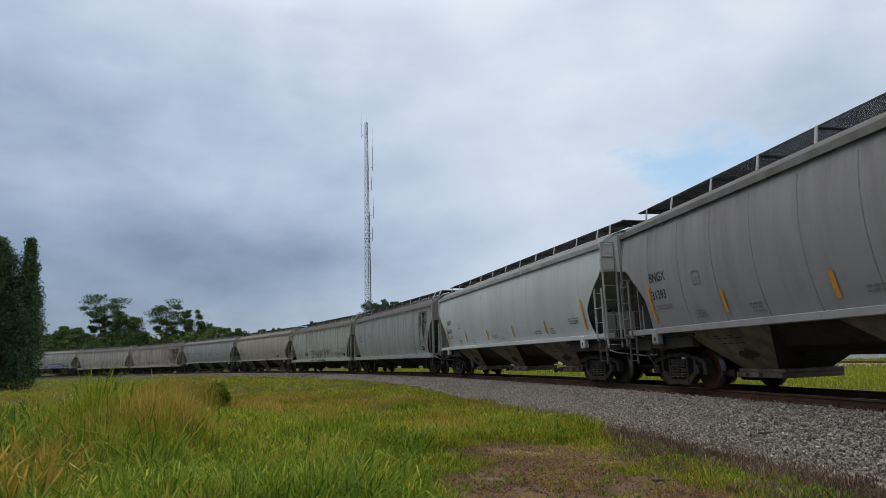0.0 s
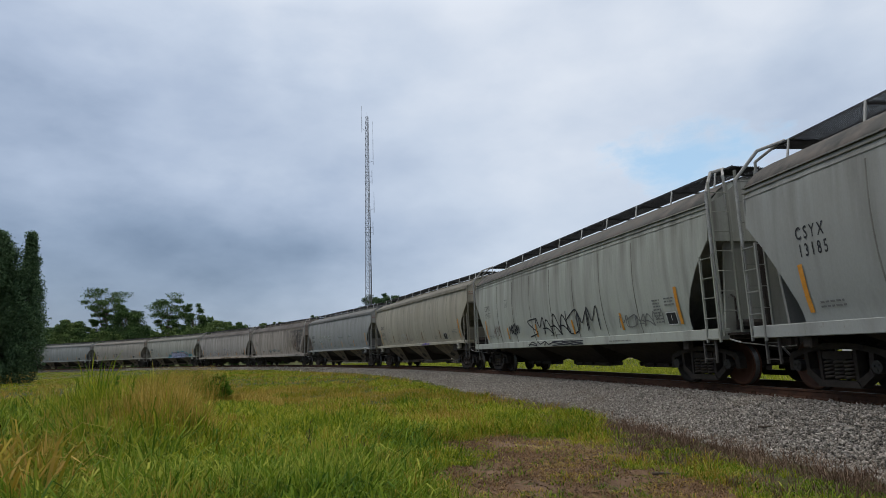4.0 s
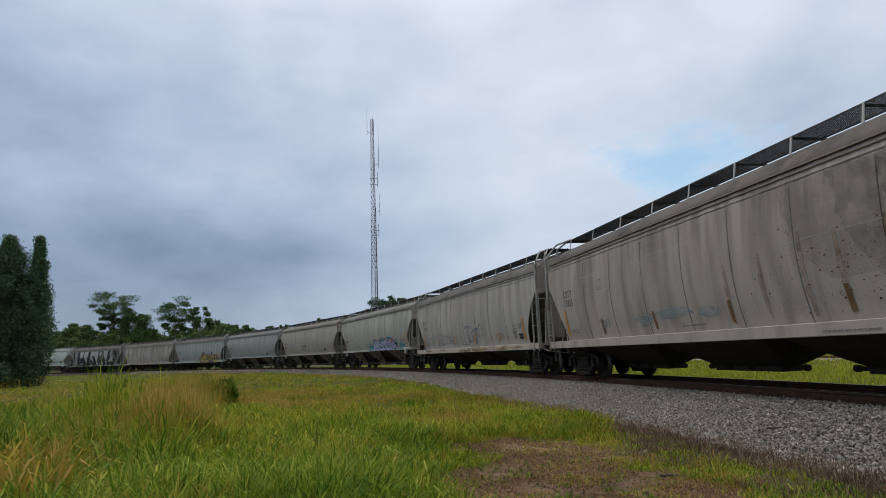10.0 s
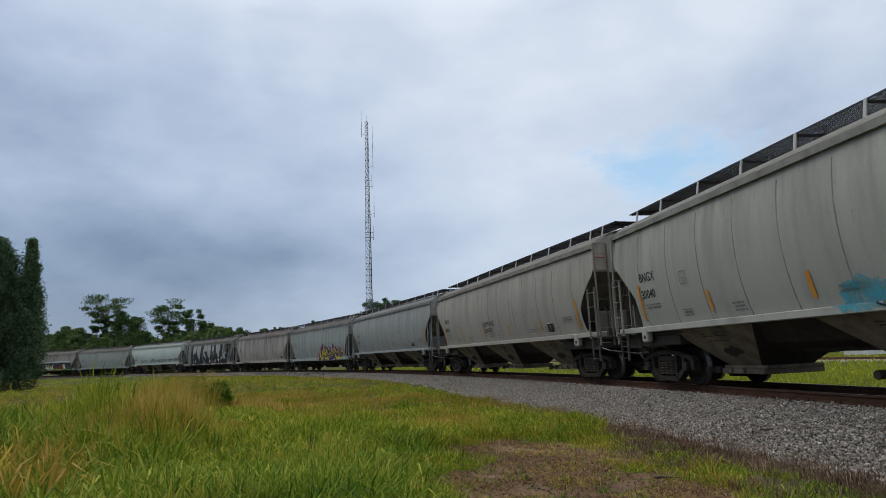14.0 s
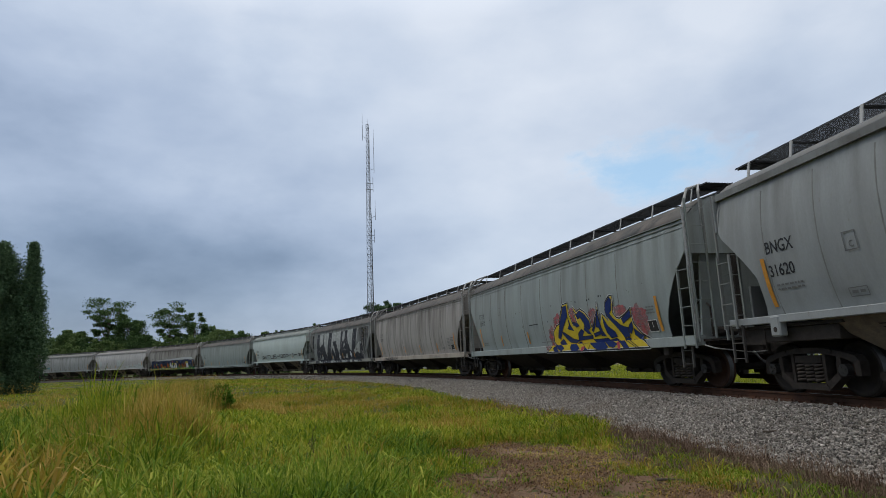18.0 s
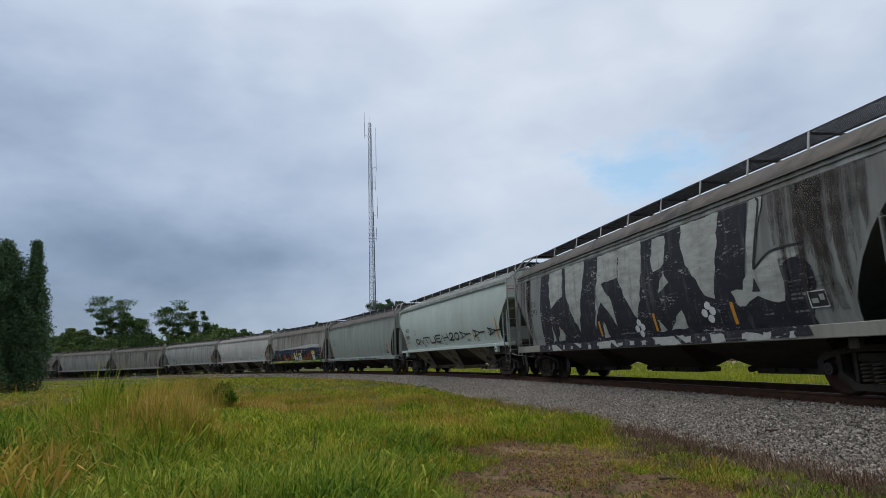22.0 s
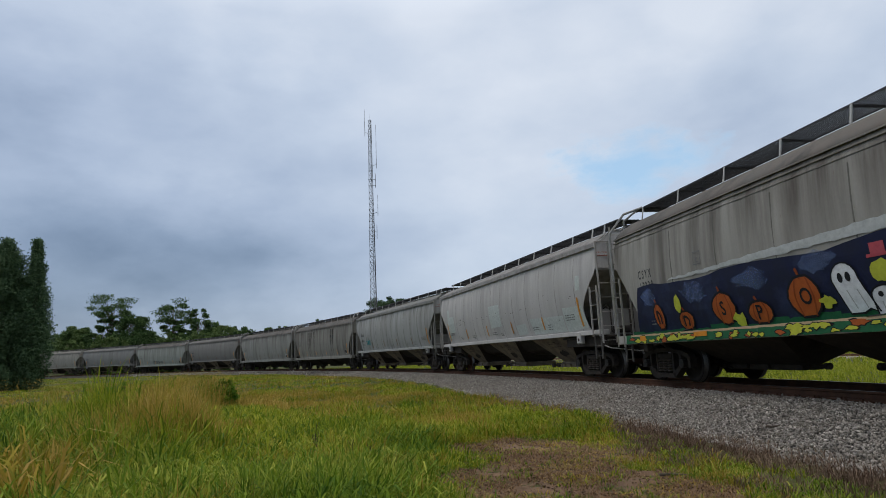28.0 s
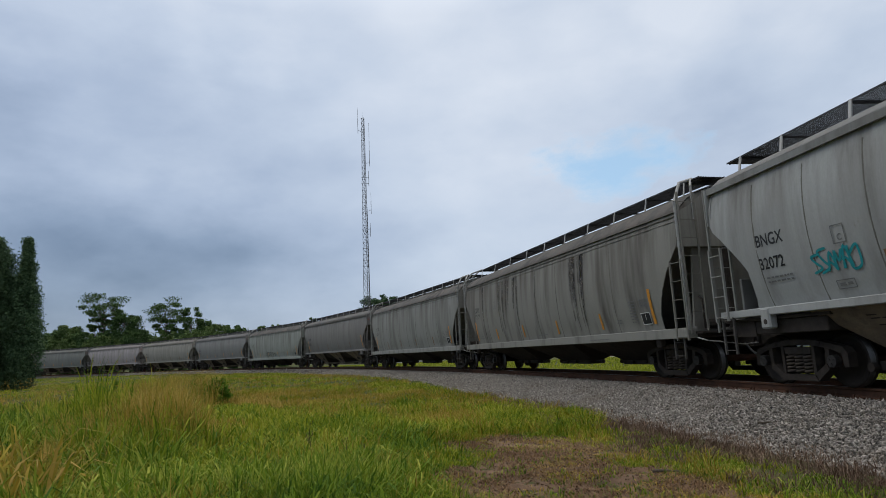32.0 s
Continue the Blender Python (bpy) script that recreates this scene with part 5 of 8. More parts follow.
def ladder(parent, m, z0, z1, w=0.42, gap=0.42, label="", name="ladder"):
    side = stile_mesh(z0, z1)
    ld = part(name, side, parent, m @ pose(-w / 2, 0, 0), label)
    part("stile", side, ld, pose(w, 0, 0))
    for i in range(int((z1 - z0 - 0.06) / gap) + 1):
        part("rung", rung_mesh(w), ld, pose(0, 0, z0 + 0.08 + i * gap))
    return ld


def knob_mesh():
    """The gate's shaft with round ends."""
    bm = bmesh.new()
    rod(bm, (-1.52, -0.03, 0.37), (1.52, -0.03, 0.37), 0.045, 7)
    for e in (-1, 1):
        rod(bm, (1.50 * e, -0.03, 0.37), (1.60 * e, -0.03, 0.37), 0.068, 10)
    return to_mesh("gate_slide", bm, UNDER)


SHARED = dict(knob=knob_mesh(), wheel_near=wheel_mesh(-1), wheel_far=wheel_mesh(1), frame=side_frame_mesh(), spring=spring_mesh(), slide=slide_mesh())
bm = bmesh.new()
rod(bm, (0, -0.95, 0), (0, 0.95, 0), 0.085, 10)
SHARED["axle"] = to_mesh("wheelset", bm, WHEEL, True)
bm = bmesh.new()
ring(bm, 0.0, 0.105, -0.10, 0.02, 14)
for i in range(3):
    a = i * math.tau / 3
    rod(bm, (0.05 * math.cos(a), -0.115, 0.05 * math.sin(a)), (0.05 * math.cos(a), -0.09, 0.05 * math.sin(a)), 0.016, 6)
SHARED["cap"] = to_mesh("bearing_cap", bm, surface("bearing_steel", (0.028, 0.027, 0.027), (0.05, 0.047, 0.045), 6, 0.5, 0.3, 40, 0.2))
bm = bmesh.new()
box(bm, -0.19, 0.19, -1.06, 1.06, 0.50, 0.68, 0.03)
box(bm, -0.35, 0.35, -0.5, 0.5, 0.62, 0.82, 0.03)
SHARED["bolster"] = to_mesh("truck", bm, IRON)
bm = bmesh.new()
rod(bm, (0, -0.78, 0.40), (0, 0.78, 0.40), 0.05, 6)
for y in (-0.75, 0.75):
    box(bm, -0.08, 0.06, y - 0.05, y + 0.05, 0.26, 0.58, 0.015)
SHARED["beam"] = to_mesh("brake_beam", bm, IRON)


def truck(wagon, x):
    t = part("truck", SHARED["bolster"], wagon, pose(x, 0, 0), "dark cast-iron truck with coil springs")
    for y, turn in ((-1.0, 0), (1.0, 180)):
        part("side_frame", SHARED["frame"], t, pose(0, y, 0, 0, 0, turn))
    for dx in (-0.225, 0.0, 0.225):
        part("spring", SHARED["spring"], t, pose(dx, -1.02, 0))
    for dx in (-0.34, 0.34):
        part("brake_beam", SHARED["beam"], t, pose(dx, 0, 0))
    for dx in (-0.89, 0.89):
        axle = part("wheelset", SHARED["axle"], wagon, pose(x + dx, 0, 0.457))
        part("wheel", SHARED["wheel_near"], axle, pose(0, -0.77, 0))
        part("wheel", SHARED["wheel_far"], axle, pose(0, 0.77, 0))
        part("bearing_cap", SHARED["cap"], axle, pose(0, -1.06, 0))


POST = surface("pale_post_steel", (0.55, 0.55, 0.53), (0.40, 0.39, 0.37), 5, 0.6, 0.0, 50, 0.2)


def end_letters(words, cap):
    """Centred words in the built-in font, standing in their own plane."""
    cu = bpy.data.curves.new("letters", "FONT")
    cu.body, cu.size, cu.resolution_u, cu.align_x = words, cap / 0.69, 2, "CENTER"
    ob = bpy.data.objects.new("letters", cu)
    me = bpy.data.meshes.new_from_object(ob)
    bpy.data.objects.remove(ob)
    me.materials.clear()
    me.materials.append(REDINK)
    return me


def wagon_template(k):
    """One covered hopper wagon with all its parts."""
    K = KIND[k]
    smooth = k == "smooth"
    w = thing("hopper_wagon", "grey covered hopper wagon with smooth bowed sides" if smooth else "grey covered hopper wagon with a flanged top edge and deep sill", "railway wagon", "wagons of the freight train")
    part("side_sheet", wagon_shell(k, -1), w)
    part("side_sheet", wagon_shell(k, 1), w)
    end = wagon_end(k)
    part("end_sheet", end, w)
    part("end_sheet", end, w, pose(0, 0, 0, 0, 0, 180))
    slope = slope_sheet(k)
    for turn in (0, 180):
        part("slope_sheet", slope, w, pose(0, 0, 0, 0, 0, turn), "sooty slope sheet with shade in its tint")
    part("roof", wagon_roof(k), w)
    gable = gable_mesh(k)
    for turn in (0, 180):
        part("roof_gable", gable, w, pose(0, 0, 0, 0, 0, turn))
    # top edge
    y = K["side"][-1][1]
    if smooth:
        ledges = ((3.93, 4.045, 1.555), (4.045, 4.075, 1.525))
    else:
        ledges = [(za, zb, side_y(k, za) + dy) for za, zb, dy in ((3.65, 3.66, 0.012), (3.765, 3.79, 0.03), (3.865, 3.89, 0.045))]
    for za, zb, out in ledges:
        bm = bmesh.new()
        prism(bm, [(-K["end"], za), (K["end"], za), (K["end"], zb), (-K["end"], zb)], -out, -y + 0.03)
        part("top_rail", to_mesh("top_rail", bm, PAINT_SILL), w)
    # side sills
    z0, z1 = K["sill"]
    ys = K["sill_y"]
    for sgn in (-1, 1):
        bm = bmesh.new()
        e = K["sill_end"]
        a, b = sorted((sgn * ys, sgn * (K["side"][0][1] - 0.05)))
        box(bm, -e, e, a, b, z0, z1, 0.012)
        part("side_sill", to_mesh("side_sill", bm, PAINT_SILL), w)
    # seams, roof walkways and their posts
    if smooth:
        for s_ in (-1, 1):
            part("end_lettering", end_letters("CAUTION", 0.055), w, pose(s_ * (K["end"] + 0.044), -1.36, 3.72, 90, 0, 90 * s_), "faded red stencil")
            part("end_lettering", box_mesh("end_lettering", (-0.001, 0.001, -0.17, 0.17, -0.02, 0.02), REDINK), w, pose(s_ * (K["end"] + 0.045), -1.36, 3.65), "faded red stencil")
        xs = [s_ * x for x in (7.02, 5.66, 4.38, 3.1, 1.83, 0.55) for s_ in (-1, 1)]
    else:
        xs = [-5.3, -3.55, -1.78, 0.0, 1.72, 3.45, 5.2]
    for x in xs:
        part("seam", seam_mesh(k, x), w)
    walk_y, walk_z, reach = 0.80, 4.72, (17.4 if smooth else 16.6)
    gr = grating(0.70, reach)
    for sgn in (-1, 1):
        part("walkway", gr, w, pose(0, sgn * (walk_y - 0.34), walk_z), "dark open-mesh roof walkway")
    across = grating(1.5, 0.62)
    for x in (-reach / 2 + 0.31, reach / 2 - 0.31):
        part("end_walkway", across, w, pose(x, 0, walk_z - 0.012))
    half = 0.032 if smooth else 0.02
    bm = bmesh.new()
    prism(bm, [(-half, 4.36), (half, 4.36), (half, walk_z + 0.015), (-half, walk_z + 0.015)], -0.012, 0.012)
    for v in bm.verts:
        v.co.y -= 0.10 * (walk_z - v.co.z) / 0.5
    post_mesh = to_mesh("walkway_post", bm, POST)
    beam_mesh = box_mesh("walkway_beam", (-0.025, 0.025, -0.80, 0.80, walk_z - 0.05, walk_z - 0.012), GRATE)
    xs = (-8.2, -6.9, -5.2, -3.6, -2.02, -0.45, 1.1, 2.62, 4.17, 5.85, 7.2, 7.95) if smooth else (-7.75, -5.9, -4.0, -2.2, -0.5, 1.2, 2.85, 4.47, 6.1, 7.75)
    for x in xs:
        for sgn in (-1, 1):
            part("walkway_post", post_mesh, w, pose(x, sgn * (walk_y + 0.02), 0, 0, 0, 0 if sgn < 0 else 180))
        part("walkway_beam", beam_mesh, w, pose(x, 0, 0))
    bm = bmesh.new()
    box(bm, -1.27 if smooth else -1.2, 1.27 if smooth else 1.2, -0.27, 0.27, K["roof"] - 0.06, K["roof"] + (0.15 if smooth else 0.12), 0.03)
    hatch = to_mesh("hatch", bm, PAINT)
    for i in range(6):
        part("hatch", hatch, w, pose(-6.45 + 2.58 * i, 0, 0))
    # frame below
    bm = bmesh.new()
    box(bm, -8.75, 8.75, -0.28, 0.28, 0.72, 1.02)
    part("centre_sill", to_mesh("centre_sill", bm, UNDER), w)
    for x, turn in ((8.55, 0), (-8.55, 180)):
        bm = bmesh.new()
        box(bm, 0.0, 0.36, -0.20, 0.20, 0.72, 1.0, 0.02)
        box(bm, 0.30, 0.62, -0.13, 0.13, 0.74, 0.98, 0.03)
        box(bm, 0.50, 0.78, -0.19, 0.03, 0.70, 1.02, 0.04)
        part("coupler", to_mesh("coupler", bm, IRON), w, pose(x - 0.1 if turn == 0 else x + 0.1, 0, 0, 0, 0, turn))
        bm = bmesh.new()
        zp = z0 if smooth else z1 - 0.06
        box(bm, -2.9, 0.02, -1.42, 1.42, zp - 0.08, zp - 0.03)
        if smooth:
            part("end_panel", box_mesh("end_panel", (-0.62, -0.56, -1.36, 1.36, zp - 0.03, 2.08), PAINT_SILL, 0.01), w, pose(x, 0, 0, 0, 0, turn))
        else:
            bm2 = bmesh.new()
            prism(bm2, [(-0.66, zp - 0.03), (-0.60, zp - 0.03), (-0.36, 3.05), (-0.42, 3.05)], -1.16, 1.16)
            part("end_panel", to_mesh("end_panel", bm2, PAINT_SILL), w, pose(x, 0, 0, 0, 0, turn))
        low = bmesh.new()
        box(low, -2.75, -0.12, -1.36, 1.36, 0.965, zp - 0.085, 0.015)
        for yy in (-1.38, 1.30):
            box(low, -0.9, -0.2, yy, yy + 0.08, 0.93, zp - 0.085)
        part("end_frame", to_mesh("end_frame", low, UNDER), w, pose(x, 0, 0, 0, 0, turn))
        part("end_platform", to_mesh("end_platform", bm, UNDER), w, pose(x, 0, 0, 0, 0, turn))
        bm = bmesh.new()
        for yy in (-0.55, 0.55):
            box(bm, -0.10, 0.0, yy - 0.05, yy + 0.05, zp, 3.2 if smooth else 3.0)
        rod(bm, (-1.35, -0.62, zp + 0.22), (-1.35, 0.25, zp + 0.22), 0.19, 10)
        rod(bm, (-0.55, -0.9, zp + 0.14), (-0.55, -0.3, zp + 0.14), 0.11, 9)
        pipe(bm, [(-0.3, -1.1, zp + 0.05), (-0.3, -1.1, zp + 0.7), (-0.8, -0.9, zp + 0.9), (-1.5, -0.7, zp + 0.75)], 0.02, 5)
        pipe(bm, [(-0.15, 0.3, zp), (-0.15, 0.3, zp + 1.3), (-0.6, 0.3, zp + 1.5)], 0.022, 5)
        part("brake_gear", to_mesh("brake_gear", bm, UNDER), w, pose(x, 0, 0, 0, 0, turn))
        bm = bmesh.new()
        pipe(bm, [(0.0, -0.35, 0.80), (0.25, -0.40, 0.62), (0.45, -0.33, 0.48), (0.62, -0.2, 0.55)], 0.025, 6)
        part("air_hose", to_mesh("air_hose", bm, CABLE), w, pose(x, 0, 0, 0, 0, turn))
        bm = bmesh.new()
        pipe(bm, [(-0.1, -1.5, 0.98), (0.18, -1.45, 0.90), (0.30, -0.6, 0.78), (0.30, -0.25, 0.80)], 0.014, 5)
        part("uncoupling_lever", to_mesh("uncoupling_lever", bm, GALV), w, pose(x, 0, 0, 0, 0, turn))
    # bays, gates
    part("belly", belly_mesh(k), w, label="dark rounded underside")
    far = 4.6 if smooth else 4.32
    for x, low_ in ((-far, 1.12), (0.0, 1.12), (far, 1.12)):
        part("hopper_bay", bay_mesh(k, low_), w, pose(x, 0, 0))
        if smooth:
            gr = random.Random(int(x * 10))
            stain = [(0.12 + 0.34 * math.cos(a) * gr.uniform(0.6, 1.2), 0.36 + 0.13 * math.sin(a) * gr.uniform(0.6, 1.2)) for a in np.linspace(0, math.tau, 14)[:-1]]
            part("grease_stain", bay_marks(UNDER, [stain], 0.006), w, pose(x, 0, 0), "dark grease stain on the hopper")
            bars = [[(u, v), (u + 0.14, v), (u + 0.14, v + 0.022), (u, v + 0.022)] for u in (-0.35, -0.18, 0.0, 0.17) for v in (0.80, 0.74, 0.62) if gr.random() < 0.75]
            tagged(part("small_print", bay_marks(UNDER, bars, 0.005), w, pose(x, 0, 0)), kind="stuff")
        gate = part("outlet_gate", gate_mesh(k, low_), w, pose(x, 0, 0))
        part("gate_slide", SHARED["slide" if smooth else "knob"], gate, pose(0, 0, 0))
    # jacking pads
    hole = bmesh.new()
    ring(hole, 0.0, 0.05, -1.60, -1.58, 12, 0.02, 1.19)
    pad_hole = to_mesh("pad_hole", hole, UNDER)
    for x in (-7.05, 7.05):
        if smooth:
            part("jacking_pad", box_mesh("jacking_pad", (-0.13, 0.13, -1.595, -1.42, 1.06, 1.44), PAINT_SILL, 0.03), w, pose(x, 0, 0))
            part("pad_hole", pad_hole, w, pose(x, 0, 0), "dark round hole in the jacking pad")
        else:
            part("jacking_pad", box_mesh("jacking_pad", (-0.10, 0.10, -1.55, -1.40, 0.78, 0.98), UNDER, 0.02), w, pose(x, 0, 0))
    # ladders at the four visible corners, steps below, bent rails over the roof
    for s in (-1, 1):
        xe = s * (K["end"] + (0.02 if smooth else 0.06))
        ladder(w, pose(xe - s * 0.20, -1.64, 0), z0 - 0.05, 2.75, 0.40, label="grey side ladder")
        ladder(w, pose(xe + s * 0.05, -1.36, 0, 0, 0, 90), 1.05, 4.08 if smooth else 4.3, 0.44, label="grey end ladder")
        ladder(w, pose(xe - s * (0.26 if smooth else 0.45), -1.56, 0), 0.60 if smooth else 0.50, z0 + 0.02, 0.36, 0.30, label="dark hanging foot step", name="foot_step")
        bm = bmesh.new()
        if smooth:
            part("end_plate", box_mesh("end_plate", (xe - 0.02, xe + 0.02, -1.60, -1.12, 3.27, 4.05), PAINT, 0.008), w)
            pipe(bm, [(xe + s * 0.04, -1.58, 4.02), (xe + s * 0.04, -1.36, 4.12), (xe + s * 0.04, -1.14, 4.30)], 0.02)
        else:
            pipe(bm, [(xe, -1.62, 1.15), (xe, -1.62, 4.08), (xe - s * 0.25, -1.25, 4.60), (xe - s * 0.42, -0.75, 4.76)], 0.034, 7)
            pipe(bm, [(xe, -1.14, 3.6), (xe, -1.14, 4.45), (xe - s * 0.35, -0.85, 4.72)], 0.03, 7)
        part("grab_rail", to_mesh("grab_rail", bm, GALV), w)
    for x in (-6.98, 6.98):
        truck(w, x)
    return w


# kind, tint, mark, number of each wagon in the order they pass
GREYS = dict(rosy=(0.426, 0.335, 0.3), silver=(0.335, 0.349, 0.334), tan=(0.371, 0.333, 0.324), plain=(0.37, 0.36, 0.338), brown=(0.335, 0.312, 0.278), ash=(0.232, 0.224, 0.208), pale=(0.395, 0.388, 0.355), mint=(0.505, 0.533, 0.505), grey=(0.255, 0.262, 0.25), beige=(0.37, 0.335, 0.282), cool=(0.292, 0.312, 0.302), dull=(0.25, 0.255, 0.243), white=(0.475, 0.472, 0.438))
TRAIN = [
    ("smooth", "grey", "BNGX", "31393"), ("smooth", "mint", "HRTX", "541030"), ("flanged", "cool", "CSYX", "13185"), ("flanged", "pale", "CSYX", "13425"),
    ("smooth", "beige", "BNGX", "31814"), ("smooth", "cool", "BNGX", "32333"), ("flanged", "rosy", "CSYX", "13050"), ("flanged", "pale", "CSYX", "12854"),
    ("smooth", "plain", "BNGX", "30040"), ("smooth", "beige", "BNGX", "30418"), ("smooth", "cool", "BNGX", "31620"), ("flanged", "cool", "CSYX", "12510"),
    ("flanged", "tan", "CSYX", "12883"), ("flanged", "dull", "CSYX", "12998"), ("smooth", "mint", "HRTX", "541080"), ("flanged", "cool", "CSYX", "12426"),
    ("flanged", "brown", "CSYX", "13238"), ("smooth", "white", "BNGX", "30196"), ("smooth", "silver", "BNGX", "32072"), ("flanged", "ash", "CSYX", "12179"),
    ("flanged", "grey", "CSYX", "12369"), ("smooth", "grey", "BNGX", "31025"), ("flanged", "pale", "CSYX", "12741"), ("smooth", "cool", "BNGX", "31177"),
    ("smooth", "pale", "BNGX", "30921"), ("smooth", "white", "BNGX", "32207"), ("smooth", "grey", "BNGX", "31550"), ("smooth", "pale", "BNGX", "30633"),
]
SOOT = {1: 0.25, 14: 0.2, 2: 1.0, 3: 1.4, 6: 1.5, 7: 1.0, 8: 0.9, 11: 1.0, 12: 1.8, 13: 2.0, 15: 0.8, 16: 2.1, 17: 0.6, 18: 1.3, 19: 2.3, 20: 1.8}
TEMPLATES = {}
wagons = []
for i, (k, tint, mark, number) in enumerate(TRAIN):
    if k not in TEMPLATES:
        TEMPLATES[k] = w = wagon_template(k)
    else:
        w = copy_thing(TEMPLATES[k], Matrix())
    shade = random.Random(900 + i)
    # wagons past 20 stay far off: the weaker light there is in their tint
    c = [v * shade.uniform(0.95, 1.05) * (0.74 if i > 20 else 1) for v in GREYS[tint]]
    for o in w.children:
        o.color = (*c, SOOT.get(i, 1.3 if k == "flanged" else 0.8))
        # end panels take a darker tint of the wagon's paint
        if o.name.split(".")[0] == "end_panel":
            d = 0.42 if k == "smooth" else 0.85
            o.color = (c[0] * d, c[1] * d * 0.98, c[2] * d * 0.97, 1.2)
        if i in (7, 12, 13) and o.name.split(".")[0] == "side_sill":
            o.color = (c[0] * 1.08, c[1] * 1.0, c[2] * 0.9, 1.3)
        # shade beneath the overhanging end is put into the slope sheet's tint, with soot
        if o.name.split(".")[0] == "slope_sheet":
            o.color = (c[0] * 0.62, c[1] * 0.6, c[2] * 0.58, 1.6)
        if o.name.split(".")[0] == "foot_step":
            for q in (o, *o.children):
                q.color = (0.06, 0.055, 0.05, 0.8)
        if o.name.split(".")[0] == "ladder":
            d = 0.5 if tint == "beige" else 0.72
            for q in (o, *o.children):
                q.color = (c[0] * d, c[1] * d * 0.98, c[2] * d * 0.95, 0.8)
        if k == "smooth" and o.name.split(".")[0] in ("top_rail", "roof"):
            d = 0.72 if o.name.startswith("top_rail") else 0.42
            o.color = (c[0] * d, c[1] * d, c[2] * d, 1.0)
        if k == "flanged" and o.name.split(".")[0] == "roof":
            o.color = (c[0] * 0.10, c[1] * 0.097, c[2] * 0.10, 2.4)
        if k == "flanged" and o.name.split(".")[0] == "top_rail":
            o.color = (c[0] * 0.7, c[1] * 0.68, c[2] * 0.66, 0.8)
    wagons.append(w)

# ---- lettering, strips and sprayed paintings on the wagons' sides ----
def skin(k, x, z, off):
    """A place on the side seen, off metres proud of it; the sill stands out further."""
    y = KIND[k]["sill_y"] if z < KIND[k]["sill"][1] + 0.004 else side_y(k, z)
    return (x, -y - off, z)


def laid(name, k, polys, mat, off=0.006, fan=0.0):
    """Flat (x, z) outlines laid on the bowed side as one thin coat of paint; fan lifts each over the last."""
    bm = bmesh.new()
    lift = bm.faces.layers.float.new("lift")
    for i, o in enumerate(polys):
        f = bm.faces.new([bm.verts.new((q[0], q[2] if len(q) > 2 else i * fan, q[1])) for q in o])
        f.normal_update()
        if f.normal.y > 0:
            f.normal_flip()
    bmesh.ops.remove_doubles(bm, verts=bm.verts[:], dist=0.00001)
    off += 0.009
    zs = [v.co.z for v in bm.verts]
    cuts = [KIND[k]["sill"][1] + 0.002, KIND[k]["sill"][1] + 0.01] + [1.3 + 0.17 * i for i in range(16)]
    for c in cuts:
        if min(zs) + 0.02 < c < max(zs) - 0.02:
            bmesh.ops.bisect_plane(bm, geom=bm.verts[:] + bm.edges[:] + bm.faces[:], plane_co=(0, 0, c), plane_no=(0, 0, 1))
    for v in bm.verts:
        v.co = skin(k, v.co.x * 0.99, v.co.z, off + v.co.y)
    me = bpy.data.meshes.new(name)
    bm.to_mesh(me)
    bm.free()
    me.materials.append(mat)
    return me


def rect(x0, x1, z0, z1):
    return [(x0, z0), (x1, z0), (x1, z1), (x0, z1)]


def stroke(pts, w):
    """One ribbon along a sprayed or brushed line, mitred at its bends and rising a hair along its length."""
    pts = [pts[0]] + [q for p, q in zip(pts, pts[1:]) if math.dist(p, q) > 0.004]
    k = len(pts)
    rim = []
    for i, (x, z) in enumerate(pts):
        a, b = pts[max(0, i - 1)], pts[min(k - 1, i + 1)]
        d = math.dist(a, b) or 1e-6
        tx, tz = (b[0] - a[0]) / d, (b[1] - a[1]) / d
        h = w * (0.5 if 0 < i < k - 1 else 0.4)
        e = -0.3 * w if i == 0 else 0.3 * w if i == k - 1 else 0.0
        rim.append(((x + tx * e - tz * h, z + tz * e + tx * h, 0.0025 * i / k), (x + tx * e + tz * h, z + tz * e - tx * h, 0.0025 * i / k)))
    return [[a[0], a[1], b[1], b[0]] for a, b in zip(rim, rim[1:])]


def strew(name, w, k, polys, mat, off=0.006, fan=0.0002, label=""):
    """Each outline as a part of its own."""
    for i, o in enumerate(polys):
        part(name, laid(name, k, [o], mat, off + i * fan), w, label=label)


def curve(pts, k=6):
    """A smooth line through the points."""
    p = [pts[0]] + list(pts) + [pts[-1]]
    out = []
    for i in range(1, len(p) - 2):
        for j in range(k):
            t = j / k
            out.append(tuple(0.5 * (2 * p[i][a] + (p[i + 1][a] - p[i - 1][a]) * t + (2 * p[i - 1][a] - 5 * p[i][a] + 4 * p[i + 1][a] - p[i + 2][a]) * t * t + (3 * p[i][a] - p[i - 1][a] - 3 * p[i + 1][a] + p[i + 2][a]) * t ** 3) for a in (0, 1)))
    return out + [tuple(pts[-1])]


LETTERS = {}


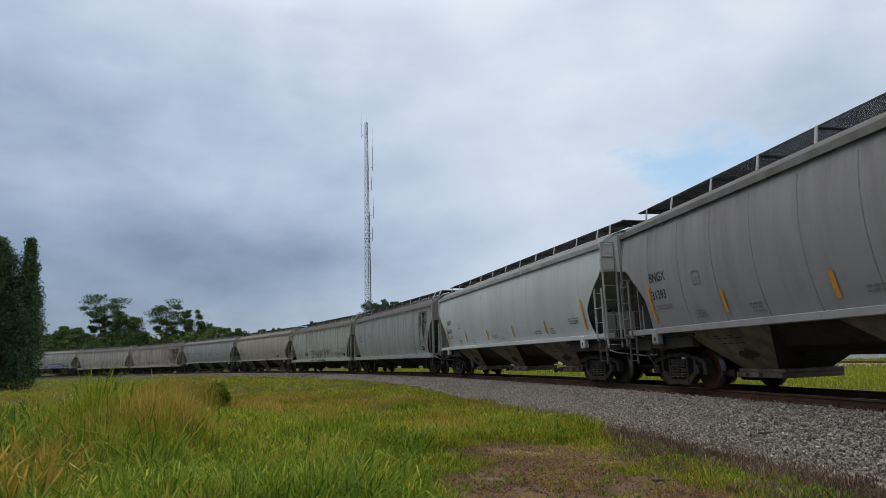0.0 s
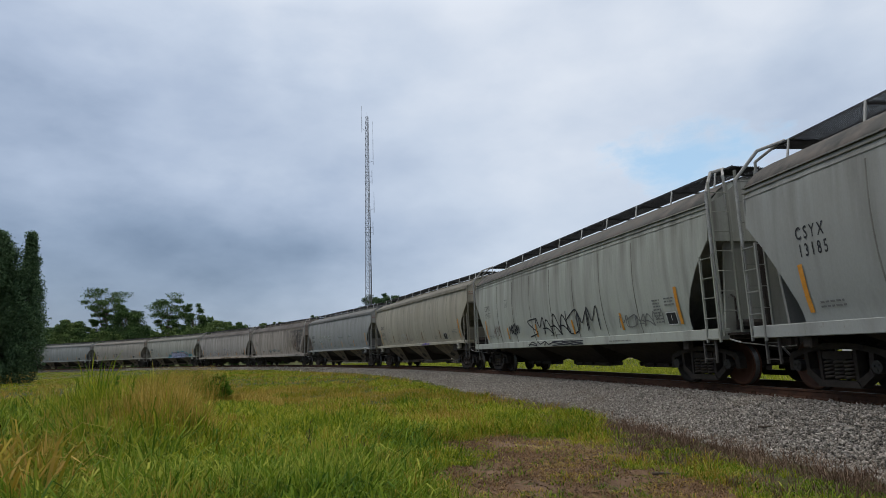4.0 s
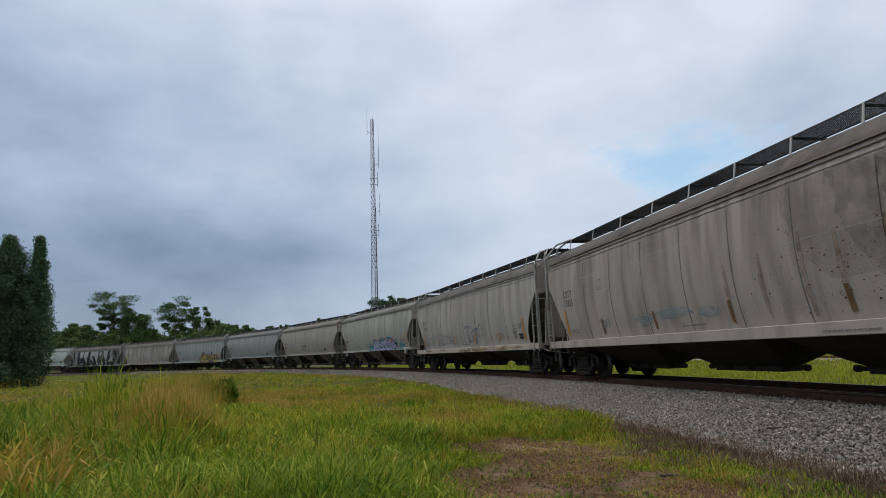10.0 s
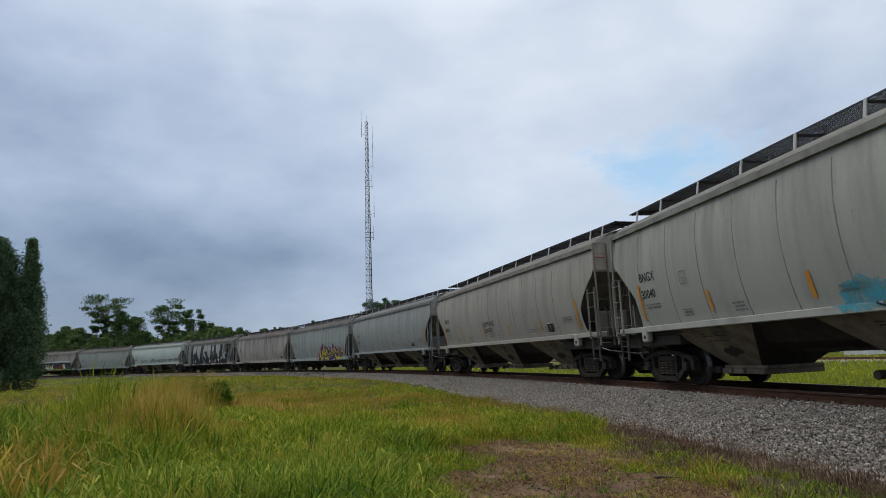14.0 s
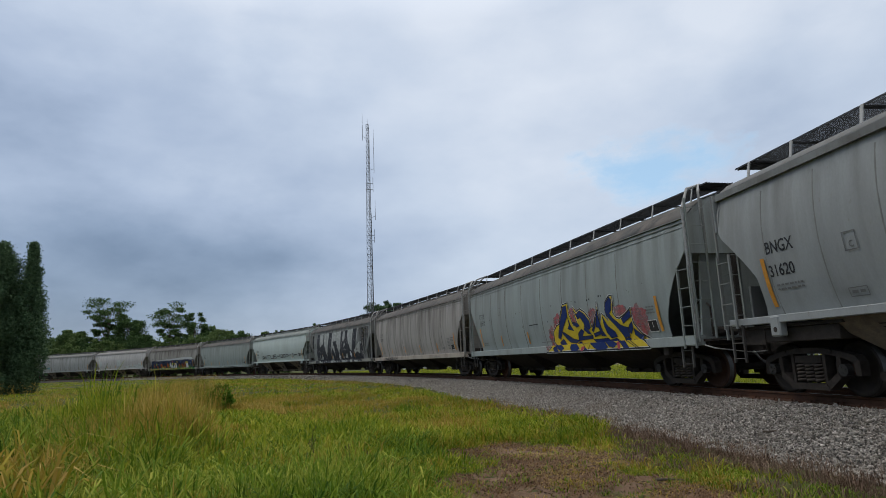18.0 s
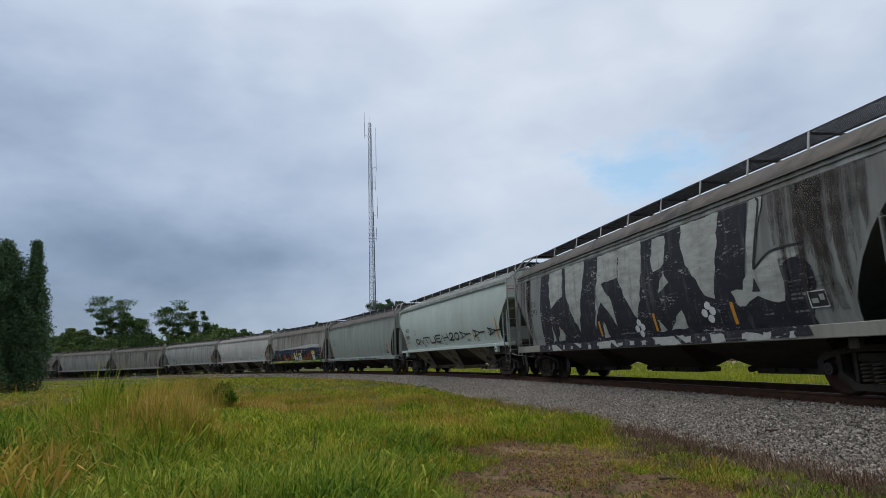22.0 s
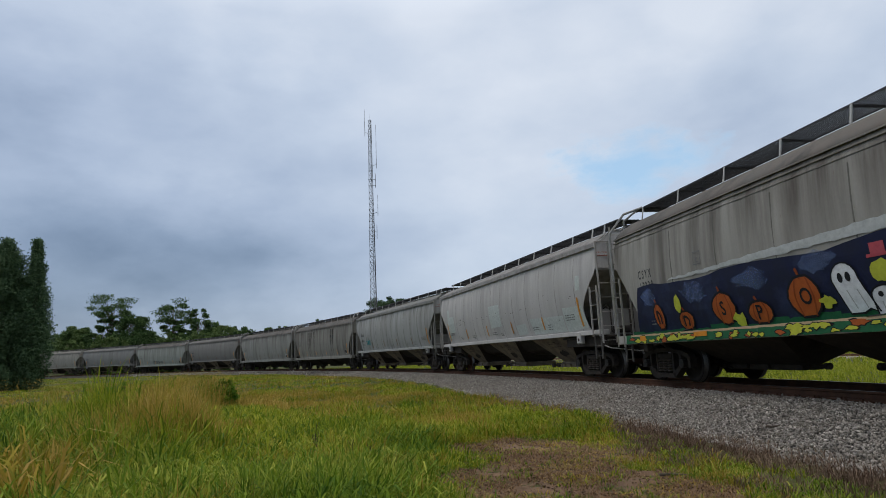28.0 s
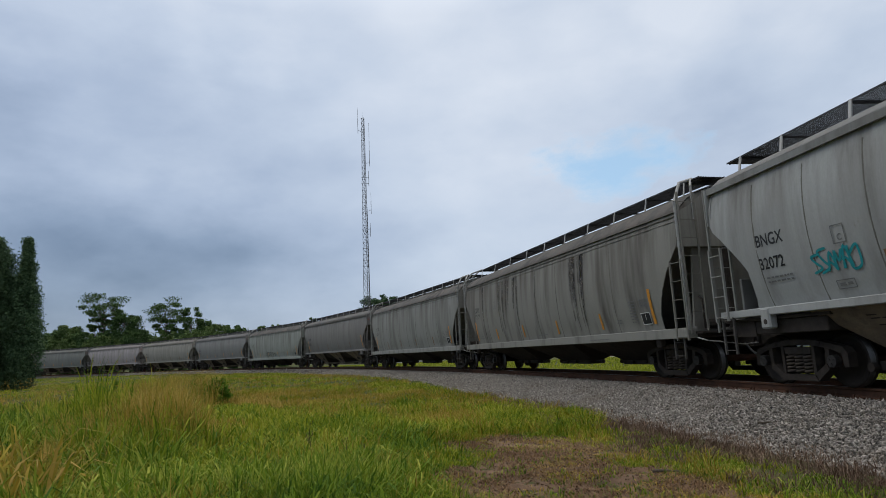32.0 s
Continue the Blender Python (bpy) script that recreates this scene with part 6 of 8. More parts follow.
def letters(words, k, x, z, cap, narrow, mat, off=0.006):
    """Words in the built-in font laid on the side; cap: height of a capital; narrow: width factor."""
    key = (words, k, x, z)
    if key not in LETTERS:
        cu = bpy.data.curves.new("letters", "FONT")
        cu.body, cu.size, cu.resolution_u, cu.offset = words, cap / 0.69, 3, cap * 0.022
        ob = bpy.data.objects.new("letters", cu)
        me = bpy.data.meshes.new_from_object(ob)
        bpy.data.objects.remove(ob)
        me.name = "lettering"
        for v in me.vertices:
            v.co = skin(k, (x + v.co.x * narrow) * 0.99, z + v.co.y, off)
        me.materials.clear()
        me.materials.append(mat)
        LETTERS[key] = me
    return LETTERS[key]


def torn(o, amount, seed):
    """An outline with torn, brushy edges."""
    g = random.Random(seed)
    out = []
    for (x0, z0), (x1, z1) in zip(o, o[1:] + o[:1]):
        k = max(2, int(math.hypot(x1 - x0, z1 - z0) / 0.14))
        out += [(x0 + (x1 - x0) * j / k + g.uniform(-amount, amount), z0 + (z1 - z0) * j / k + g.uniform(-amount, amount) * 0.5) for j in range(k)]
    return out


def blob(x, z, rx, rz, seed=0, rough=0.15, k=14):
    g = random.Random(seed)
    return [(x + rx * math.cos(i * math.tau / k) * g.uniform(1 - rough, 1 + rough), z + rz * math.sin(i * math.tau / k) * g.uniform(1 - rough, 1 + rough)) for i in range(k)]


# small stencilled data, the same on every wagon of a kind
FAINTBROWN = flat("faded_brown_strip", (0.20, 0.115, 0.06))
DATA = {}
for k in KIND:
    tiny = []
    if k == "smooth":
        rows = [(-7.0, -6.3, 1.96, 2), (-3.6, -3.2, 1.72, 3), (-0.9, -0.3, 1.74, 2), (0.1, 0.4, 1.66, 2), (3.4, 4.0, 1.73, 2), (4.7, 5.05, 1.76, 3), (6.2, 6.85, 1.99, 3)]
        plate, box_at, strips = (4.95, 5.45, 1.57, 1.90), (-5.22, -4.95, 2.30, 2.60), ((-4.3, 1.63, 2.08), (-1.4, 1.63, 2.08), (1.48, 1.63, 2.08), (4.42, 1.63, 2.08))
        tall = ((-7.2, 1.60, 2.50), (7.24, 1.60, 2.52))
    else:
        rows = [(-6.75, -6.2, 1.50, 2), (5.2, 5.5, 1.52, 2), (5.95, 6.3, 1.96, 8), (6.42, 6.85, 1.97, 3), (-0.4, 0.5, 1.33, 1)]
        plate, box_at, strips = (6.45, 6.85, 1.36, 1.66), (-4.40, -4.12, 2.60, 2.89), ((-4.4, 1.33, 1.77), (-1.5, 1.33, 1.77), (1.45, 1.33, 1.77), (4.38, 1.33, 1.78))
        tall = ((-6.98, 1.36, 2.18), (6.98, 1.36, 2.22))
    g = random.Random(3)
    for x0, x1, z, count in rows:
        for r in range(count):
            x = x0 + g.uniform(0, 0.06)
            while x < x1 - 0.04:
                w = g.uniform(0.04, 0.13)
                tiny.append(rect(x, min(x + w, x1), z - r * 0.075, z - r * 0.075 + 0.032))
                x += w + 0.03
    if k == "flanged":
        x = 3.9
        while x < 5.0:
            w = g.uniform(0.05, 0.15)
            tiny.append(rect(x, x + w, 1.04, 1.065))
            x += w + 0.02
    DATA[k] = dict(tiny=laid("small_print", k, tiny, GREYINK), strips=[laid("strip", k, [rect(x - 0.05, x + 0.05, a, b)], ORANGE, 0.009) for x, a, b in strips],
                   faint=[laid("strip", k, [rect(x - 0.05, x + 0.05, a, b)], FAINTBROWN, 0.009) for x, a, b in strips],
                   tall=[laid("strip", k, [rect(x - 0.055, x + 0.055, a, b)], ORANGE, 0.009) for x, a, b in tall],
                   plate=laid("data_plate", k, [rect(*plate)], WHITEPAINT, 0.008),
                   ink=laid("plate_print", k, [rect(plate[0] + 0.018, plate[1] - 0.018, plate[2] + 0.02, plate[3] - 0.018)], BLACKPAINT, 0.012),
                   line=laid("plate_line", k, [rect((plate[0] + plate[1]) / 2 - 0.008, (plate[0] + plate[1]) / 2 + 0.008, plate[2] + 0.11, plate[3] - 0.05)], WHITEPAINT, 0.016),
                   mark=laid("clearance_mark", k, [rect(box_at[0], box_at[1], box_at[2], box_at[2] + 0.018), rect(box_at[0], box_at[1], box_at[3] - 0.018, box_at[3]), rect(box_at[0], box_at[0] + 0.018, box_at[2] + 0.018, box_at[3] - 0.018), rect(box_at[1] - 0.018, box_at[1], box_at[2] + 0.018, box_at[3] - 0.018)], GREYINK),
                   c=letters("C", k, box_at[0] + 0.085, box_at[2] + 0.05, 0.1, 1, GREYINK))
for i, w in enumerate(wagons):
    k, tint, mark, number = TRAIN[i]
    d = DATA[k]
    tagged(part("small_print", d["tiny"], w, label="faded rows of small stencilled print"), kind="stuff")
    if k == "flanged" and i != 13 or i in (4, 8, 9, 10):
        part("data_plate", d["plate"], w, label="white-edged black data plate")
        part("plate_print", d["ink"], w)
        part("plate_line", d["line"], w)
    part("clearance_mark", d["mark"], w)
    part("clearance_mark", d["c"], w)
    faded = i in (4, 6, 18, 20, 21, 24)
    if i == 18:
        d = dict(d, tall=d["tall"][1:])
    if i == 6:
        d = dict(d, tall=d["tall"][:1])
    if i == 5:
        part("reflective_strip", laid("strip", k, [rect(-7.255, -7.145, 1.60, 2.50)], FAINTBROWN, 0.009), w, label="faded brown reflective strip")
        d = dict(d, tall=d["tall"][1:])
    if i == 16:
        d = dict(d, strips=d["strips"][1:], tall=d["tall"][1:])
    if i == 13:
        d = dict(d, tall=[])
    for me in d["faint" if faded else "strips"]:
        part("reflective_strip", me, w, label="" if faded else "orange reflective strip")
    for me in d["tall"]:
        part("reflective_strip", me, w, label="orange reflective strip")
    if k == "smooth":
        box_ = [rect(-5.42, -5.04, 1.60, 1.615), rect(-5.42, -5.04, 1.735, 1.75), rect(-5.42, -5.405, 1.615, 1.735), rect(-5.055, -5.04, 1.615, 1.735), rect(-5.36, -5.24, 1.655, 1.70), rect(-5.2, -5.1, 1.655, 1.70)]
        tagged(part("inspection_box", SHARED.setdefault("inspection", laid("inspection_box", k, box_, GREYINK, 0.006)), w, label="small stencilled inspection box"), kind="stuff")
        part("wagon_lettering", letters(mark, k, -7.08, 2.56, 0.215, 0.86, BLACKPAINT), w)
        part("wagon_lettering", letters(number, k, -7.10, 2.14, 0.205, 0.92 if len(number) < 6 else 0.78, BLACKPAINT), w)
    else:
        part("wagon_lettering", letters(" ".join(mark), k, -6.98, 2.60, 0.21, 0.66, BLACKPAINT), w)
        part("wagon_lettering", letters(" ".join(number), k, -6.95, 2.30, 0.21, 0.62, BLACKPAINT), w)

def mist(name, c, cover=0.5):
    """A thin cloud of sprayed droplets: paint where they landed, bare side between."""
    m, n, l, p = nodes_of(name)
    co = n.new("ShaderNodeTexCoord").outputs["Object"]
    p.inputs["Base Color"].default_value, p.inputs["Roughness"].default_value = (*c, 1), 0.7
    l.new(mix(n, l, 0.5, ramp(n, l, noise_node(n, l, co, 3.5, 4), (0.3, grey(0)), (0.65, grey(2 * cover))), ramp(n, l, noise_node(n, l, co, 40, 3), (0.3, grey(0.3 * cover)), (0.7, grey(1.6 * cover)))), p.inputs["Alpha"])
    return m


# long scratches on the sides
SCRATCH = flat("bare_scratch", (0.43, 0.44, 0.42))
for i, many in ((4, 8), (9, 5), (17, 6), (5, 12), (2, 8), (6, 14)):
    g = random.Random(60 + i)
    lines = []
    for q in range(many):
        x, z, long = g.uniform(-6.5, 6.0), g.choice((2.5, 2.9, 3.3)) + g.uniform(-0.2, 0.2), g.uniform(0.5, 2.2)
        tilt = g.uniform(-0.10, 0.16)
        x1 = min(x + long, 7.2)
        lines += stroke([(x + (x1 - x) * f, z + tilt * f + 0.05 * f * (1 - f)) for f in np.linspace(0, 1, 6)], g.uniform(0.003, 0.007))
    tagged(part("scratches", laid("scratches", TRAIN[i][0], lines, SCRATCH, 0.004), wagons[i], label="fine pale scratches"), kind="stuff")
# repainted patches
PATCH = flat("patch_paint", (0.50, 0.54, 0.51))
PALEMIST = mist("rubbed_pale_patch", (0.46, 0.48, 0.46), 0.35)
strew("rubbed_patch", wagons[5], "smooth", [blob(x, z, rx, rz, j, 0.2, 24) for j, (x, z, rx, rz) in enumerate(((-1.9, 2.3, 0.6, 0.09), (1.2, 2.38, 0.7, 0.08), (3.6, 2.42, 0.5, 0.08), (-4.4, 2.2, 0.5, 0.08), (-2.3, 2.58, 0.75, 0.10), (-4.0, 2.62, 0.85, 0.09), (-3.85, 2.0, 0.34, 0.05)))], PALEMIST, 0.005, 0.0002)
for o in ([(6.1, 2.27), (7.45, 2.24), (7.55, 1.56), (6.1, 1.47)], [(3.35, 2.08), (6.04, 2.03), (6.04, 1.5), (3.45, 1.5)], [(-0.85, 2.9), (0.4, 2.88), (0.42, 1.98), (-0.85, 1.95)], [(7.24, 3.2), (7.5, 3.18), (7.48, 2.73), (7.2, 2.74)], [(-7.25, 3.22), (-6.9, 3.22), (-6.85, 2.84), (-7.2, 2.84)], [(-7.2, 2.83), (-6.1, 2.83), (-6.1, 2.02), (-6.75, 2.0), (-6.8, 1.7), (-7.1, 1.7)], [(1.9, 1.9), (2.9, 1.95), (2.9, 1.55), (2.0, 1.52)]):
    part("paint_patch", laid("paint_patch", "smooth", [o], PATCH, 0.0), wagons[17])
CHIP = flat("bare_rust_chip", (0.05, 0.04, 0.035))
g = random.Random(171)
for i_, spread, many in ((17, 2.5, 46), (11, 2.45, 10), (15, 2.4, 6), (9, 2.4, 10)):
    for j in range(many):
        x, z = g.uniform(-6.8, 6.9), spread + g.uniform(-0.10, 0.12) if g.random() < 0.75 else g.uniform(1.6, 3.3)
        part("paint_chip", laid("paint_chip", TRAIN[i_][0], [blob(x, z, g.uniform(0.015, 0.075), g.uniform(0.005, 0.013), j, 0.4, 8)], CHIP, 0.0050), wagons[i_])


# ---- sprayed paintings ----
INK = flat("black_marker", (0.035, 0.035, 0.04))
NAVY, YELLOW, LILAC, PALE, PINK, TEAL = (flat(n_, c_) for n_, c_ in (
    ("navy_spray", (0.014, 0.034, 0.15)), ("yellow_spray", (0.62, 0.47, 0.03)), ("lilac_spray", (0.36, 0.37, 0.56)), ("pale_blue_spray", (0.58, 0.62, 0.68)),
    ("pink_red_spray", (0.45, 0.08, 0.10)), ("teal_spray", (0.02, 0.26, 0.28))))
INKGREEN = flat("dark_green_spray", (0.012, 0.03, 0.03))
PUMPKIN, GHOST, LEAFGREEN, LIME, ASH = (flat(n_, c_) for n_, c_ in (
    ("pumpkin_spray", (0.40, 0.095, 0.02)), ("white_spray", (0.70, 0.71, 0.72)), ("leaf_green_spray", (0.02, 0.12, 0.05)), ("lime_spray", (0.48, 0.50, 0.05)), ("pale_grey_spray", (0.40, 0.41, 0.39))))


# wagon 11: navy and yellow letters over a red haze
w = wagons[11]
strew("spray_haze", w, "flanged", [blob(0.7, 1.42, 0.4, 0.42, 1, 0.2, 30), blob(1.3, 1.95, 0.4, 0.26, 2, 0.2, 30), blob(2.45, 2.0, 0.5, 0.3, 3, 0.2, 30), blob(3.75, 1.95, 0.35, 0.26, 5, 0.2, 30), blob(5.2, 1.9, 0.5, 0.26, 6, 0.2, 30), blob(6.1, 1.68, 0.45, 0.4, 4, 0.2, 30)], mist("red_haze", (0.42, 0.10, 0.11)), 0.006, 0.0004)
body = [(0.43, 0.985), (0.86, 1.16), (0.67, 1.33), (0.81, 1.66), (1.14, 1.84), (1.38, 1.89), (1.48, 2.08), (1.8, 2.48), (2.17, 2.51), (2.19, 2.14), (2.36, 1.79), (2.65, 1.78), (2.57, 2.1), (2.49, 2.38), (2.72, 2.19), (2.96, 2.26), (3.28, 2.12), (3.51, 1.89), (3.52, 1.65), (3.66, 1.73), (3.85, 1.96), (3.94, 2.03), (4.06, 2.37), (4.07, 2.15), (4.09, 1.75), (4.25, 2.02), (4.43, 1.91), (4.55, 1.77), (4.48, 2.05), (4.55, 2.31), (4.79, 2.45), (4.97, 2.46), (4.97, 2.25), (4.89, 1.97), (5.01, 1.84), (5.18, 1.81), (5.51, 1.9), (5.82, 2.05), (5.8, 1.79), (5.81, 1.63), (5.92, 1.5), (6.09, 1.34), (6.48, 1.16), (6.69, 0.985), (5.8, 0.985), (4.45, 0.985), (2.72, 0.985)]
strew("letter_body", w, "flanged", [body], flat("bright_yellow_spray", (0.66, 0.50, 0.04)), 0.012)
part("letter_rim", laid("letter_rim", "flanged", stroke(body + body[:1], 0.075), WHITEPAINT, 0.0115), w, label="white rim round the letters")
part("letter_outline", laid("letter_outline", "flanged", stroke(body + body[:1], 0.045), BLACKPAINT, 0.0150), w)
navy = []
navy.append([(1.83, 2.41), (2.08, 2.43), (2.07, 2.09), (1.68, 1.8), (1.22, 1.39), (1.06, 1.44), (1.39, 1.85)])
navy.append([(2.08, 2.06), (2.16, 1.82), (2.35, 1.61), (1.93, 1.7), (2.08, 1.8)])
navy.append([(1.38, 1.66), (1.61, 1.6), (2.13, 1.38), (2.54, 1.3), (2.27, 1.23), (1.87, 1.27), (1.65, 1.42)])
navy.append([(1.08, 1.28), (1.44, 1.4), (1.57, 1.22), (1.83, 1.1), (1.58, 1.01), (1.36, 1.09)])
navy.append([(2.24, 1.09), (2.36, 1.21), (2.59, 1.27), (2.88, 1.07), (2.69, 0.985), (2.35, 0.985)])
navy.append([(2.57, 2.23), (2.71, 2.1), (2.94, 2.2), (3.22, 2.07), (3.45, 1.85), (3.46, 1.66), (3.32, 1.59), (3.12, 1.76), (2.93, 2.0), (2.76, 1.95)])
navy.append([(2.33, 1.88), (2.66, 1.85), (2.79, 1.74), (2.54, 1.72)])
navy.append([(2.57, 1.53), (2.86, 1.64), (2.98, 1.57), (2.8, 1.42), (3.48, 1.42), (3.44, 1.33), (2.8, 1.31), (2.47, 1.3)])
navy.append([(3.12, 1.76), (3.34, 1.53), (3.42, 1.45), (3.19, 1.49), (3.0, 1.62)])
navy.append([(4.02, 2.16), (4.04, 1.85), (4.11, 1.52), (4.25, 1.36), (3.98, 1.39), (3.93, 1.62), (3.78, 1.65), (3.91, 1.9)])
navy.append([(3.89, 1.93), (3.76, 1.68), (3.54, 1.51), (3.48, 1.56), (3.72, 1.74)])
navy.append([(3.55, 1.47), (4.08, 1.53), (4.14, 1.46), (3.54, 1.37)])
navy.append([(4.28, 1.93), (4.49, 1.62), (4.78, 1.46), (4.83, 1.33), (4.49, 1.3), (4.33, 1.46), (4.28, 1.68)])
navy.append([(4.58, 2.28), (4.83, 2.42), (4.91, 2.34), (4.83, 2.06), (4.7, 1.98), (4.83, 1.84), (5.19, 1.61), (5.51, 1.53), (5.48, 1.31), (5.2, 1.27), (5.06, 1.46), (4.83, 1.68), (4.6, 1.86), (4.49, 2.05)])
navy.append([(5.28, 1.79), (5.77, 1.99), (5.75, 1.8), (5.56, 1.74), (5.3, 1.65)])
navy.append([(5.76, 1.68), (5.73, 1.51), (5.57, 1.37), (5.44, 1.43), (5.57, 1.59)])
navy.append([(5.76, 1.5), (6.01, 1.35), (6.4, 1.19), (5.91, 1.22), (5.74, 1.34)])
navy.append([(3.43, 1.3), (4.33, 1.3), (4.63, 1.05), (4.45, 0.985), (4.02, 0.985), (3.78, 1.08)])
navy.append([(4.42, 1.25), (4.75, 1.28), (5.13, 1.12), (4.92, 1.03), (4.69, 1.07)])
navy.append([(5.17, 1.25), (5.43, 1.28), (5.72, 1.0), (5.48, 0.985), (5.34, 1.11)])
navy.append([(3.23, 1.1), (3.1, 1.21), (3.61, 1.2), (3.41, 0.985), (3.16, 0.985)])
navy.append([(0.97, 1.11), (1.23, 1.18), (1.38, 0.99), (1.09, 0.985)])
navy.append([(5.59, 1.21), (5.74, 1.22), (6.2, 0.985), (6.11, 0.985)])
strew("letter_facet", w, "flanged", navy, NAVY, 0.0185, 0.0002)
for o in navy:
    part("letter_outline", laid("letter_outline", "flanged", stroke(o + o[:1], 0.022), BLACKPAINT, 0.024), w)
strew("letter_facet", w, "flanged", [[(3.03, 1.11), (3.25, 1.12), (3.07, 0.985), (2.9, 0.985)], [(5.09, 1.17), (5.24, 1.2), (5.26, 0.985), (5.14, 0.985)]], PINK, 0.0185)
g = random.Random(4)
strew("paint_dash", w, "flanged", [rect(x, x + g.uniform(0.03, 0.08), z, z + 0.05) for x, z in ((0.24, 2.5), (0.9, 2.5), (-2.4, 2.5), (0.45, 2.0), (-1.9, 1.96), (2.7, 2.46), (3.45, 2.44), (3.6, 2.45), (4.18, 2.48), (4.32, 2.48))] + [rect(-1.2, -0.4, 1.98, 2.01)], BLACKPAINT, 0.007, 0.0)
# wagon 8: pale lilac and white letters, green shadows, cyan haze, red tips
w = wagons[8]
strew("spray_haze", w, "smooth", [blob(-0.4, 1.6, 0.55, 0.26, 1, 0.25, 30), blob(0.7, 1.95, 0.5, 0.26, 2, 0.2, 30), blob(2.4, 2.08, 0.8, 0.2, 3, 0.25, 30), blob(3.9, 2.14, 0.7, 0.16, 5, 0.25, 30), blob(5.1, 1.84, 0.5, 0.22, 6, 0.25, 30), blob(6.2, 1.64, 0.65, 0.16, 7, 0.25, 30), blob(6.1, 1.385, 0.8, 0.05, 8, 0.25, 30)], mist("cyan_haze", (0.05, 0.36, 0.45)), 0.006, 0.0004)
body = [(-0.07, 1.43), (0.34, 1.84), (0.74, 2.13), (1.07, 2.03), (1.41, 2.12), (1.75, 2.07), (1.98, 1.96), (2.31, 2.09), (2.63, 2.02), (2.9, 2.1), (3.18, 2.11), (3.52, 2.18), (3.56, 2.12), (3.62, 1.92), (3.93, 2.04), (4.14, 2.19), (4.2, 2.07), (4.09, 1.77), (4.42, 1.93), (4.7, 2.04), (4.7, 1.83), (4.87, 1.79), (5.04, 1.71), (5.4, 1.51), (5.48, 1.42), (4.76, 1.48), (4.91, 1.33), (3.61, 1.33), (2.23, 1.33), (0.24, 1.33)]
strew("spray_tip", w, "smooth", [blob(x, z, 0.12, 0.065, j, 0.4, 9) for j, (x, z) in enumerate(((0.42, 1.92), (1.0, 2.17), (2.1, 2.17), (3.14, 2.17), (3.68, 2.08), (4.4, 2.05), (4.72, 2.12), (4.95, 1.95), (5.5, 1.62)))], flat("coral_spray", (0.55, 0.12, 0.10)), 0.0105, 0.0002)
strew("letter_body", w, "smooth", [body], LILAC, 0.0135)
part("letter_outline", laid("letter_outline", "smooth", stroke(body + body[:1], 0.036), INKGREEN, 0.0150), w)
white = []
white.append([(1.11, 1.93), (1.3, 1.86), (1.02, 1.57), (0.77, 1.52)])
white.append([(2.29, 1.98), (2.6, 1.94), (2.32, 1.8)])
white.append([(2.98, 2.04), (3.16, 1.97), (2.93, 1.76), (2.74, 1.77)])
white.append([(4.02, 2.09), (4.1, 1.95), (3.92, 1.69), (3.76, 1.75)])
white.append([(4.55, 1.91), (4.64, 1.79), (4.4, 1.64)])
white.append([(4.75, 1.69), (5.13, 1.52), (4.65, 1.53)])
white.append([(0.56, 1.69), (0.98, 1.42), (0.63, 1.38)])
white.append([(2.24, 1.56), (2.84, 1.4), (2.38, 1.33)])
white.append([(3.64, 1.42), (4.27, 1.44), (3.96, 1.33)])
white.append([(3.47, 2.0), (3.56, 1.87), (3.37, 1.78)])
white.append([(1.61, 1.93), (1.87, 1.85), (1.54, 1.73)])
white.append([(0.33, 1.77), (0.62, 1.92), (0.34, 1.6)])
shadow = []
shadow.append([(1.51, 1.6), (2.01, 1.68), (1.97, 1.52), (1.9, 1.44)])
shadow.append([(2.49, 1.7), (2.84, 1.63), (2.49, 1.47)])
shadow.append([(3.34, 1.74), (3.66, 1.64), (3.41, 1.54)])
shadow.append([(4.16, 1.59), (4.4, 1.64), (4.65, 1.45)])
shadow.append([(0.04, 1.42), (0.05, 1.48), (0.46, 1.33)])
shadow.append([(5.1, 1.44), (5.35, 1.47), (5.62, 1.33), (5.02, 1.33)])
shadow.append([(0.61, 1.49), (1.02, 1.57), (1.36, 1.33)])
shadow.append([(3.32, 1.41), (3.54, 1.44), (3.56, 1.33)])
shadow.append([(3.01, 1.88), (3.11, 1.74), (2.92, 1.67)])
strew("letter_shadow", w, "smooth", shadow, flat("olive_spray", (0.10, 0.17, 0.03)), 0.0185, 0.0002)
strew("letter_facet", w, "smooth", white, PALE, 0.0185, 0.0002)
lines = []
lines.append([(0.76, 2.11), (0.76, 1.81), (0.63, 1.4)])
lines.append([(1.06, 2.02), (1.09, 1.71), (1.04, 1.35)])
lines.append([(1.44, 2.1), (1.45, 1.85), (1.99, 1.89), (2.25, 2.03)])
lines.append([(1.47, 1.69), (1.57, 1.33)])
lines.append([(2.25, 2.03), (2.28, 1.79), (2.62, 1.63), (1.81, 1.51), (2.47, 1.33)])
lines.append([(2.9, 2.05), (2.82, 1.68), (2.77, 1.33)])
lines.append([(3.49, 2.14), (3.49, 1.77), (3.88, 1.86)])
lines.append([(4.12, 2.15), (3.85, 1.89), (3.84, 1.54), (3.32, 1.49)])
lines.append([(4.21, 2.04), (4.02, 1.53)])
lines.append([(4.43, 1.9), (4.19, 1.51)])
lines.append([(4.68, 2.0), (4.61, 1.64), (5.3, 1.51)])
lines.append([(3.22, 1.72), (3.67, 1.42), (3.37, 1.33)])
lines.append([(4.69, 1.44), (4.94, 1.33)])
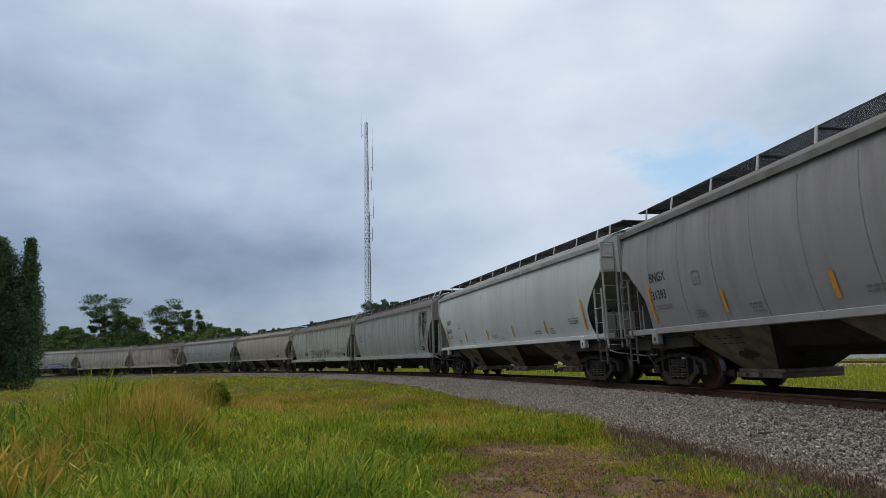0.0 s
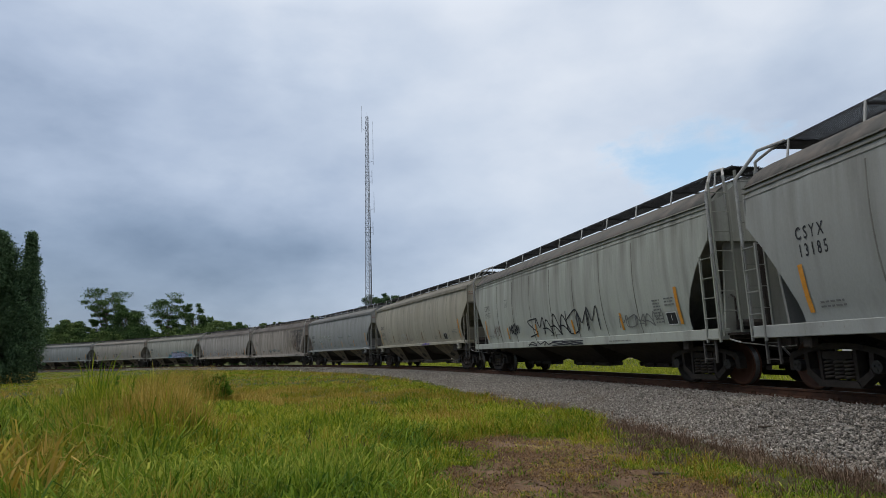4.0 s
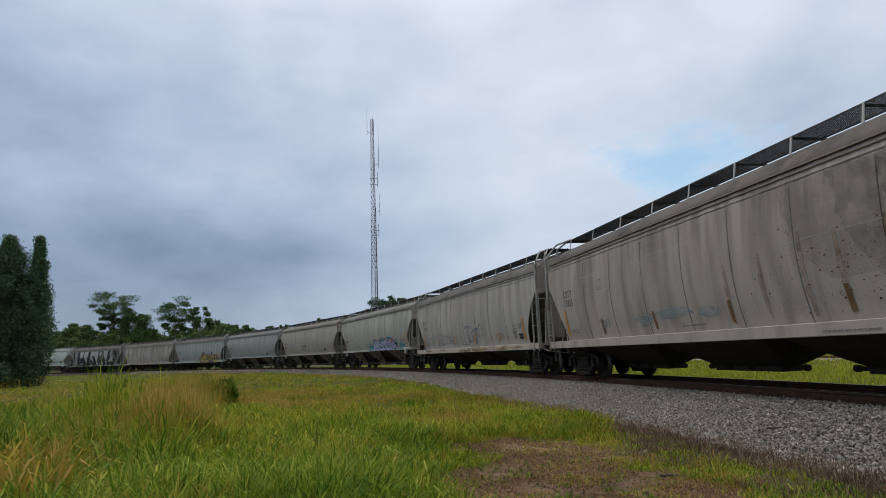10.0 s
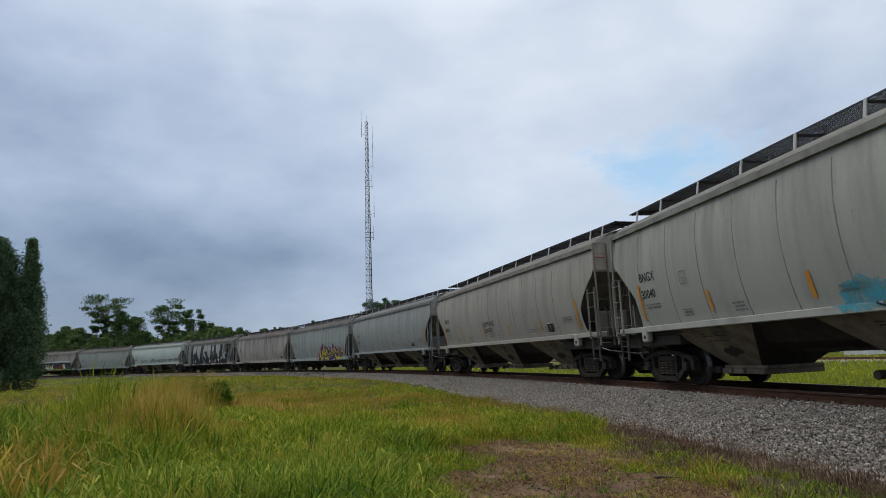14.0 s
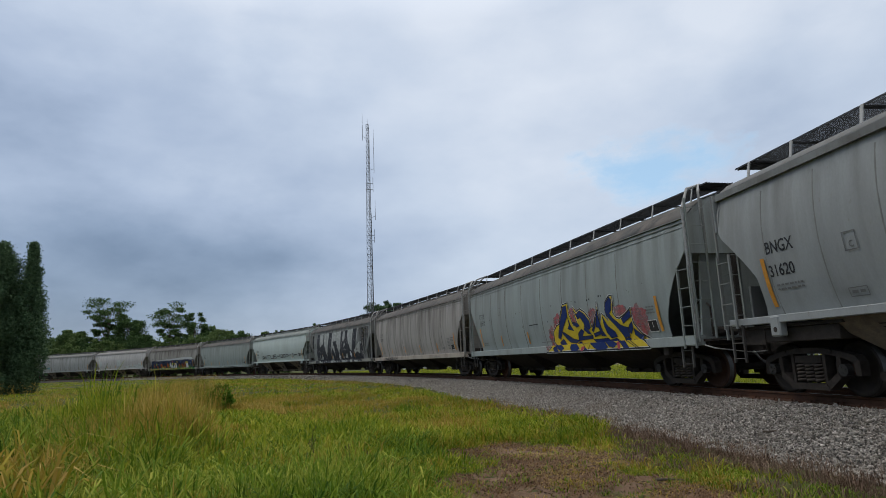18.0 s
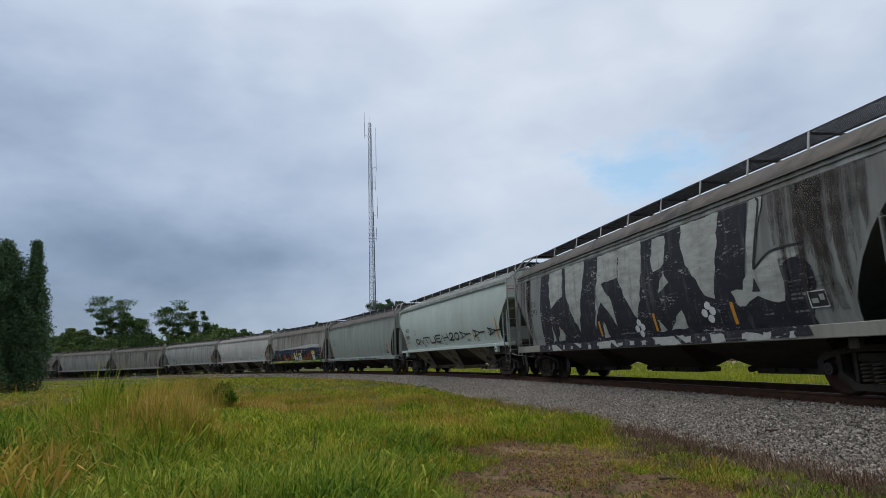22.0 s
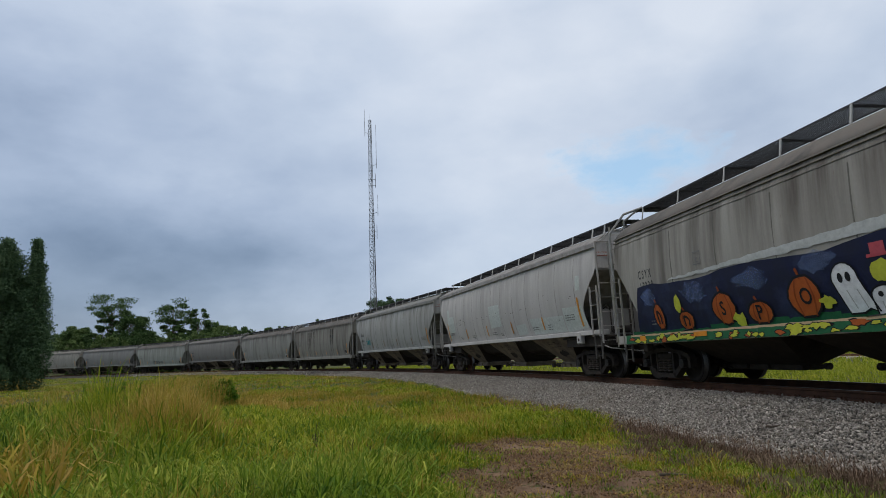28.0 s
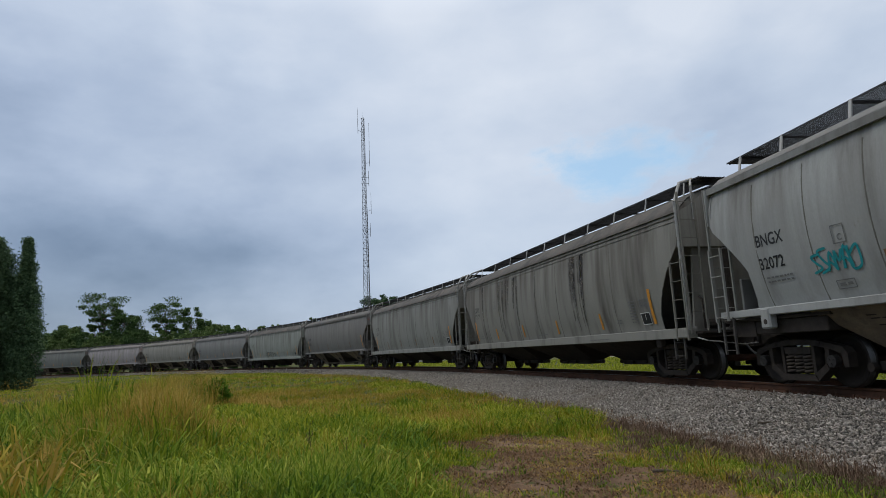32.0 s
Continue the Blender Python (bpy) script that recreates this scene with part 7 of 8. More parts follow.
lines.append([(3.16, 2.07), (3.22, 1.79)])
lines.append([(1.65, 1.61), (2.25, 1.36)])
for ln in lines:
    part("letter_stroke", laid("letter_stroke", "smooth", stroke(curve(ln, 4), 0.034), INKGREEN, 0.0225), w)


def chipped(name, c, under, start=0.65):
    """Brushed house paint, flaking off in small flat chips."""
    m, n, l, p = nodes_of(name)
    mp = n.new("ShaderNodeMapping")
    mp.inputs["Scale"].default_value = (1.0, 1.0, 3.4)
    l.new(n.new("ShaderNodeTexCoord").outputs["Object"], mp.inputs[0])
    a = noise_node(n, l, mp.outputs[0], 6.5, 8, 0.75)
    b = noise_node(n, l, mp.outputs[0], 0.9, 3)
    low = n.new("ShaderNodeMath")
    low.operation = "MULTIPLY_ADD"
    l.new(b, low.inputs[0])
    low.inputs[1].default_value = 0.45
    l.new(a, low.inputs[2])
    flake = ramp(n, l, low.outputs[0], (start + 0.225, grey(0)), (start + 0.245, grey(1)))
    tone = mix(n, l, 1.0, c, ramp(n, l, noise_node(n, l, mp.outputs[0], 2.2, 6), (0.3, grey(0.7)), (0.7, grey(1.15))), "MULTIPLY")
    # dry brush strokes drawn downward
    down = n.new("ShaderNodeMapping")
    down.inputs["Scale"].default_value = (1.0, 1.0, 0.09)
    l.new(n.new("ShaderNodeTexCoord").outputs["Object"], down.inputs[0])
    brush = ramp(n, l, noise_node(n, l, down.outputs[0], 6.0, 5, 0.65), (0.54, grey(0)), (0.74, grey(0.5)))
    tone = mix(n, l, brush, tone, tuple(v * 0.45 for v in under))
    l.new(mix(n, l, flake, tone, under), p.inputs["Base Color"])
    p.inputs["Roughness"].default_value, p.inputs["Specular IOR Level"].default_value = 0.65, 0.2
    return m


SMEAR = mist("oily_brown_soot", (0.05, 0.040, 0.034), 0.36)


def soot_runs(i, middle, wide, count, seed, top=3.64):
    """Thin oily runs of soot down the side, thick round one place."""
    k, g = TRAIN[i][0], random.Random(seed)
    for j in range(count):
        x, low, half = g.gauss(middle, wide), g.uniform(1.25, 2.6), g.uniform(0.03, 0.10)
        if abs(x) > 7.0:
            low = max(low, 1.35 + (abs(x) - 7.1) * 1.75)
        if abs(x) < 7.95 and low < 3.2:
            part("soot_smear", laid("soot_smear", k, [torn([(x - half * 0.3, low), (x + half * 0.4, low + 0.1), (x + half, (low + top) / 2), (x + half * 1.3, top), (x - half * 1.2, top), (x - half, (low + top) / 2)], 0.02, seed + j)], SMEAR, 0.0135 + 0.0003 * j), wagons[i], label="brown oily soot run down the side")


soot_runs(13, 6.8, 0.5, 34, 1300)
soot_runs(13, -6.9, 0.35, 12, 1350)
soot_runs(2, 6.9, 0.45, 16, 1400)
soot_runs(6, 6.3, 0.7, 4, 1600)
for j, (x0, z0) in enumerate(((3.2, 1.9), (4.3, 1.6), (5.2, 1.5), (5.9, 1.4))):
    part("grime", laid("grime", "flanged", [torn([(x0, 3.62), (7.9, 3.62), (7.9, 3.0), (7.1, 1.9), (6.9, z0 - 0.1), (x0 + 0.9, z0), (x0 + 0.3, 2.5)], 0.09, 680 + j)], mist("brown_grime", (0.10, 0.082, 0.066), 0.15), 0.0045 + 0.0004 * j), wagons[6], label="thin brown grime")
# wagon 6: rust freckles and runs towards its front, rubbed blue-grey paint low down
g = random.Random(606)
RUSTRUN = mist("orange_rust_run", (0.20, 0.085, 0.028), 0.26)
freckles = []
while len(freckles) < 280:
    x, z = g.gauss(4.6, 1.6), g.uniform(1.35, 2.9)
    if x < 6.8 and g.random() < 0.35 + 0.25 * (x - 2.5):
        freckles.append(blob(x, z, 0.006 + 0.024 * g.random() ** 3, 0.006 + 0.014 * g.random() ** 2, len(freckles), 0.4, 7))
tagged(part("rust_freckles", laid("rust_freckles", "flanged", freckles, flat("rust_freckle", (0.085, 0.042, 0.024)), 0.006), wagons[6], label="brown rust freckles"), kind="stuff")
for j, x in enumerate((1.5, 2.55, 3.6, 4.38, 5.3, 5.95, 6.5)):
    low, top = g.uniform(1.3, 1.5), g.uniform(2.0, 2.9)
    part("rust_run", laid("rust_run", "flanged", [torn([(x - 0.03, low), (x + 0.04, low), (x + 0.07, (low + top) / 2), (x + 0.03, top), (x - 0.03, top), (x - 0.07, (low + top) / 2)], 0.02, 660 + j)], RUSTRUN, 0.0125), wagons[6], label="orange rust run")
strew("rubbed_patch", wagons[6], "flanged", [blob(x, z, rx, rz, 640 + j, 0.3, 18) for j, (x, z, rx, rz) in enumerate(((-4.2, 1.62, 0.35, 0.12), (-2.0, 1.60, 0.5, 0.14), (-0.6, 1.66, 0.7, 0.15), (0.7, 1.62, 0.4, 0.12)))], mist("rubbed_blue_paint", (0.27, 0.33, 0.36), 0.38), 0.005, 0.0003)
soot_runs(19, 3.2, 0.4, 10, 1450)
soot_runs(19, -2.6, 1.2, 9, 1480)
# wagon 13: black slabs with pale slashes
w = wagons[13]
g = random.Random(13)
edge = [(-5.65, 3.61), (-4.41, 3.62), (-2.73, 3.62), (-1.34, 3.62), (-0.02, 3.6), (1.08, 3.57), (2.0, 3.59), (3.0, 3.62), (4.3, 3.62), (5.21, 3.62), (5.12, 2.95), (4.98, 2.43), (4.93, 2.1), (5.12, 1.86), (5.66, 1.64), (5.88, 1.78), (5.85, 2.29), (6.17, 2.39), (6.44, 2.34), (6.58, 2.18), (6.61, 1.89), (6.4, 1.49), (6.33, 1.35), (6.49, 1.03), (4.47, 1.0), (1.31, 0.985), (-1.55, 0.985), (-4.2, 0.985), (-6.07, 0.985), (-5.93, 2.18)]
part("spray_painting", laid("slab", "flanged", [edge], chipped("black_house_paint", (0.024, 0.024, 0.032), (0.33, 0.335, 0.32), 0.62), 0.006), w)
pale = []
pale.append([(-4.89, 3.63), (-3.75, 3.63), (-3.82, 2.7), (-4.33, 2.62), (-4.9, 2.39), (-4.95, 3.16)])
pale.append([(-3.53, 3.63), (-2.07, 3.63), (-2.22, 3.0), (-2.84, 1.51), (-3.32, 2.22), (-3.49, 2.66), (-3.53, 2.94)])
pale.append([(-1.13, 3.6), (0.05, 3.59), (-0.05, 2.85), (-0.45, 2.81), (-0.98, 2.81), (-0.85, 2.56), (-0.56, 2.38), (-0.51, 2.12), (-0.49, 1.75), (-0.42, 1.55), (-0.78, 1.95), (-1.11, 2.28), (-1.34, 2.11), (-1.78, 1.56), (-1.58, 2.04), (-1.22, 3.07)])
pale.append([(0.07, 3.6), (0.56, 3.63), (1.24, 3.63), (1.23, 2.96), (0.98, 2.16), (0.72, 1.68), (0.46, 1.97), (0.2, 2.37), (0.02, 2.78)])
pale.append([(1.77, 3.56), (2.34, 3.54), (2.35, 3.12), (2.26, 2.87), (2.01, 2.76), (1.76, 2.72), (1.69, 2.91)])
pale.append([(2.2, 2.7), (2.36, 2.42), (1.87, 2.21), (2.03, 2.51)])
pale.append([(3.01, 3.63), (3.58, 3.63), (4.34, 3.63), (4.3, 3.35), (4.2, 2.78), (3.9, 1.88), (3.6, 1.97), (3.4, 2.36), (3.13, 2.71), (2.97, 3.12)])
pale.append([(5.27, 3.63), (5.66, 3.63), (5.55, 3.25), (5.39, 2.9), (5.24, 2.33), (5.66, 2.53), (5.95, 2.58), (6.54, 2.58), (6.41, 2.41), (5.85, 2.39), (5.92, 1.98), (5.79, 1.68), (5.53, 1.66), (5.16, 1.81), (4.77, 1.67), (4.53, 1.69), (4.45, 1.99), (4.8, 1.99), (5.02, 2.31), (5.22, 3.15)])
pale.append([(-1.21, 1.76), (-1.09, 1.52), (-1.03, 1.28), (-1.41, 1.27)])
pale.append([(-4.97, 1.83), (-4.93, 1.35), (-5.23, 1.27)])
pale.append([(-4.32, 1.72), (-4.07, 1.48), (-4.25, 1.29), (-4.78, 1.3)])
pale.append([(2.05, 1.33), (2.39, 1.61), (2.69, 1.76), (2.76, 1.57), (2.69, 1.33)])
pale.append([(1.64, 1.61), (1.85, 1.33), (1.56, 1.31)])
strew("painted_slash", w, "flanged", [torn(o, 0.04, 70 + j) for j, o in enumerate(pale)], chipped("pale_grey_house_paint", (0.36, 0.37, 0.35), (0.10, 0.10, 0.105), 0.67), 0.010, 0.0002)
strew("petal", w, "flanged", [blob(x + dx, z + dz, 0.11, 0.09, 1, 0.05, 10) for x, z in ((3.62, 1.62), (0.7, 1.44)) for dx, dz in ((-0.15, 0), (0.13, 0.03), (0, 0.15), (0.02, -0.13))], GHOST, 0.016, 0.0)
strew("paint_patch", w, "flanged", [torn(o, 0.02, 90 + j) for j, o in enumerate(([(-4.91, 1.18), (-4.57, 1.19), (-4.05, 0.99), (-4.86, 0.99)], [(-1.3, 1.17), (-0.83, 1.17), (-0.81, 0.99), (-1.25, 0.99)], [(-1.4, 1.17), (-0.71, 1.18), (-0.69, 0.99), (-1.38, 0.99)], [(1.46, 1.19), (2.36, 1.19), (2.7, 0.99), (1.86, 0.99)], [(3.75, 1.17), (4.17, 1.17), (4.17, 0.99), (3.78, 0.99)], [(4.82, 1.16), (5.21, 1.12), (5.58, 0.99), (4.87, 0.99)], [(-3.07, 1.19), (-2.82, 1.19), (-2.52, 1.07), (-2.76, 1.08)], [(-0.71, 1.19), (-0.44, 1.19), (-0.2, 1.01), (-0.38, 1.02)], [(2.51, 1.19), (2.78, 1.19), (3.09, 1.02), (2.86, 1.02)]))], ASH, 0.010, 0.0002)
strew("paint_patch", w, "flanged", [torn(rect(x, x + g.uniform(0.1, 0.25), 1.0 + g.uniform(0, 0.06), 1.10 + g.uniform(0, 0.07)), 0.03, 120 + j) for j, x in enumerate(np.arange(-5.2, 6.0, 0.62))], ASH, 0.012, 0.0002)
strew("painted_notch", w, "flanged", [[(5.19, 2.16), (5.29, 1.89), (5.07, 1.91)]], INK, 0.016)
for ln in ([(5.24, 2.32), (5.63, 2.54), (5.95, 2.59), (6.53, 2.59)], [(5.49, 3.62), (5.53, 3.5), (5.39, 2.9), (5.22, 2.33)]):
    part("painted_line", laid("painted_line", "flanged", stroke(curve(ln, 4), 0.05), INK, 0.016), w)
part("written_words", letters("ese", "flanged", 5.52, 3.12, 0.2, 0.8, GREYINK), w)
strew("soot_streak", w, "flanged", [torn([(6.45, 3.62), (6.95, 3.62), (7.0, 2.6), (7.12, 1.4), (6.95, 1.4), (6.7, 2.6)], 0.03, 41)], mist("soot_run", (0.06, 0.05, 0.045), 0.32), 0.006)
part("data_plate", laid("data_plate", "flanged", [rect(6.36, 6.76, 1.48, 1.77)], WHITEPAINT, 0.0125), w, label="small framed data plate")
part("plate_print", laid("plate_print", "flanged", [rect(6.385, 6.735, 1.50, 1.75)], INK, 0.0145), w)
strew("plate_line", w, "flanged", [rect(6.42, 6.56, 1.56, 1.64), rect(6.60, 6.70, 1.60, 1.70)], ASH, 0.0175)
# wagon 14: brushed black capitals and arrows
w = wagons[14]
lines = [curve([(-5.62, 1.98), (-5.45, 2.14), (-5.1, 2.12), (-4.95, 1.95), (-5.15, 1.80), (-5.45, 1.82), (-5.62, 1.98)]), [(-4.75, 1.78), (-4.7, 2.12), (-4.05, 1.78), (-4.0, 2.14)], [(-3.95, 2.2), (-2.75, 2.2)], [(-3.45, 2.18), (-3.2, 1.76)],
         curve([(-2.65, 2.2), (-2.5, 1.86), (-2.2, 1.78), (-1.6, 1.84), (-1.75, 2.2)]), curve([(-0.55, 2.24), (-1.4, 2.22), (-1.55, 2.0), (-1.3, 1.82), (-0.7, 1.8), (-0.55, 1.9)]), [(-1.4, 2.02), (-0.75, 2.02)], [(-0.42, 2.0), (-0.36, 1.95)],
         [(-0.2, 2.22), (0.05, 1.84)], [(0.05, 2.02), (0.75, 2.04)], [(0.62, 2.28), (0.9, 1.84)], curve([(1.0, 2.1), (1.2, 2.26), (1.6, 2.22), (1.55, 2.02), (1.0, 1.8)]), [(1.0, 1.8), (1.75, 1.83)],
         curve([(1.9, 2.0), (2.05, 2.2), (2.45, 2.18), (2.55, 2.0), (2.4, 1.84), (2.05, 1.84), (1.9, 2.0)])]
for x in (2.8, 4.75, 6.7):
    lines += [[(x, 2.26), (x + 0.34, 2.04), (x + 0.1, 1.84)], [(x + 0.05, 2.24), (x + 1.0, 2.06), (x + 0.12, 1.86)], [(x + 0.7, 2.06), (x + 1.5, 2.09)]]
for ln in lines:
    ln = [(-4.78 + 0.92 * (x + 5.3), 1.76 + 0.8 * (z - 1.78)) for x, z in ln]
    part("brushed_letter", laid("brushed_letter", "smooth", stroke(ln, 0.085), BLACKPAINT, 0.010), w)
OUTLINE = flat("black_outline_spray", (0.012, 0.012, 0.014))
NIGHTSKY = surface("mottled_night_spray", (0.006, 0.010, 0.045), (0.009, 0.012, 0.03), 3, 0.6, 0, 30, 0.05, (0.035, 0.05, 0.11), 0.7)
# wagon 16: night scene with pumpkins and white shapes
w = wagons[16]
g = random.Random(16)
top = [(x, 2.36 + 0.05 * math.sin(x * 1.7) + g.uniform(-0.02, 0.02)) for x in np.arange(7.3, -7.5, -0.4)]
part("mural", laid("night_ground", "flanged", [[(-7.55, 1.22), (7.3, 1.22)] + top], NIGHTSKY, 0.006), w, label="night-blue painted band")
part("mural", laid("undercoat", "flanged", [torn([(-5.6, 2.40), (7.0, 2.42), (6.6, 2.70), (3.4, 2.72), (1.0, 2.62), (-2.0, 2.54), (-5.5, 2.44)], 0.035, 5)], flat("pale_undercoat", (0.47, 0.485, 0.47)), 0.006), w)
leafy = []
x = -7.9
while x < 7.6:
    leafy.append(torn(rect(x, x + 0.62, 0.985, 1.235 + g.uniform(0, 0.1)), 0.03, int(x * 100) + 2000))
    x += 0.6
strew("leaf_patch", w, "flanged", leafy, LEAFGREEN, 0.010, 0.0001)
part("painted_edge", laid("painted_edge", "flanged", [torn([(-7.6, 1.155), (7.2, 1.155), (7.2, 1.198), (-7.6, 1.198)], 0.012, 77)], flat("buff_spray", (0.50, 0.36, 0.22)), 0.0122), w, label="buff painted edge along the sill")
for m_, c_, n_, off in ((PUMPKIN, 30, "fruit", 0.0140), (LIME, 78, "leaf", 0.0190)):
    for q in range(c_):
        x, z, rx, rz = g.uniform(-7.7, 7.2), g.uniform(1.03, 1.14), g.uniform(0.06, 0.15), g.uniform(0.025, 0.05)
        seed = int(x * 1000)
        part(n_, laid(n_, "flanged", [blob(x, z, rx, rz, seed, 0.5, 11)], m_, off + 0.00002 * q), w)
        part(n_ + "_edge", laid(n_, "flanged", [blob(x, z, rx * 1.3, rz * 1.35, seed, 0.5, 11)], OUTLINE, off - 0.002 + 0.00002 * q), w)
strew("nebula", w, "flanged", [blob(x, z, rx, rz, 30 + q, 0.3, 20) for q, (x, z, rx, rz) in enumerate(((-6.6, 2.1, 0.35, 0.2), (-4.6, 2.05, 0.5, 0.22), (-2.6, 2.08, 0.5, 0.2), (-0.9, 2.15, 0.4, 0.16), (1.2, 2.15, 0.4, 0.16), (2.6, 2.0, 0.5, 0.22), (3.4, 2.1, 0.3, 0.14), (6.3, 2.0, 0.5, 0.2)))], mist("pale_blue_mist", (0.10, 0.15, 0.30), 0.36), 0.0085, 0.0002)
DARKORANGE = flat("dark_orange_spray", (0.26, 0.055, 0.012))
for j, (x, z, rx, rz) in enumerate(((-6.25, 1.60, 0.22, 0.32), (-5.1, 1.44, 0.30, 0.22), (-3.62, 1.60, 0.38, 0.33), (-2.55, 1.44, 0.34, 0.22), (-1.33, 1.62, 0.38, 0.36), (2.6, 1.52, 0.26, 0.27), (3.6, 1.54, 0.34, 0.28), (4.2, 1.66, 0.18, 0.34), (4.58, 1.66, 0.2, 0.36))):
    o = [(a, max(b, 1.215)) for a, b in blob(x, z, rx, rz, j, 0.05, 16)]
    pk = part("painted_pumpkin", laid("painted_pumpkin", "flanged", [o], PUMPKIN, 0.024), w, label="orange painted pumpkin")
    part("outline", laid("outline", "flanged", stroke(o + o[:1], 0.045), OUTLINE, 0.0255), pk)
    for q in (-0.55, 0.55):
        part("rib", laid("rib", "flanged", stroke(curve([(x + q * rx * 0.6, z + rz * 0.9), (x + q * rx, z), (x + q * rx * 0.7, z - rz * 0.9)], 5), 0.035), DARKORANGE, 0.0255), pk)
    if j in (2, 3, 4):
        part("carving", letters("SPO"[j - 2], "flanged", x - 0.11, z - 0.13, 0.27, 0.9, OUTLINE, 0.0375), pk)
    else:
        part("carving", laid("carving", "flanged", stroke(curve([(x - rx * 0.3, z - rz * 0.5), (x - rx * 0.25, z + rz * 0.4), (x + rx * 0.3, z + rz * 0.1), (x + rx * 0.2, z - rz * 0.5)], 4), 0.06), OUTLINE, 0.0285), pk)
    part("stem", laid("stem", "flanged", stroke([(x, z + rz * 0.9), (x - 0.05, z + rz * 1.3)], 0.07), DARKORANGE, 0.0255), pk)
for j, (x, z, rx, rz, lean) in enumerate(((-0.4, 1.66, 0.26, 0.40, 0.18), (0.24, 1.42, 0.24, 0.22, 0.02), (0.92, 1.44, 0.23, 0.24, 0.02), (1.46, 1.60, 0.22, 0.38, 0.05), (5.1, 1.56, 0.34, 0.36, 0.0))):
    o = [(x - rx + lean, z - rz)] + [(x + rx * math.cos(a), z + rz * 0.35 + rz * 0.65 * math.sin(a)) for a in np.linspace(math.pi, 0, 9)] + [(x + rx * 1.1 + lean, z - rz), (x + rx * 0.5 + lean, z - rz * 0.86), (x + lean, z - rz)]
    o = [(a, max(b, 1.215)) for a, b in o]
    gh = part("painted_shape", laid("painted_shape", "flanged", [o], GHOST, 0.024), w, label="plain white painted shape")
    part("outline", laid("outline", "flanged", stroke(o + o[:1], 0.03), OUTLINE, 0.0255), gh)
    for q in (-0.3, 0.3):
        part("dark_oval", laid("dark_oval", "flanged", [blob(x + q * rx, z + rz * 0.42, rx * 0.2, rz * 0.2, j, 0.03, 10)], OUTLINE, 0.0285), gh)
    for q in (-0.4, 0.35):
        part("fold", laid("fold", "flanged", stroke([(x + q * rx + lean * 0.5, z - rz * 0.1), (x + q * rx + lean, z - rz * 0.8)], 0.025), ASH, 0.0255), gh)
strew("painted_block", w, "flanged", [rect(1.42, 1.86, 1.08, 1.18), rect(3.96, 4.24, 1.06, 1.18), rect(-7.1, -6.8, 1.04, 1.16), rect(-4.6, -4.1, 1.07, 1.17)], flat("orange_spray", (0.62, 0.24, 0.02)), 0.0215)
strew("painted_bush", w, "flanged", [[(a, max(b, 1.215)) for a, b in blob(2.05 + 0.3 * i_, 1.36 + 0.07 * (i_ % 3), 0.2, 0.13, 60 + i_, 0.35)] for i_ in range(14)], flat("mossy_spray", (0.10, 0.16, 0.03)), 0.0200, 0.0003)
part("painted_shape", laid("moon", "flanged", [[(1.96, 2.29), (1.80, 2.22), (1.74, 2.08), (1.84, 1.95), (2.06, 1.95), (1.93, 2.04), (1.92, 2.18)]], YELLOW, 0.012), w, label="yellow painted crescent")
strew("painted_cap", w, "flanged", [rect(0.18, 0.44, 2.10, 2.26), rect(0.10, 0.54, 2.05, 2.10)], PINK, 0.012, 0.002)
strew("painted_curl", w, "flanged", [blob(5.08 + 0.32 * math.cos(a), 1.88 + 0.15 * math.sin(a), 0.13, 0.10, j, 0.1, 10) for j, a in enumerate(np.linspace(0, math.pi, 7))] + [blob(0.85 + 0.12 * i_, 1.80 + 0.04 * (i_ % 2), 0.10, 0.09, i_, 0.1, 10) for i_ in range(4)], YELLOW, 0.028, 0.0004)
strew("painted_sprig", w, "flanged", [blob(0.32, 1.84, 0.2, 0.17, 3), blob(-5.3, 1.84, 0.14, 0.2, 4), blob(-0.85, 1.5, 0.16, 0.1, 9, 0.5), blob(-3.2, 1.36, 0.16, 0.12, 10, 0.5)], LIME, 0.030, 0.0003)


def scribble(wag, k, x0, x1, z0, z1, mat, width, seed, loops):
    """A hand-written tag: rounded loops in one hand."""
    g = random.Random(seed)
    for i in range(loops):
        a = x0 + (x1 - x0) * i / loops
        b = a + (x1 - x0) / loops * 1.15
        m_ = (a + b) / 2
        h0, h1 = z0 + g.uniform(0, 0.15) * (z1 - z0), z1 - g.uniform(0, 0.3) * (z1 - z0)
        form = g.choice(([(a, h0), (a + 0.2 * (b - a), h1), (m_, h0 + 0.4 * (h1 - h0)), (b, h1), (b, h0)], [(a, h1), (a, h0), (b, h0 + 0.1 * (h1 - h0)), (b, h1), (a, h1 * 0.6 + h0 * 0.4)], [(b, h1), (a, h1 * 0.9 + h0 * 0.1), (m_, (h0 + h1) / 2), (b, h0 * 0.8 + h1 * 0.2), (a, h0)], [(a, h0), (m_, h1), (b, h0), (m_, h0 * 0.6 + h1 * 0.4), (a, h0 * 0.6 + h1 * 0.4)]))
        part("sprayed_tag", laid("sprayed_tag", k, stroke(curve(form, 5), width), mat, 0.007), wag)


FAINTBLUE = flat("faded_blue_marker", (0.14, 0.19, 0.28))
FAINTWHITE = flat("faded_white_marker", (0.38, 0.385, 0.37))
RUSTINK = flat("brown_marker", (0.16, 0.09, 0.07))
scribble(wagons[3], "flanged", -4.16, -3.21, 1.5, 1.92, INK, 0.05, 1, 5)
scribble(wagons[3], "flanged", -6.06, -5.31, 1.4, 1.95, RUSTINK, 0.022, 2, 4)
scribble(wagons[3], "flanged", -2.16, 3.04, 1.32, 2.1, INK, 0.05, 3, 8)
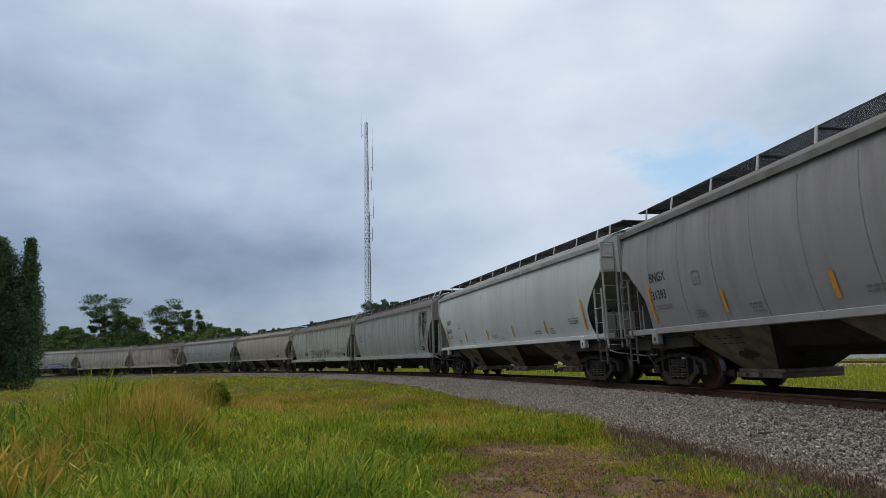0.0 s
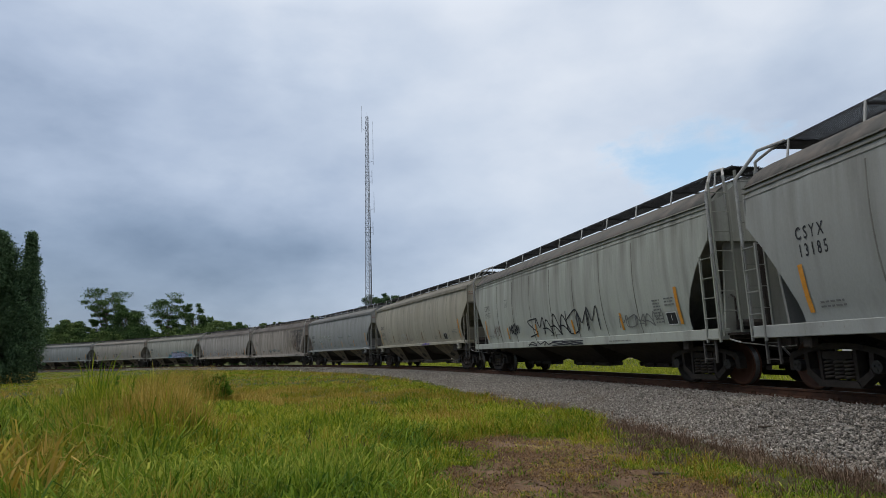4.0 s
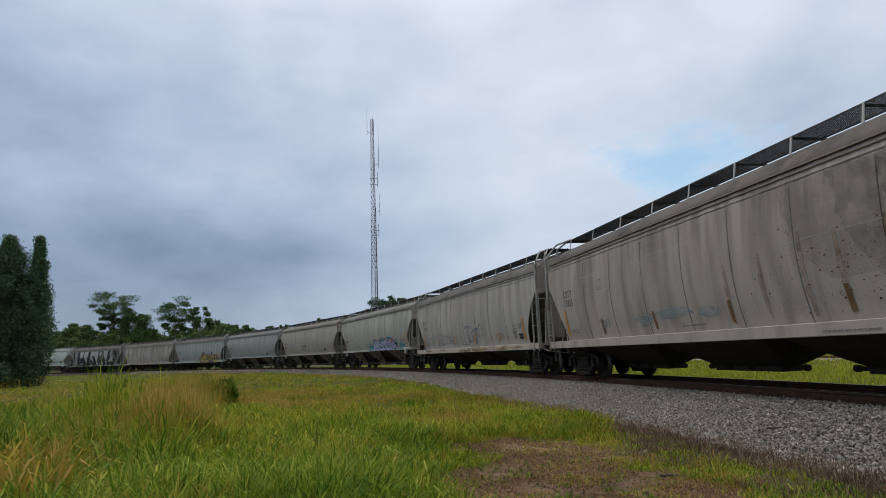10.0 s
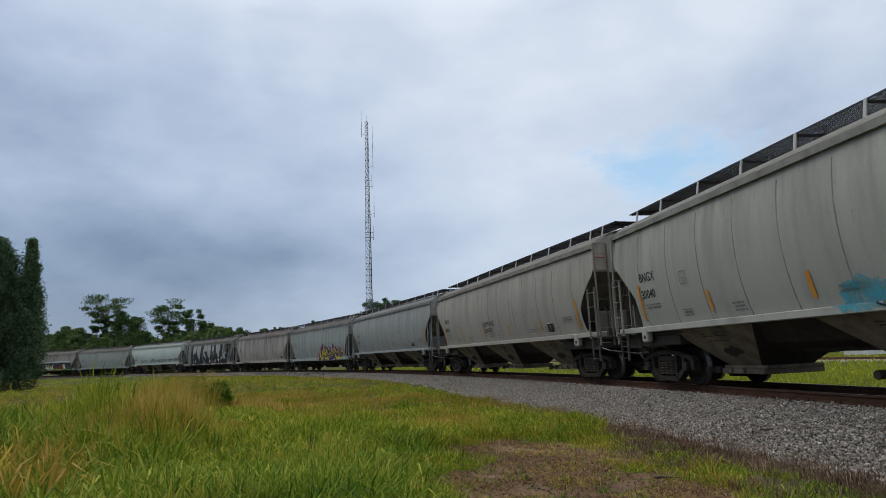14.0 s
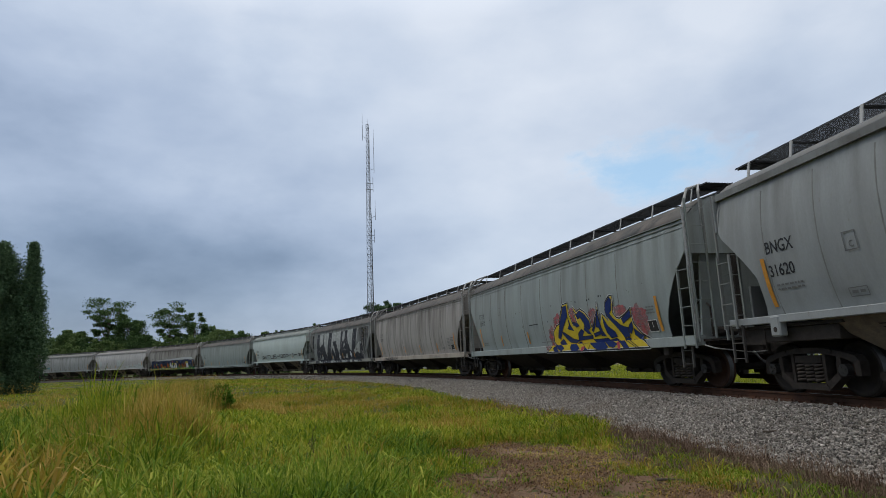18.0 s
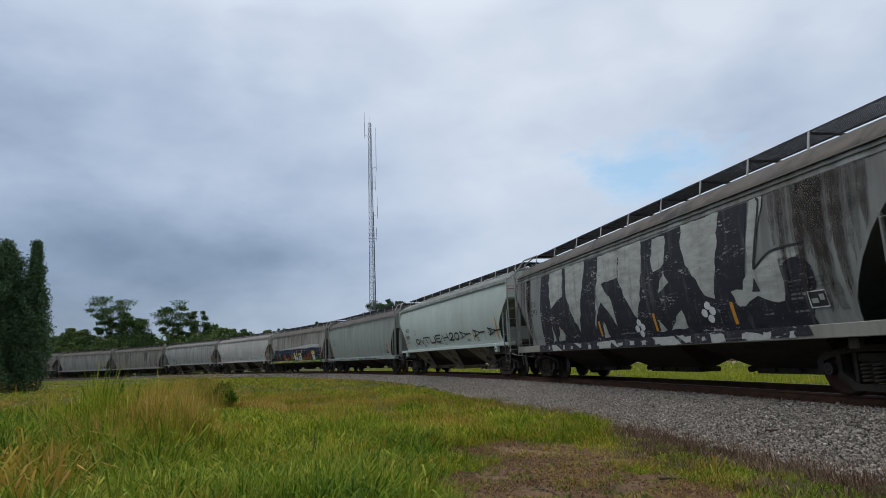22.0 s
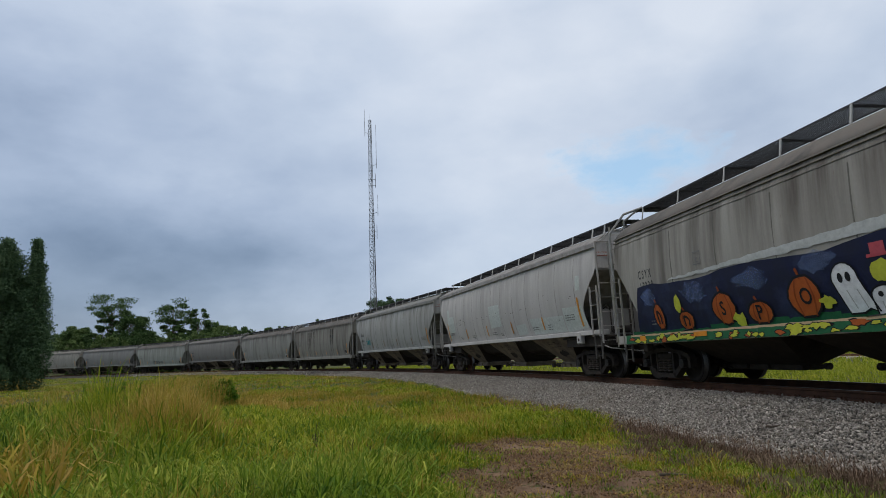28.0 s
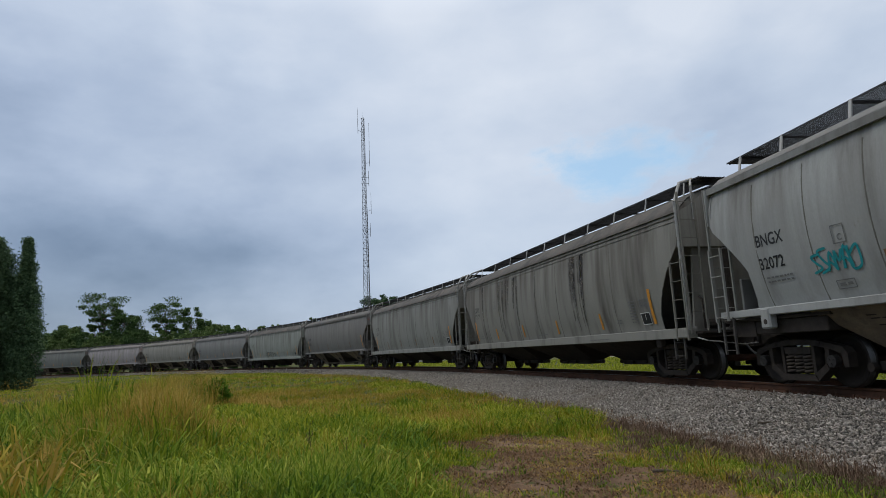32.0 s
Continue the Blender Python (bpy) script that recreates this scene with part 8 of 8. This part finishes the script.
scribble(wagons[3], "flanged", -1.96, 2.24, 1.0, 1.16, INK, 0.035, 4, 6)
scribble(wagons[3], "flanged", 4.24, 6.24, 1.36, 1.8, GREYINK, 0.03, 5, 5)
scribble(wagons[6], "flanged", 5.88, 7.28, 1.0, 1.17, INK, 0.03, 6, 6)
NAVYINK = flat("navy_spray", (0.07, 0.09, 0.19))
for mat, width, hand in ((FAINTBLUE, 0.026, ([(-6.1, 1.57), (-5.93, 1.81), (-5.57, 1.85), (-5.47, 1.69), (-5.64, 1.54), (-5.37, 1.44)], [(-5.5, 1.72), (-5.34, 2.0), (-5.07, 2.07), (-4.85, 1.78), (-5.4, 1.76)], [(-4.82, 1.76), (-4.58, 1.99), (-4.39, 1.94), (-4.41, 1.7), (-4.14, 1.96), (-4.09, 1.84), (-4.25, 1.42), (-3.99, 1.35)], [(-3.96, 2.0), (-3.79, 1.94), (-3.81, 1.79), (-3.61, 1.92), (-3.44, 1.82), (-3.54, 1.53), (-3.72, 1.46), (-3.38, 1.44), (-3.73, 1.38)])),
                         (FAINTBLUE, 0.03, ([(-3.48, 1.78), (-3.1, 1.9), (-2.89, 1.87), (-2.99, 1.75)], [(-2.9, 1.76), (-2.73, 1.88), (-2.37, 1.77), (-2.28, 2.1), (-2.09, 2.11), (-2.02, 1.91), (-2.13, 1.78), (-2.37, 1.77)], [(-2.93, 1.84), (-2.81, 1.67), (-2.93, 1.52), (-3.21, 1.45), (-2.97, 1.39)], [(-2.63, 1.61), (-2.71, 1.5), (-2.68, 1.4)])),
                         (NAVYINK, 0.024, ([(-2.2, 1.72), (-2.28, 1.63), (-2.12, 1.63), (-2.14, 1.75)], [(-2.25, 1.56), (-2.04, 1.55), (-2.18, 1.46), (-2.28, 1.48)], [(-2.03, 1.53), (-1.91, 1.65), (-1.85, 1.61), (-1.94, 1.56), (-1.87, 1.45)], [(-1.83, 1.55), (-1.66, 1.55), (-1.79, 1.44), (-1.89, 1.47)])),
                         (NAVYINK, 0.036, ([(0.21, 2.06), (0.4, 2.21), (0.7, 2.17), (0.74, 1.99), (0.55, 1.92), (0.72, 1.7), (0.71, 1.58), (0.48, 1.43)], [(0.69, 2.1), (1.1, 2.17), (1.31, 2.06), (1.3, 1.92), (1.05, 1.83), (1.28, 1.65), (1.04, 1.51), (0.56, 1.45)], [(1.25, 1.44), (1.43, 1.81), (1.69, 2.05), (1.76, 1.86), (1.63, 1.48), (1.62, 1.34)], [(1.7, 2.01), (2.03, 2.03), (2.16, 1.81), (1.97, 1.71), (2.23, 1.59)], [(2.1, 1.86), (2.15, 2.07), (2.39, 2.22), (2.56, 2.0), (2.5, 1.6)]))):
    for line in hand:
        part("sprayed_tag", laid("sprayed_tag", "flanged", stroke(curve(line, 5), width), mat, 0.007), wagons[7])
scribble(wagons[7], "flanged", 4.1, 4.9, 1.42, 1.75, RUSTINK, 0.018, 9, 3)
TANSTAIN = mist("tan_rust_stain", (0.34, 0.20, 0.085), 0.42)
g = random.Random(707)
strew("rust_stain", wagons[7], "flanged", [blob(g.uniform(-6, 7.5), g.uniform(1.03, 1.13), g.uniform(0.2, 0.8), g.uniform(0.03, 0.06), 700 + j, 0.4, 14) for j in range(16)], TANSTAIN, 0.006, 0.0003)
scribble(wagons[12], "flanged", -5.84, -2.84, 1.0, 1.17, INK, 0.03, 10, 9)
scribble(wagons[18], "smooth", -5.77, -4.82, 1.88, 2.28, TEAL, 0.045, 12, 6)
scribble(wagons[4], "smooth", 1.66, 2.86, 1.34, 1.43, flat("violet_spray", (0.16, 0.12, 0.40)), 0.03, 13, 7)
scribble(wagons[4], "smooth", -2.54, -1.54, 1.8, 2.15, FAINTWHITE, 0.03, 14, 4)
scribble(wagons[22], "flanged", -2.5, 1.0, 1.35, 1.8, INK, 0.04, 16, 6)
part("written_words", letters("LIGHTNING", "smooth", -1.42, 2.12, 0.19, 0.95, INK), wagons[9])
part("written_words", letters("LOAFERS", "smooth", -1.32, 1.86, 0.17, 0.95, INK), wagons[9])
g = random.Random(15)
for mat, x0, x1 in ((GREYINK, -8.1, -2.8), (GREYINK, -2.1, -0.15), (INK, 0.65, 4.75)):
    bars = []
    x = x0
    while x < x1:
        s = g.uniform(0.12, 0.4)
        bars.append(rect(x, min(x + s, x1), 1.02, 1.02 + g.uniform(0.06, 0.1)))
        x += s + 0.09
    strew("written_words", wagons[15], "flanged", bars, mat, 0.006, 0.0)
for i, label in ((3, "grey covered hopper wagon with black sprayed tags and a deep sill"), (6, "soot-streaked beige hopper wagon with a flanged top edge"), (7, "grey hopper wagon with blue sprayed loops and a flanged top edge"), (8, "beige smooth-sided hopper wagon with lilac and cyan sprayed letters"),
                 (9, "beige smooth-sided hopper wagon with two hand-written words"), (11, "grey hopper wagon with yellow and navy sprayed letters"), (13, "pale hopper wagon covered in black painted slabs"), (14, "clean white hopper wagon with black brushed capitals and arrows"),
                 (16, "grey hopper wagon with a painted night mural of pumpkins"), (1, "clean white smooth-sided hopper wagon"), (17, "patched white smooth-sided hopper wagon"), (18, "grey smooth-sided hopper wagon with a teal sprayed tag"), (19, "soot-streaked grey hopper wagon with a flanged top edge")):
    wagons[i]["label"] = label


# ---- beyond the track: a siding, a street with houses, traffic ----
ROADWAY = surface("street_asphalt", (0.055, 0.053, 0.05), (0.075, 0.072, 0.07), 0.4, 0.95, 0, 12, 0.3)
GRAVEL = surface("pale_gravel", (0.27, 0.235, 0.20), (0.20, 0.175, 0.15), 0.8, 0.95, 0, 18, 0.6)
CLAD = surface("white_cladding", (0.62, 0.62, 0.60), (0.52, 0.52, 0.50), 1.5, 0.7, 0, 12, 0.15)
CLADGREY = surface("grey_green_cladding", (0.20, 0.24, 0.235), (0.26, 0.29, 0.28), 1.5, 0.7, 0, 12, 0.15)
SHINGLE = surface("grey_shingles", (0.12, 0.125, 0.13), (0.17, 0.17, 0.17), 3, 0.9, 0, 14, 0.4)
PANE = surface("dark_window_glass", (0.02, 0.025, 0.03), (0.035, 0.04, 0.045), 1, 0.1, 0, 5, 0.0)
TRIM = surface("white_trim", (0.7, 0.7, 0.68), (0.6, 0.6, 0.58), 3, 0.6, 0, 20, 0.1)


def strip(name, label, a, b, half, z, mat, cat):
    d = (Vector(b) - Vector(a)).normalized()
    nrm = Vector((-d.y, d.x)) * half
    k = 40
    verts = []
    for i in range(k + 1):
        p = Vector(a).lerp(Vector(b), i / k)
        for s, dz in ((-1.0, -0.15), (-0.85, 0.0), (0.85, 0.0), (1.0, -0.15)):
            verts.append((p.x + nrm.x * s, p.y + nrm.y * s, z + dz))
    faces = [(i * 4 + j, i * 4 + j + 1, i * 4 + j + 5, i * 4 + j + 4) for i in range(k) for j in range(3)]
    return thing(name, label, cat, kind="structure", mesh=mesh_of(name, verts, faces, mat))


strip("siding_bed", "pale gravel bed of a second track", (2, 145), (56, -20), 2.6, -0.50, GRAVEL, "ballast")
siding = thing("siding_track", "rusty rails of a second track across the field", "railway track", kind="structure")
d = (Vector((56, -20)) - Vector((2, 145))).normalized()
for off in (-0.75, 0.75):
    bm = bmesh.new()
    nx, ny = -d.y * off, d.x * off
    a, b = Vector((2 + nx, 145 + ny)), Vector((56 + nx, -20 + ny))
    vs = []
    for p in (a, b):
        for s, z in ((-0.06, -0.50), (0.06, -0.50), (0.04, -0.34), (-0.04, -0.34)):
            vs.append(bm.verts.new((p.x - d.y * s, p.y + d.x * s, z)))
    for i in range(4):
        bm.faces.new((vs[i], vs[(i + 1) % 4], vs[4 + (i + 1) % 4], vs[4 + i]))
    part("rail", to_mesh("rail", bm, RAIL), siding)
strip("road", "grey asphalt street beyond the field", (12, 82), (190, 82), 3.2, -0.52, ROADWAY, "road")
strip("road", "grey asphalt street turning away behind the houses", (14.5, 80), (-8, 250), 3.2, -0.53, ROADWAY, "road")


def house(x, y, w, dep, h, rise, wall, turn, label):
    """A small frame house: walls, gabled roof, door, sashed windows, porch posts."""
    t = thing("house", label, "house", m=pose(x, y, -0.7, 0, 0, turn))
    bm = bmesh.new()
    prism(bm, [(-w / 2, 0), (w / 2, 0), (w / 2, h), (0, h + rise), (-w / 2, h)], -dep / 2, dep / 2)
    part("wall", to_mesh("wall", bm, wall), t)
    for s in (-1, 1):
        bm = bmesh.new()
        prism(bm, [(0, h + rise + 0.12), (s * (w / 2 + 0.45), h - 0.25), (s * (w / 2 + 0.45), h - 0.10), (0, h + rise + 0.30)], -dep / 2 - 0.4, dep / 2 + 0.4)
        part("roof", to_mesh("roof", bm, SHINGLE), t)
    k = max(2, int(w / 2.6))
    for i in range(k):
        wx = -w / 2 + w * (i + 0.5) / k
        if i == k // 2:
            door = part("door", box_mesh("door", (wx - 0.45, wx + 0.45, -dep / 2 - 0.06, -dep / 2 + 0.02, 0.2, 2.25), CLADGREY if wall is CLAD else CLAD, 0.02), t)
            part("door_frame", box_mesh("door_frame", (wx - 0.56, wx + 0.56, -dep / 2 - 0.04, -dep / 2 + 0.02, 0.2, 2.36), TRIM), door)
        else:
            win = part("window", box_mesh("window", (wx - 0.5, wx + 0.5, -dep / 2 - 0.05, -dep / 2 + 0.02, 1.0, 2.2), PANE), t)
            part("window_frame", box_mesh("window_frame", (wx - 0.6, wx + 0.6, -dep / 2 - 0.03, -dep / 2 + 0.02, 0.9, 2.3), TRIM), win)
    for i in range(4):
        wx = -w / 2 + 0.2 + (w - 0.4) * i / 3
        part("porch_post", box_mesh("porch_post", (wx - 0.08, wx + 0.08, -dep / 2 - 1.5, -dep / 2 - 1.34, 0, h - 0.2), TRIM), t)
    part("porch_roof", box_mesh("porch_roof", (-w / 2 - 0.2, w / 2 + 0.2, -dep / 2 - 1.7, -dep / 2, h - 0.25, h - 0.1), SHINGLE), t)
    return t


house(36.5, 97, 8, 7, 2.9, 1.6, CLAD, 6, "white clapboard house with a grey roof and porch")
house(46.5, 95, 12, 8, 3.0, 1.8, CLADGREY, -4, "long grey-green house with a shingled roof")
house(62.5, 96, 9, 7, 3.0, 1.7, CLAD, 5, "white frame house beyond the street")
house(76.0, 92, 7, 7, 3.0, 1.7, CLADGREY, 8, "small grey house beside the street")
house(26.0, 104, 9, 7, 3.0, 1.6, CLADGREY, 0, "low grey house behind the parked van")
house(-6.0, 112, 9, 7, 3.0, 1.6, CLAD, 0, "low white house among trees")
bm = bmesh.new()
box(bm, -2.2, 2.2, -1.6, 1.6, 0, 2.5, 0.05)
shed = thing("storage_shed", "white metal storage shed beside the siding", "shed", m=pose(46.5, 69.5, -0.62, 0, 0, 14))
part("body", to_mesh("body", bm, CLAD), shed)
part("roof", box_mesh("roof", (-2.4, 2.4, -1.8, 1.8, 2.5, 2.62), SHINGLE, 0.03), shed)
part("door", box_mesh("door", (-0.8, 0.8, -1.66, -1.58, 0.05, 2.1), TRIM, 0.02), shed)
rnd = random.Random(88)
for i in range(15):
    tree("street_tree" if i % 2 else "yard_bush", "leafy yard tree beyond the street" if i % 2 else "rounded yard bush by the houses", 17 + i * 4.7 + rnd.uniform(-1.5, 1.5), (100 if i % 2 else 90) + rnd.uniform(-2, 4), rnd.uniform(5.5, 8.5) if i % 2 else rnd.uniform(1.6, 3.0), rnd.uniform(1.6, 2.8) if i % 2 else 1.4, LEAF if i % 3 else PALELEAF, 300 + i, 0.2, 22, 60, 0.24)
POLE = surface("weathered_pole", (0.10, 0.085, 0.07), (0.15, 0.13, 0.11), 3, 0.95, 0, 20, 0.4)
for x in (30, 55, 82):
    t = thing("utility_pole", "weathered wooden utility pole by the street", "utility pole", "poles along the street", m=pose(x, 87, -0.7))
    bm = bmesh.new()
    rod(bm, (0, 0, 0), (0, 0, 6.2), 0.14, 8, 0.10)
    part("pole", to_mesh("pole", bm, POLE), t)
    part("crossarm", box_mesh("crossarm", (-0.8, 0.8, -0.06, 0.06, 5.5, 5.62), POLE), t)

TYRE = surface("tyre_rubber", (0.02, 0.02, 0.02), (0.035, 0.035, 0.035), 8, 0.9, 0, 40, 0.2)
CARWHITE = surface("white_car_paint", (0.72, 0.72, 0.72), (0.68, 0.68, 0.68), 1, 0.3, 0, 5, 0.0, (0.5, 0.5, 0.48), 0.2)
HIVIS = surface("yellow_green_van_paint", (0.42, 0.55, 0.03), (0.40, 0.50, 0.03), 1, 0.4, 0, 5, 0.0, (0.3, 0.35, 0.1), 0.2)
bm = bmesh.new()
ring(bm, 0.0, 0.36, -0.12, 0.12, 18)
CARWHEEL = to_mesh("wheel", bm, TYRE)


def motor(name, label, form, glass, wide, paint_, wheels):
    """A road vehicle from its side outline, x forward."""
    t = thing(name, label, "vehicle")
    bm = bmesh.new()
    prism(bm, form, -wide / 2, wide / 2)
    bmesh.ops.bevel(bm, geom=bm.edges[:], offset=0.06, segments=2, affect="EDGES")
    part("body", to_mesh("body", bm, paint_, False), t)
    for s in (-1, 1):
        for g_ in glass:
            bm = bmesh.new()
            prism(bm, g_, s * wide / 2 - 0.012, s * wide / 2 + 0.012)
            part("side_window", to_mesh("side_window", bm, PANE), t)
        for x in wheels:
            part("wheel", CARWHEEL, t, pose(x, s * (wide / 2 - 0.08), 0.36))
    part("bumper", box_mesh("bumper", (form[0][0] - 0.08, form[0][0] + 0.06, -wide / 2 + 0.05, wide / 2 - 0.05, 0.42, 0.62), TRIM, 0.02), t)
    return t


PICKUP = [(-2.8, 0.45), (2.8, 0.45), (2.85, 1.0), (1.5, 1.15), (0.75, 1.85), (-0.7, 1.88), (-0.85, 1.2), (-2.8, 1.2)]
PICKGLASS = [[(0.72, 1.2), (1.25, 1.2), (0.62, 1.75), (0.5, 1.75)], [(-0.6, 1.2), (0.62, 1.2), (0.42, 1.76), (-0.6, 1.78)]]
SEDAN = [(-2.3, 0.4), (2.3, 0.4), (2.35, 0.85), (1.2, 0.98), (0.5, 1.45), (-1.1, 1.45), (-1.8, 1.0), (-2.35, 0.95)]
SEDANGLASS = [[(-1.5, 1.0), (-0.4, 1.0), (-0.4, 1.36), (-1.05, 1.36)], [(-0.3, 1.0), (0.95, 1.0), (0.42, 1.36), (-0.3, 1.36)]]
VAN = [(-2.6, 0.4), (2.4, 0.4), (2.6, 1.1), (1.9, 1.3), (1.4, 2.2), (-2.6, 2.25)]
VANGLASS = [[(0.6, 1.3), (1.7, 1.3), (1.3, 2.0), (0.6, 2.0)], [(-2.3, 1.45), (0.3, 1.45), (0.3, 2.0), (-2.3, 2.0)]]
pickup_out = motor("pickup_truck", "white crew-cab pickup truck driving along the street", PICKUP, PICKGLASS, 1.95, CARWHITE, (-1.8, 1.75))
pickup_in = motor("pickup_truck", "white pickup truck driving the other way", PICKUP, PICKGLASS, 1.95, CARWHITE, (-1.8, 1.75))
sedan = motor("sedan", "white sedan driving along the street", SEDAN, SEDANGLASS, 1.8, CARWHITE, (-1.4, 1.4))
van = motor("parked_van", "bright yellow-green van with a white roof parked by a house", VAN, VANGLASS, 1.95, HIVIS, (-1.7, 1.6))
part("roof_panel", box_mesh("roof_panel", (-2.5, 1.35, -0.9, 0.9, 2.22, 2.34), CARWHITE, 0.03), van)
part("side_mark", box_mesh("side_mark", (-0.9, -0.4, -1.0, -0.985, 0.75, 1.25), ORANGE), van, label="orange square on the side")
van.matrix_basis = pose(18.1, 86.0, -0.72, 0, 0, 8)
parked = motor("parked_car", "white car parked beyond the field", SEDAN, SEDANGLASS, 1.8, CARWHITE, (-1.4, 1.4))
parked.matrix_basis = pose(23.5, 93.0, -0.6, 0, 0, 12)

# a dragonfly that flits before the camera
CHITIN = surface("dragonfly_body", (0.03, 0.03, 0.035), (0.06, 0.06, 0.06), 60, 0.5, 0, 300, 0.1)
WING = surface("dragonfly_wing", (0.16, 0.16, 0.16), (0.22, 0.22, 0.21), 60, 0.4, 0, 300, 0.0)
fly = thing("dragonfly", "dark dragonfly with four narrow wings in flight", "dragonfly")
bm = bmesh.new()
rod(bm, (-0.038, 0, 0), (0.0, 0, 0.002), 0.0022, 6, 0.003)
rod(bm, (0.0, 0, 0.002), (0.018, 0, 0.003), 0.0055, 8)
rod(bm, (0.018, 0, 0.003), (0.025, 0, 0.002), 0.0045, 8, 0.003)
part("body", to_mesh("body", bm, CHITIN, True), fly)
for x, s in ((0.012, 1), (0.012, -1), (0.0, 1), (0.0, -1)):
    bm = bmesh.new()
    lean = 0.006 if x > 0.005 else -0.010
    prism(bm, [(x, 0.0)] + [(x + 0.004 + lean * 0.5, 0.015), (x + 0.005 + lean, 0.026), (x - 0.004 + lean, 0.027), (x - 0.009 + lean * 0.5, 0.018)], -0.0002, 0.0002)
    bmesh.ops.rotate(bm, verts=bm.verts, cent=(0, 0, 0), matrix=Matrix.Rotation(math.radians(-72 * s), 3, "X"))
    part("wing", to_mesh("wing", bm, WING), fly, pose(0, 0, 0.006))


# ---- what moves ----
SPEED, ZERO = 10.297, 7.0


def wagon_middle(i, t):
    """How far back along the line the middle of wagon i is."""
    return BACK[i] - SPEED * (t - ZERO)


BACK = [0.0]
for (k0, *_), (k1, *_) in zip(TRAIN, TRAIN[1:]):
    BACK.append(BACK[-1] + (PITCH[k0] + PITCH[k1]) / 2)
BACK = [b - BACK[4] - 8.981 for b in BACK]


def wagon_pose(s):
    a, b = beside(s - 7.05, 0), beside(s + 7.05, 0)
    x = (a - b).normalized()
    psi = line_at(s)[2]
    up = Vector((-math.sin(psi) * CANT, math.cos(psi) * CANT, 1))
    y = up.cross(x).normalized()
    z = x.cross(y)
    mid = (a + b) / 2
    return Matrix(((x.x, y.x, z.x, mid.x), (x.y, y.y, z.y, mid.y), (x.z, y.z, z.z, mid.z), (0, 0, 0, 1)))


def street(u, y, speed):
    """A pose u metres along the street, which turns away behind the houses."""
    back = 0 if speed > 0 else 180
    if u > 14:
        return pose(u, y, -0.52, 0, 0, back)
    d = Vector((-22.5, 170)).normalized()
    a = max(-82.5, -82.5 * (14 - u) / 6)
    return pose(14 + d.x * (14 - u), y + d.y * (14 - u), -0.52, 0, 0, back + a)


# seconds, place, heading, tip
FLIGHT = [(0, -4.2, 3.6, 2.6, 0, 0), (2.2, -3.4, 3.6, 2.5, 0, 5), (2.5, -2.72, 3.98, 2.19, -20, 15), (2.7, -2.76, 4.02, 1.97, -100, 10), (3.0, -3.6, 3.6, 1.80, -180, 0), (5.0, -4.5, 3.2, 1.6, -120, 0),
          (6.6, -3.6, 3.1, 1.5, -40, 0), (6.85, -2.81, 3.44, 1.61, 0, 0), (7.0, -2.31, 3.77, 1.69, 15, 8), (7.2, -1.54, 4.12, 1.82, 15, 0), (7.4, -1.11, 4.27, 1.77, 60, 0), (7.5, -1.20, 4.22, 1.87, 120, -20),
          (7.6, -1.32, 4.14, 2.03, 160, -30), (7.75, -1.91, 4.18, 2.84, 180, -40), (7.9, -2.11, 3.72, 3.5, 180, -40), (9.0, -2.0, 2.0, 4.5, 120, 0), (12.0, 1.0, 2.0, 5.5, 60, 0), (14.2, 1.9, 6.5, 5.2, 80, 20),
          (14.5, 2.10, 8.49, 2.97, 90, 0), (14.8, 2.0, 8.6, 4.6, 120, -30), (15.5, 0.0, 7.0, 8.0, 160, -20), (20.0, -6.0, 3.0, 5.0, 200, 0), (26.0, -5.0, 2.6, 2.2, 130, 0), (28.5, -3.0, 3.2, 1.85, 60, 0), (28.8, -2.44, 3.66, 1.83, 20, 0),
          (29.0, -1.99, 4.47, 1.92, 40, 0), (29.2, -1.63, 5.6, 2.27, 60, -10), (29.6, -1.49, 6.69, 2.28, 120, 0), (30.0, -1.68, 6.71, 1.96, 170, 10), (30.2, -2.42, 6.5, 1.82, 180, 5), (30.5, -3.37, 6.64, 1.78, 180, 0), (30.9, -4.85, 6.3, 1.78, 190, 0), (32, -6.5, 6.0, 1.8, 200, 0)]


def motions():
    walk(cloud_sky, [(t, pose(0, 0, 0, 0, 0, 0.205 * (t - 16))) for t in (0, 8, 16, 24, 32)])
    for v, t0, x0, speed, y in ((pickup_out, 17.0, 51.5, 5.1, 80.4), (pickup_in, 19.2, 47.2, -5.5, 83.6), (sedan, 13.4, 44.4, -7.7, 83.6)):
        walk(v, [(t, street(x0 + speed * (t - t0), y, speed)) for t in range(33)])
    walk(fly, [(t, pose(x, y, z, 0, tip, turn)) for t, x, y, z, turn, tip in FLIGHT])
    for i, w in enumerate(wagons):
        walk(w, [(t / 2, wagon_pose(wagon_middle(i, t / 2))) for t in range(65)])
        # wheels roll while the wagon is near
        near = [f for f in range(0, 961, 2) if -22 < wagon_middle(i, f / 30) < 42]
        for axle in [o for o in w.children if o.name.split(".")[0] == "wheelset"]:
            x = axle.location.x
            rows = [(f / 30, pose(x, 0, 0.457, 0, math.degrees(-(wagon_middle(i, f / 30)) / 0.457) % 360, 0)) for f in near]
            if rows and rows[0][0] > 0:
                rows.insert(0, (0.0, rows[0][1]))
            if rows and rows[-1][0] < 32:
                rows.append((32.0, rows[-1][1]))
            walk(axle, rows or [(0.0, pose(x, 0, 0.457)), (32.0, pose(x, 0, 0.457))])


motions()
